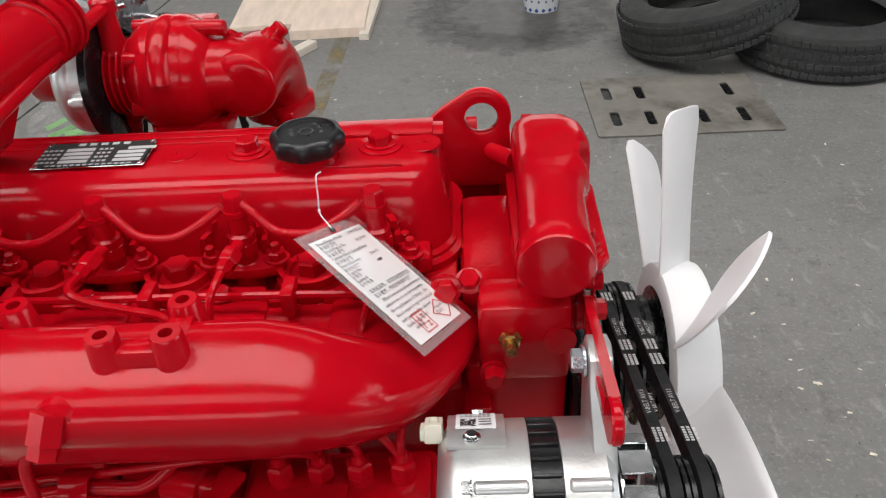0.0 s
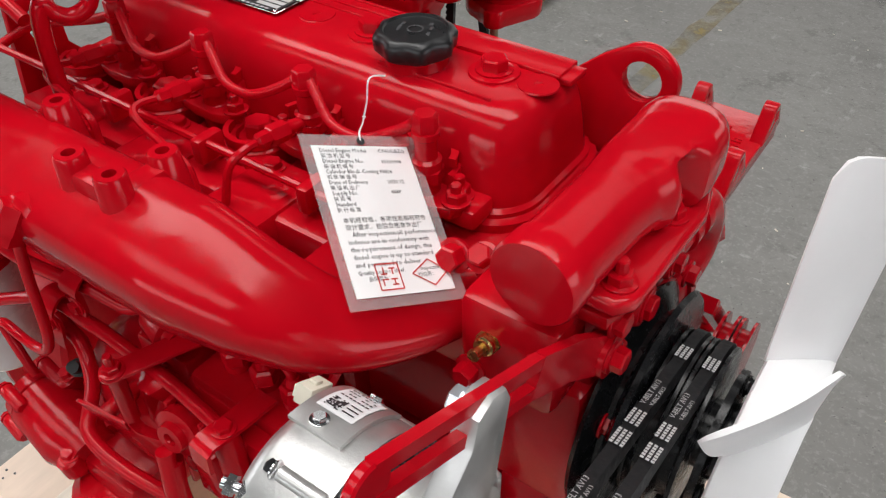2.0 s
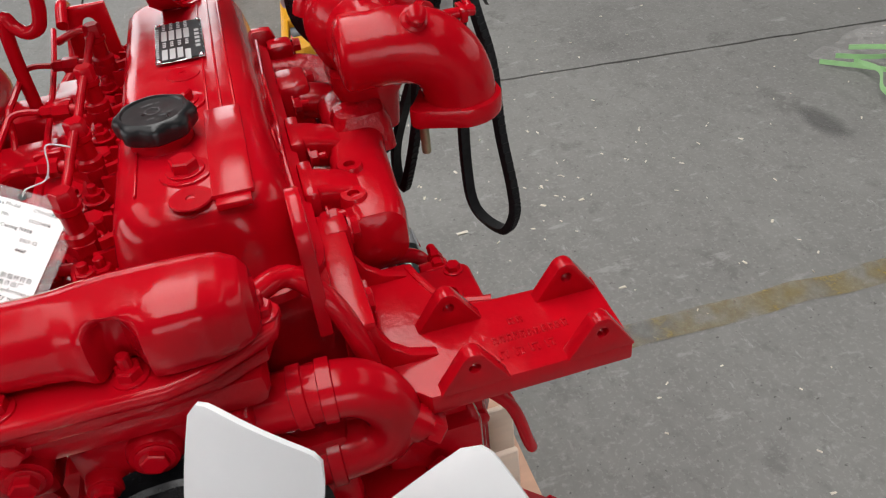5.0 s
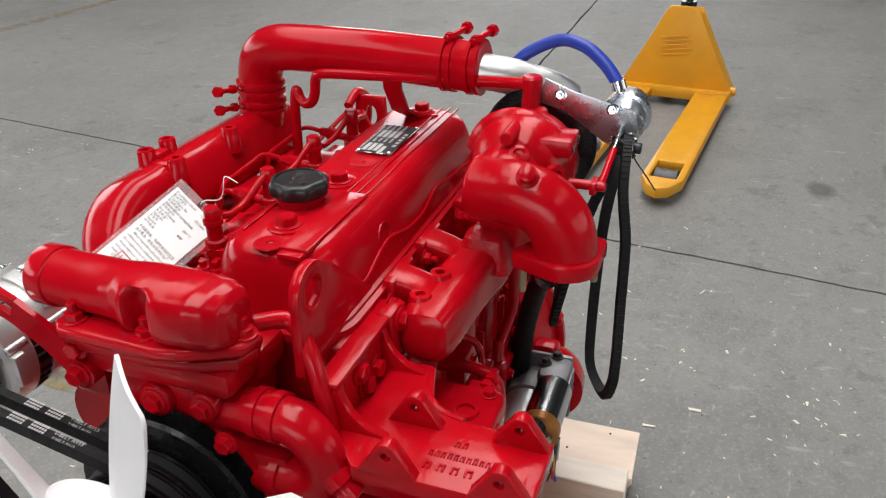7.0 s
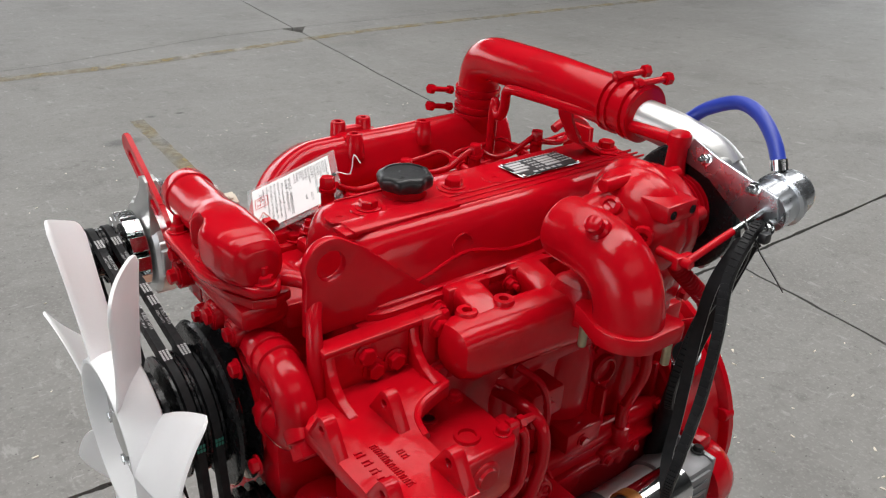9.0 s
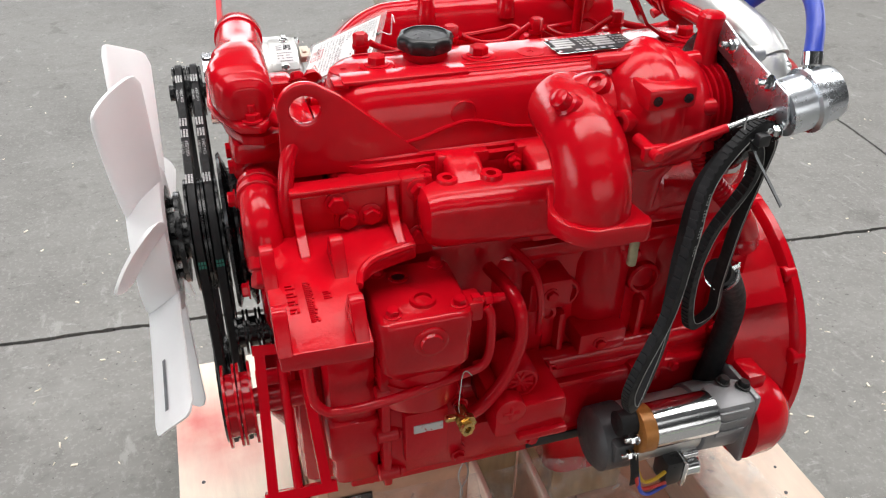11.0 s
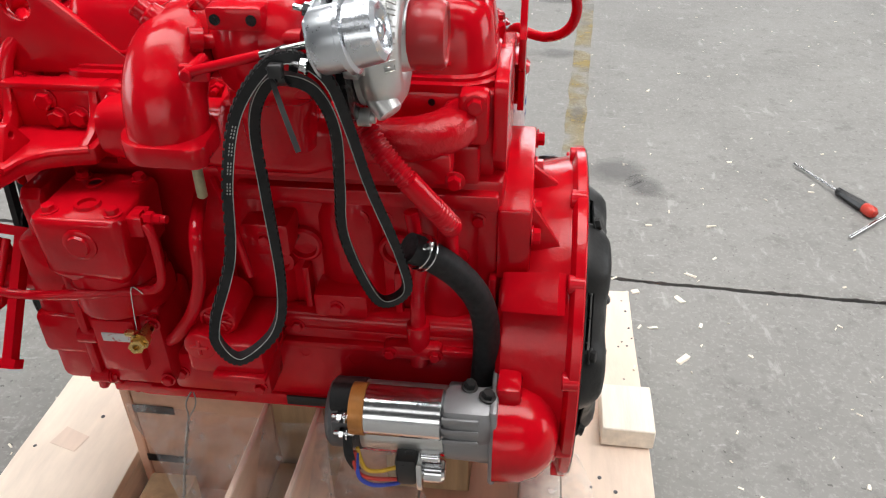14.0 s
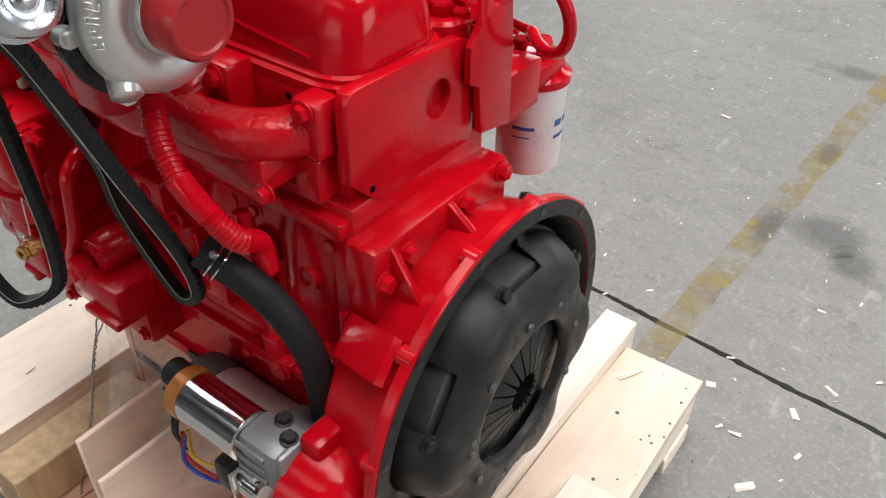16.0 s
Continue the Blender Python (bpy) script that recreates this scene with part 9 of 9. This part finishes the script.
def screwdriver(p, q, mats, label):
    p, q = Vector(p), Vector(q)
    d = (q - p).normalized()
    ob = thing("screwdriver", p, label, "screwdriver", "screwdrivers")
    L = (q - p).length
    b = bmesh.new()
    rod(b, p, p + d * (L * 0.58), 0.0042, 10)
    part("shaft", b, STEEL, ob)
    b = bmesh.new()
    lathe(b, p + d * (L * 0.56), d, [(0, 0.010), (0.006, 0.014), (0.02, 0.0125), (L * 0.30, 0.016), (L * 0.32, 0.013)], 8)
    part("grip", b, mats[0], ob)
    b = bmesh.new()
    lathe(b, p + d * (L * 0.87), d, [(0, 0.013), (0.006, 0.0165), (L * 0.10, 0.0165), (L * 0.125, 0.010)], 12)
    part("grip_end", b, mats[1], ob)


ORANGE = material("orange_plastic", (0.45, 0.035, 0.02), 0.4)
REDGRIP = material("red_grip", (0.32, 0.02, 0.035), 0.4)
screwdriver((-1.092, -1.367, 0.008), (-1.235, -1.065, 0.018), (BLACK_PLASTIC, ORANGE), "screwdriver with black and red grip on the floor")
screwdriver((-1.137, -0.954, 0.008), (-1.445, -1.235, 0.018), (REDGRIP, REDGRIP), "screwdriver with dark red grip on the floor")


def pallet_jack():
    jack = thing("pallet_jack", (-2.05, 0.06, 0.0), "yellow hand pallet jack parked on the floor", "pallet jack")
    for y in (-0.13, 0.25):
        b = bmesh.new()
        prof = []
        x0, x1 = -3.40, -2.0
        outline = [(x0, -0.080), (-2.12, -0.080), (-2.03, -0.045), (-2.0, 0.0), (-2.03, 0.045), (-2.12, 0.080), (x0, 0.080)]
        hole = [(-2.30, -0.052), (-2.12, -0.052), (-2.12, 0.052), (-2.30, 0.052)]
        plate(b, outline, [hole], (0, y, 0.040), (1, 0, 0), (0, 1, 0), 0.045, 0.006)
        fk = part("fork", b, YELLOW, jack)
        b = bmesh.new()
        rod(b, (-2.21, y - 0.045, 0.042), (-2.21, y + 0.045, 0.042), 0.040, 20)
        part("load_roller", b, DARK_STEEL, fk)
        # black sheet painting the shade under the fork opening
        b = bmesh.new()
        box(b, -2.296, -2.124, y - 0.048, y + 0.048, 0.012, 0.020, 0.001)
        part("roller_pit", b, BLACK_PAINT_AND_SHADE, fk)
    b = bmesh.new()
    box(b, -3.44, -3.30, -0.22, 0.34, 0.040, 0.10, 0.010)
    plate(b, [(-0.215, 0.085), (0.335, 0.085), (0.14, 0.48), (0.11, 0.50), (0.01, 0.50), (-0.02, 0.48)], [], (-3.335, 0, 0), (0, 1, 0), (0, 0, 1), 0.012, 0.003)
    plate(b, [(-0.215, 0.085), (0.335, 0.085), (0.14, 0.48), (-0.02, 0.48)], [], (-3.445, 0, 0), (0, 1, 0), (0, 0, 1), 0.012, 0.003)
    for y0, y1 in ((0.335, 0.14), (-0.215, -0.02)):
        sweep(b, [Vector((-3.385, y0, 0.09)), Vector((-3.385, y1, 0.46))], [(-0.06, -0.005), (0.06, -0.005), (0.06, 0.005), (-0.06, 0.005)], up=(1, 0, 0))
    part("frame", b, YELLOW, jack, "yellow triangular lifting frame")
    b = bmesh.new()
    m = plane_at((-3.320, -0.02, 0.25), (0, 1, 0), (0, 0, 1))
    for i in range(5):
        t = bmesh.new()
        box(t, 0.02 * (i % 2) + 0.0, 0.15 - 0.02 * ((i + 1) % 2), i * 0.022, i * 0.022 + 0.009, -0.001, 0.003, 0.001, 1)
        add(b, t, m @ Matrix.Rotation(radians(8), 4, "Z"))
    part("embossed_mark", b, YELLOW, jack)
    b = bmesh.new()
    rod(b, (-3.47, 0.06, 0.10), (-3.47, 0.06, 0.50), 0.040, 18)
    rod(b, (-3.47, 0.06, 0.45), (-3.62, 0.06, 1.15), 0.018, 14)
    rod(b, (-3.62, -0.04, 1.16), (-3.62, 0.16, 1.16), 0.016, 14)
    part("handle", b, BLACK_PAINT_AND_SHADE, jack, "black pump and drawbar")
    for y in (-0.01, 0.13):
        b = bmesh.new()
        rod(b, (-3.50, y - 0.025, 0.09), (-3.50, y + 0.025, 0.09), 0.09, 24)
        part("steer_wheel", b, BLACK_RUBBER, jack)
    for y in (-0.225, 0.345):
        b = bmesh.new()
        rod(b, (-3.37, y - 0.015, 0.09), (-3.37, y + 0.015, 0.09), 0.022, 14)
        part("pivot_pin", b, YELLOW, jack)
    jack.rotation_euler = (0, 0, radians(-6))
    return jack


pallet_jack()

# wood chips and splinters strewn on the floor
rnd = random.Random(5)
b = bmesh.new()
SPOTS = [(-0.806, 0.472, 0.05), (-1.399, 0.458, 0.02), (-0.711, 0.37, 0.02), (-0.789, -0.984, 0.02), (-0.662, -0.643, 0.02), (-0.642, -0.427, 0.025), (-0.702, -0.746, 0.02), (-0.589, -0.53, 0.015), (-0.123, -1.704, 0.02), (-0.677, 0.149, 0.02), (-0.70, -1.92, 0.015)]
SPOTS += [(rnd.gauss(-0.75, 0.30), rnd.gauss(-0.4, 0.7), rnd.uniform(0.003, 0.012)) for _ in range(80)] + [(rnd.gauss(0.75, 0.3), rnd.gauss(-0.2, 0.7), rnd.uniform(0.003, 0.012)) for _ in range(60)] + [(rnd.gauss(-0.95, 0.35), rnd.gauss(0.6, 0.5), rnd.uniform(0.003, 0.010)) for _ in range(60)] + [(rnd.uniform(-2, 1.5), rnd.uniform(-3, 2.5), rnd.uniform(0.003, 0.008)) for _ in range(420)]
for x, y, s in SPOTS:
    s = min(s * 0.72, 0.016)
    if -0.54 < x < 0.57 and -0.5 < y < 0.37:
        continue
    t = bmesh.new()
    box(t, -s, s, -s * rnd.uniform(0.12, 0.45), s * rnd.uniform(0.12, 0.45), 0.0, 0.0015 + 0.1 * s, 0)
    for v in t.verts:
        v.co += Vector((rnd.uniform(-1, 1), rnd.uniform(-1, 1), 0)) * s * 0.25
    add(b, t, Matrix.Translation((x, y, 0.0005)) @ Matrix.Rotation(rnd.uniform(0, 6.3), 4, "Z"))
CHIP = material("pale_wood_chip", (0.76, 0.70, 0.60), 0.7, spread=0.25, scale=20)
solid("wood_chips", b, CHIP, "pale wood chips and splinters strewn over the concrete", "wood chips", kind="stuff")
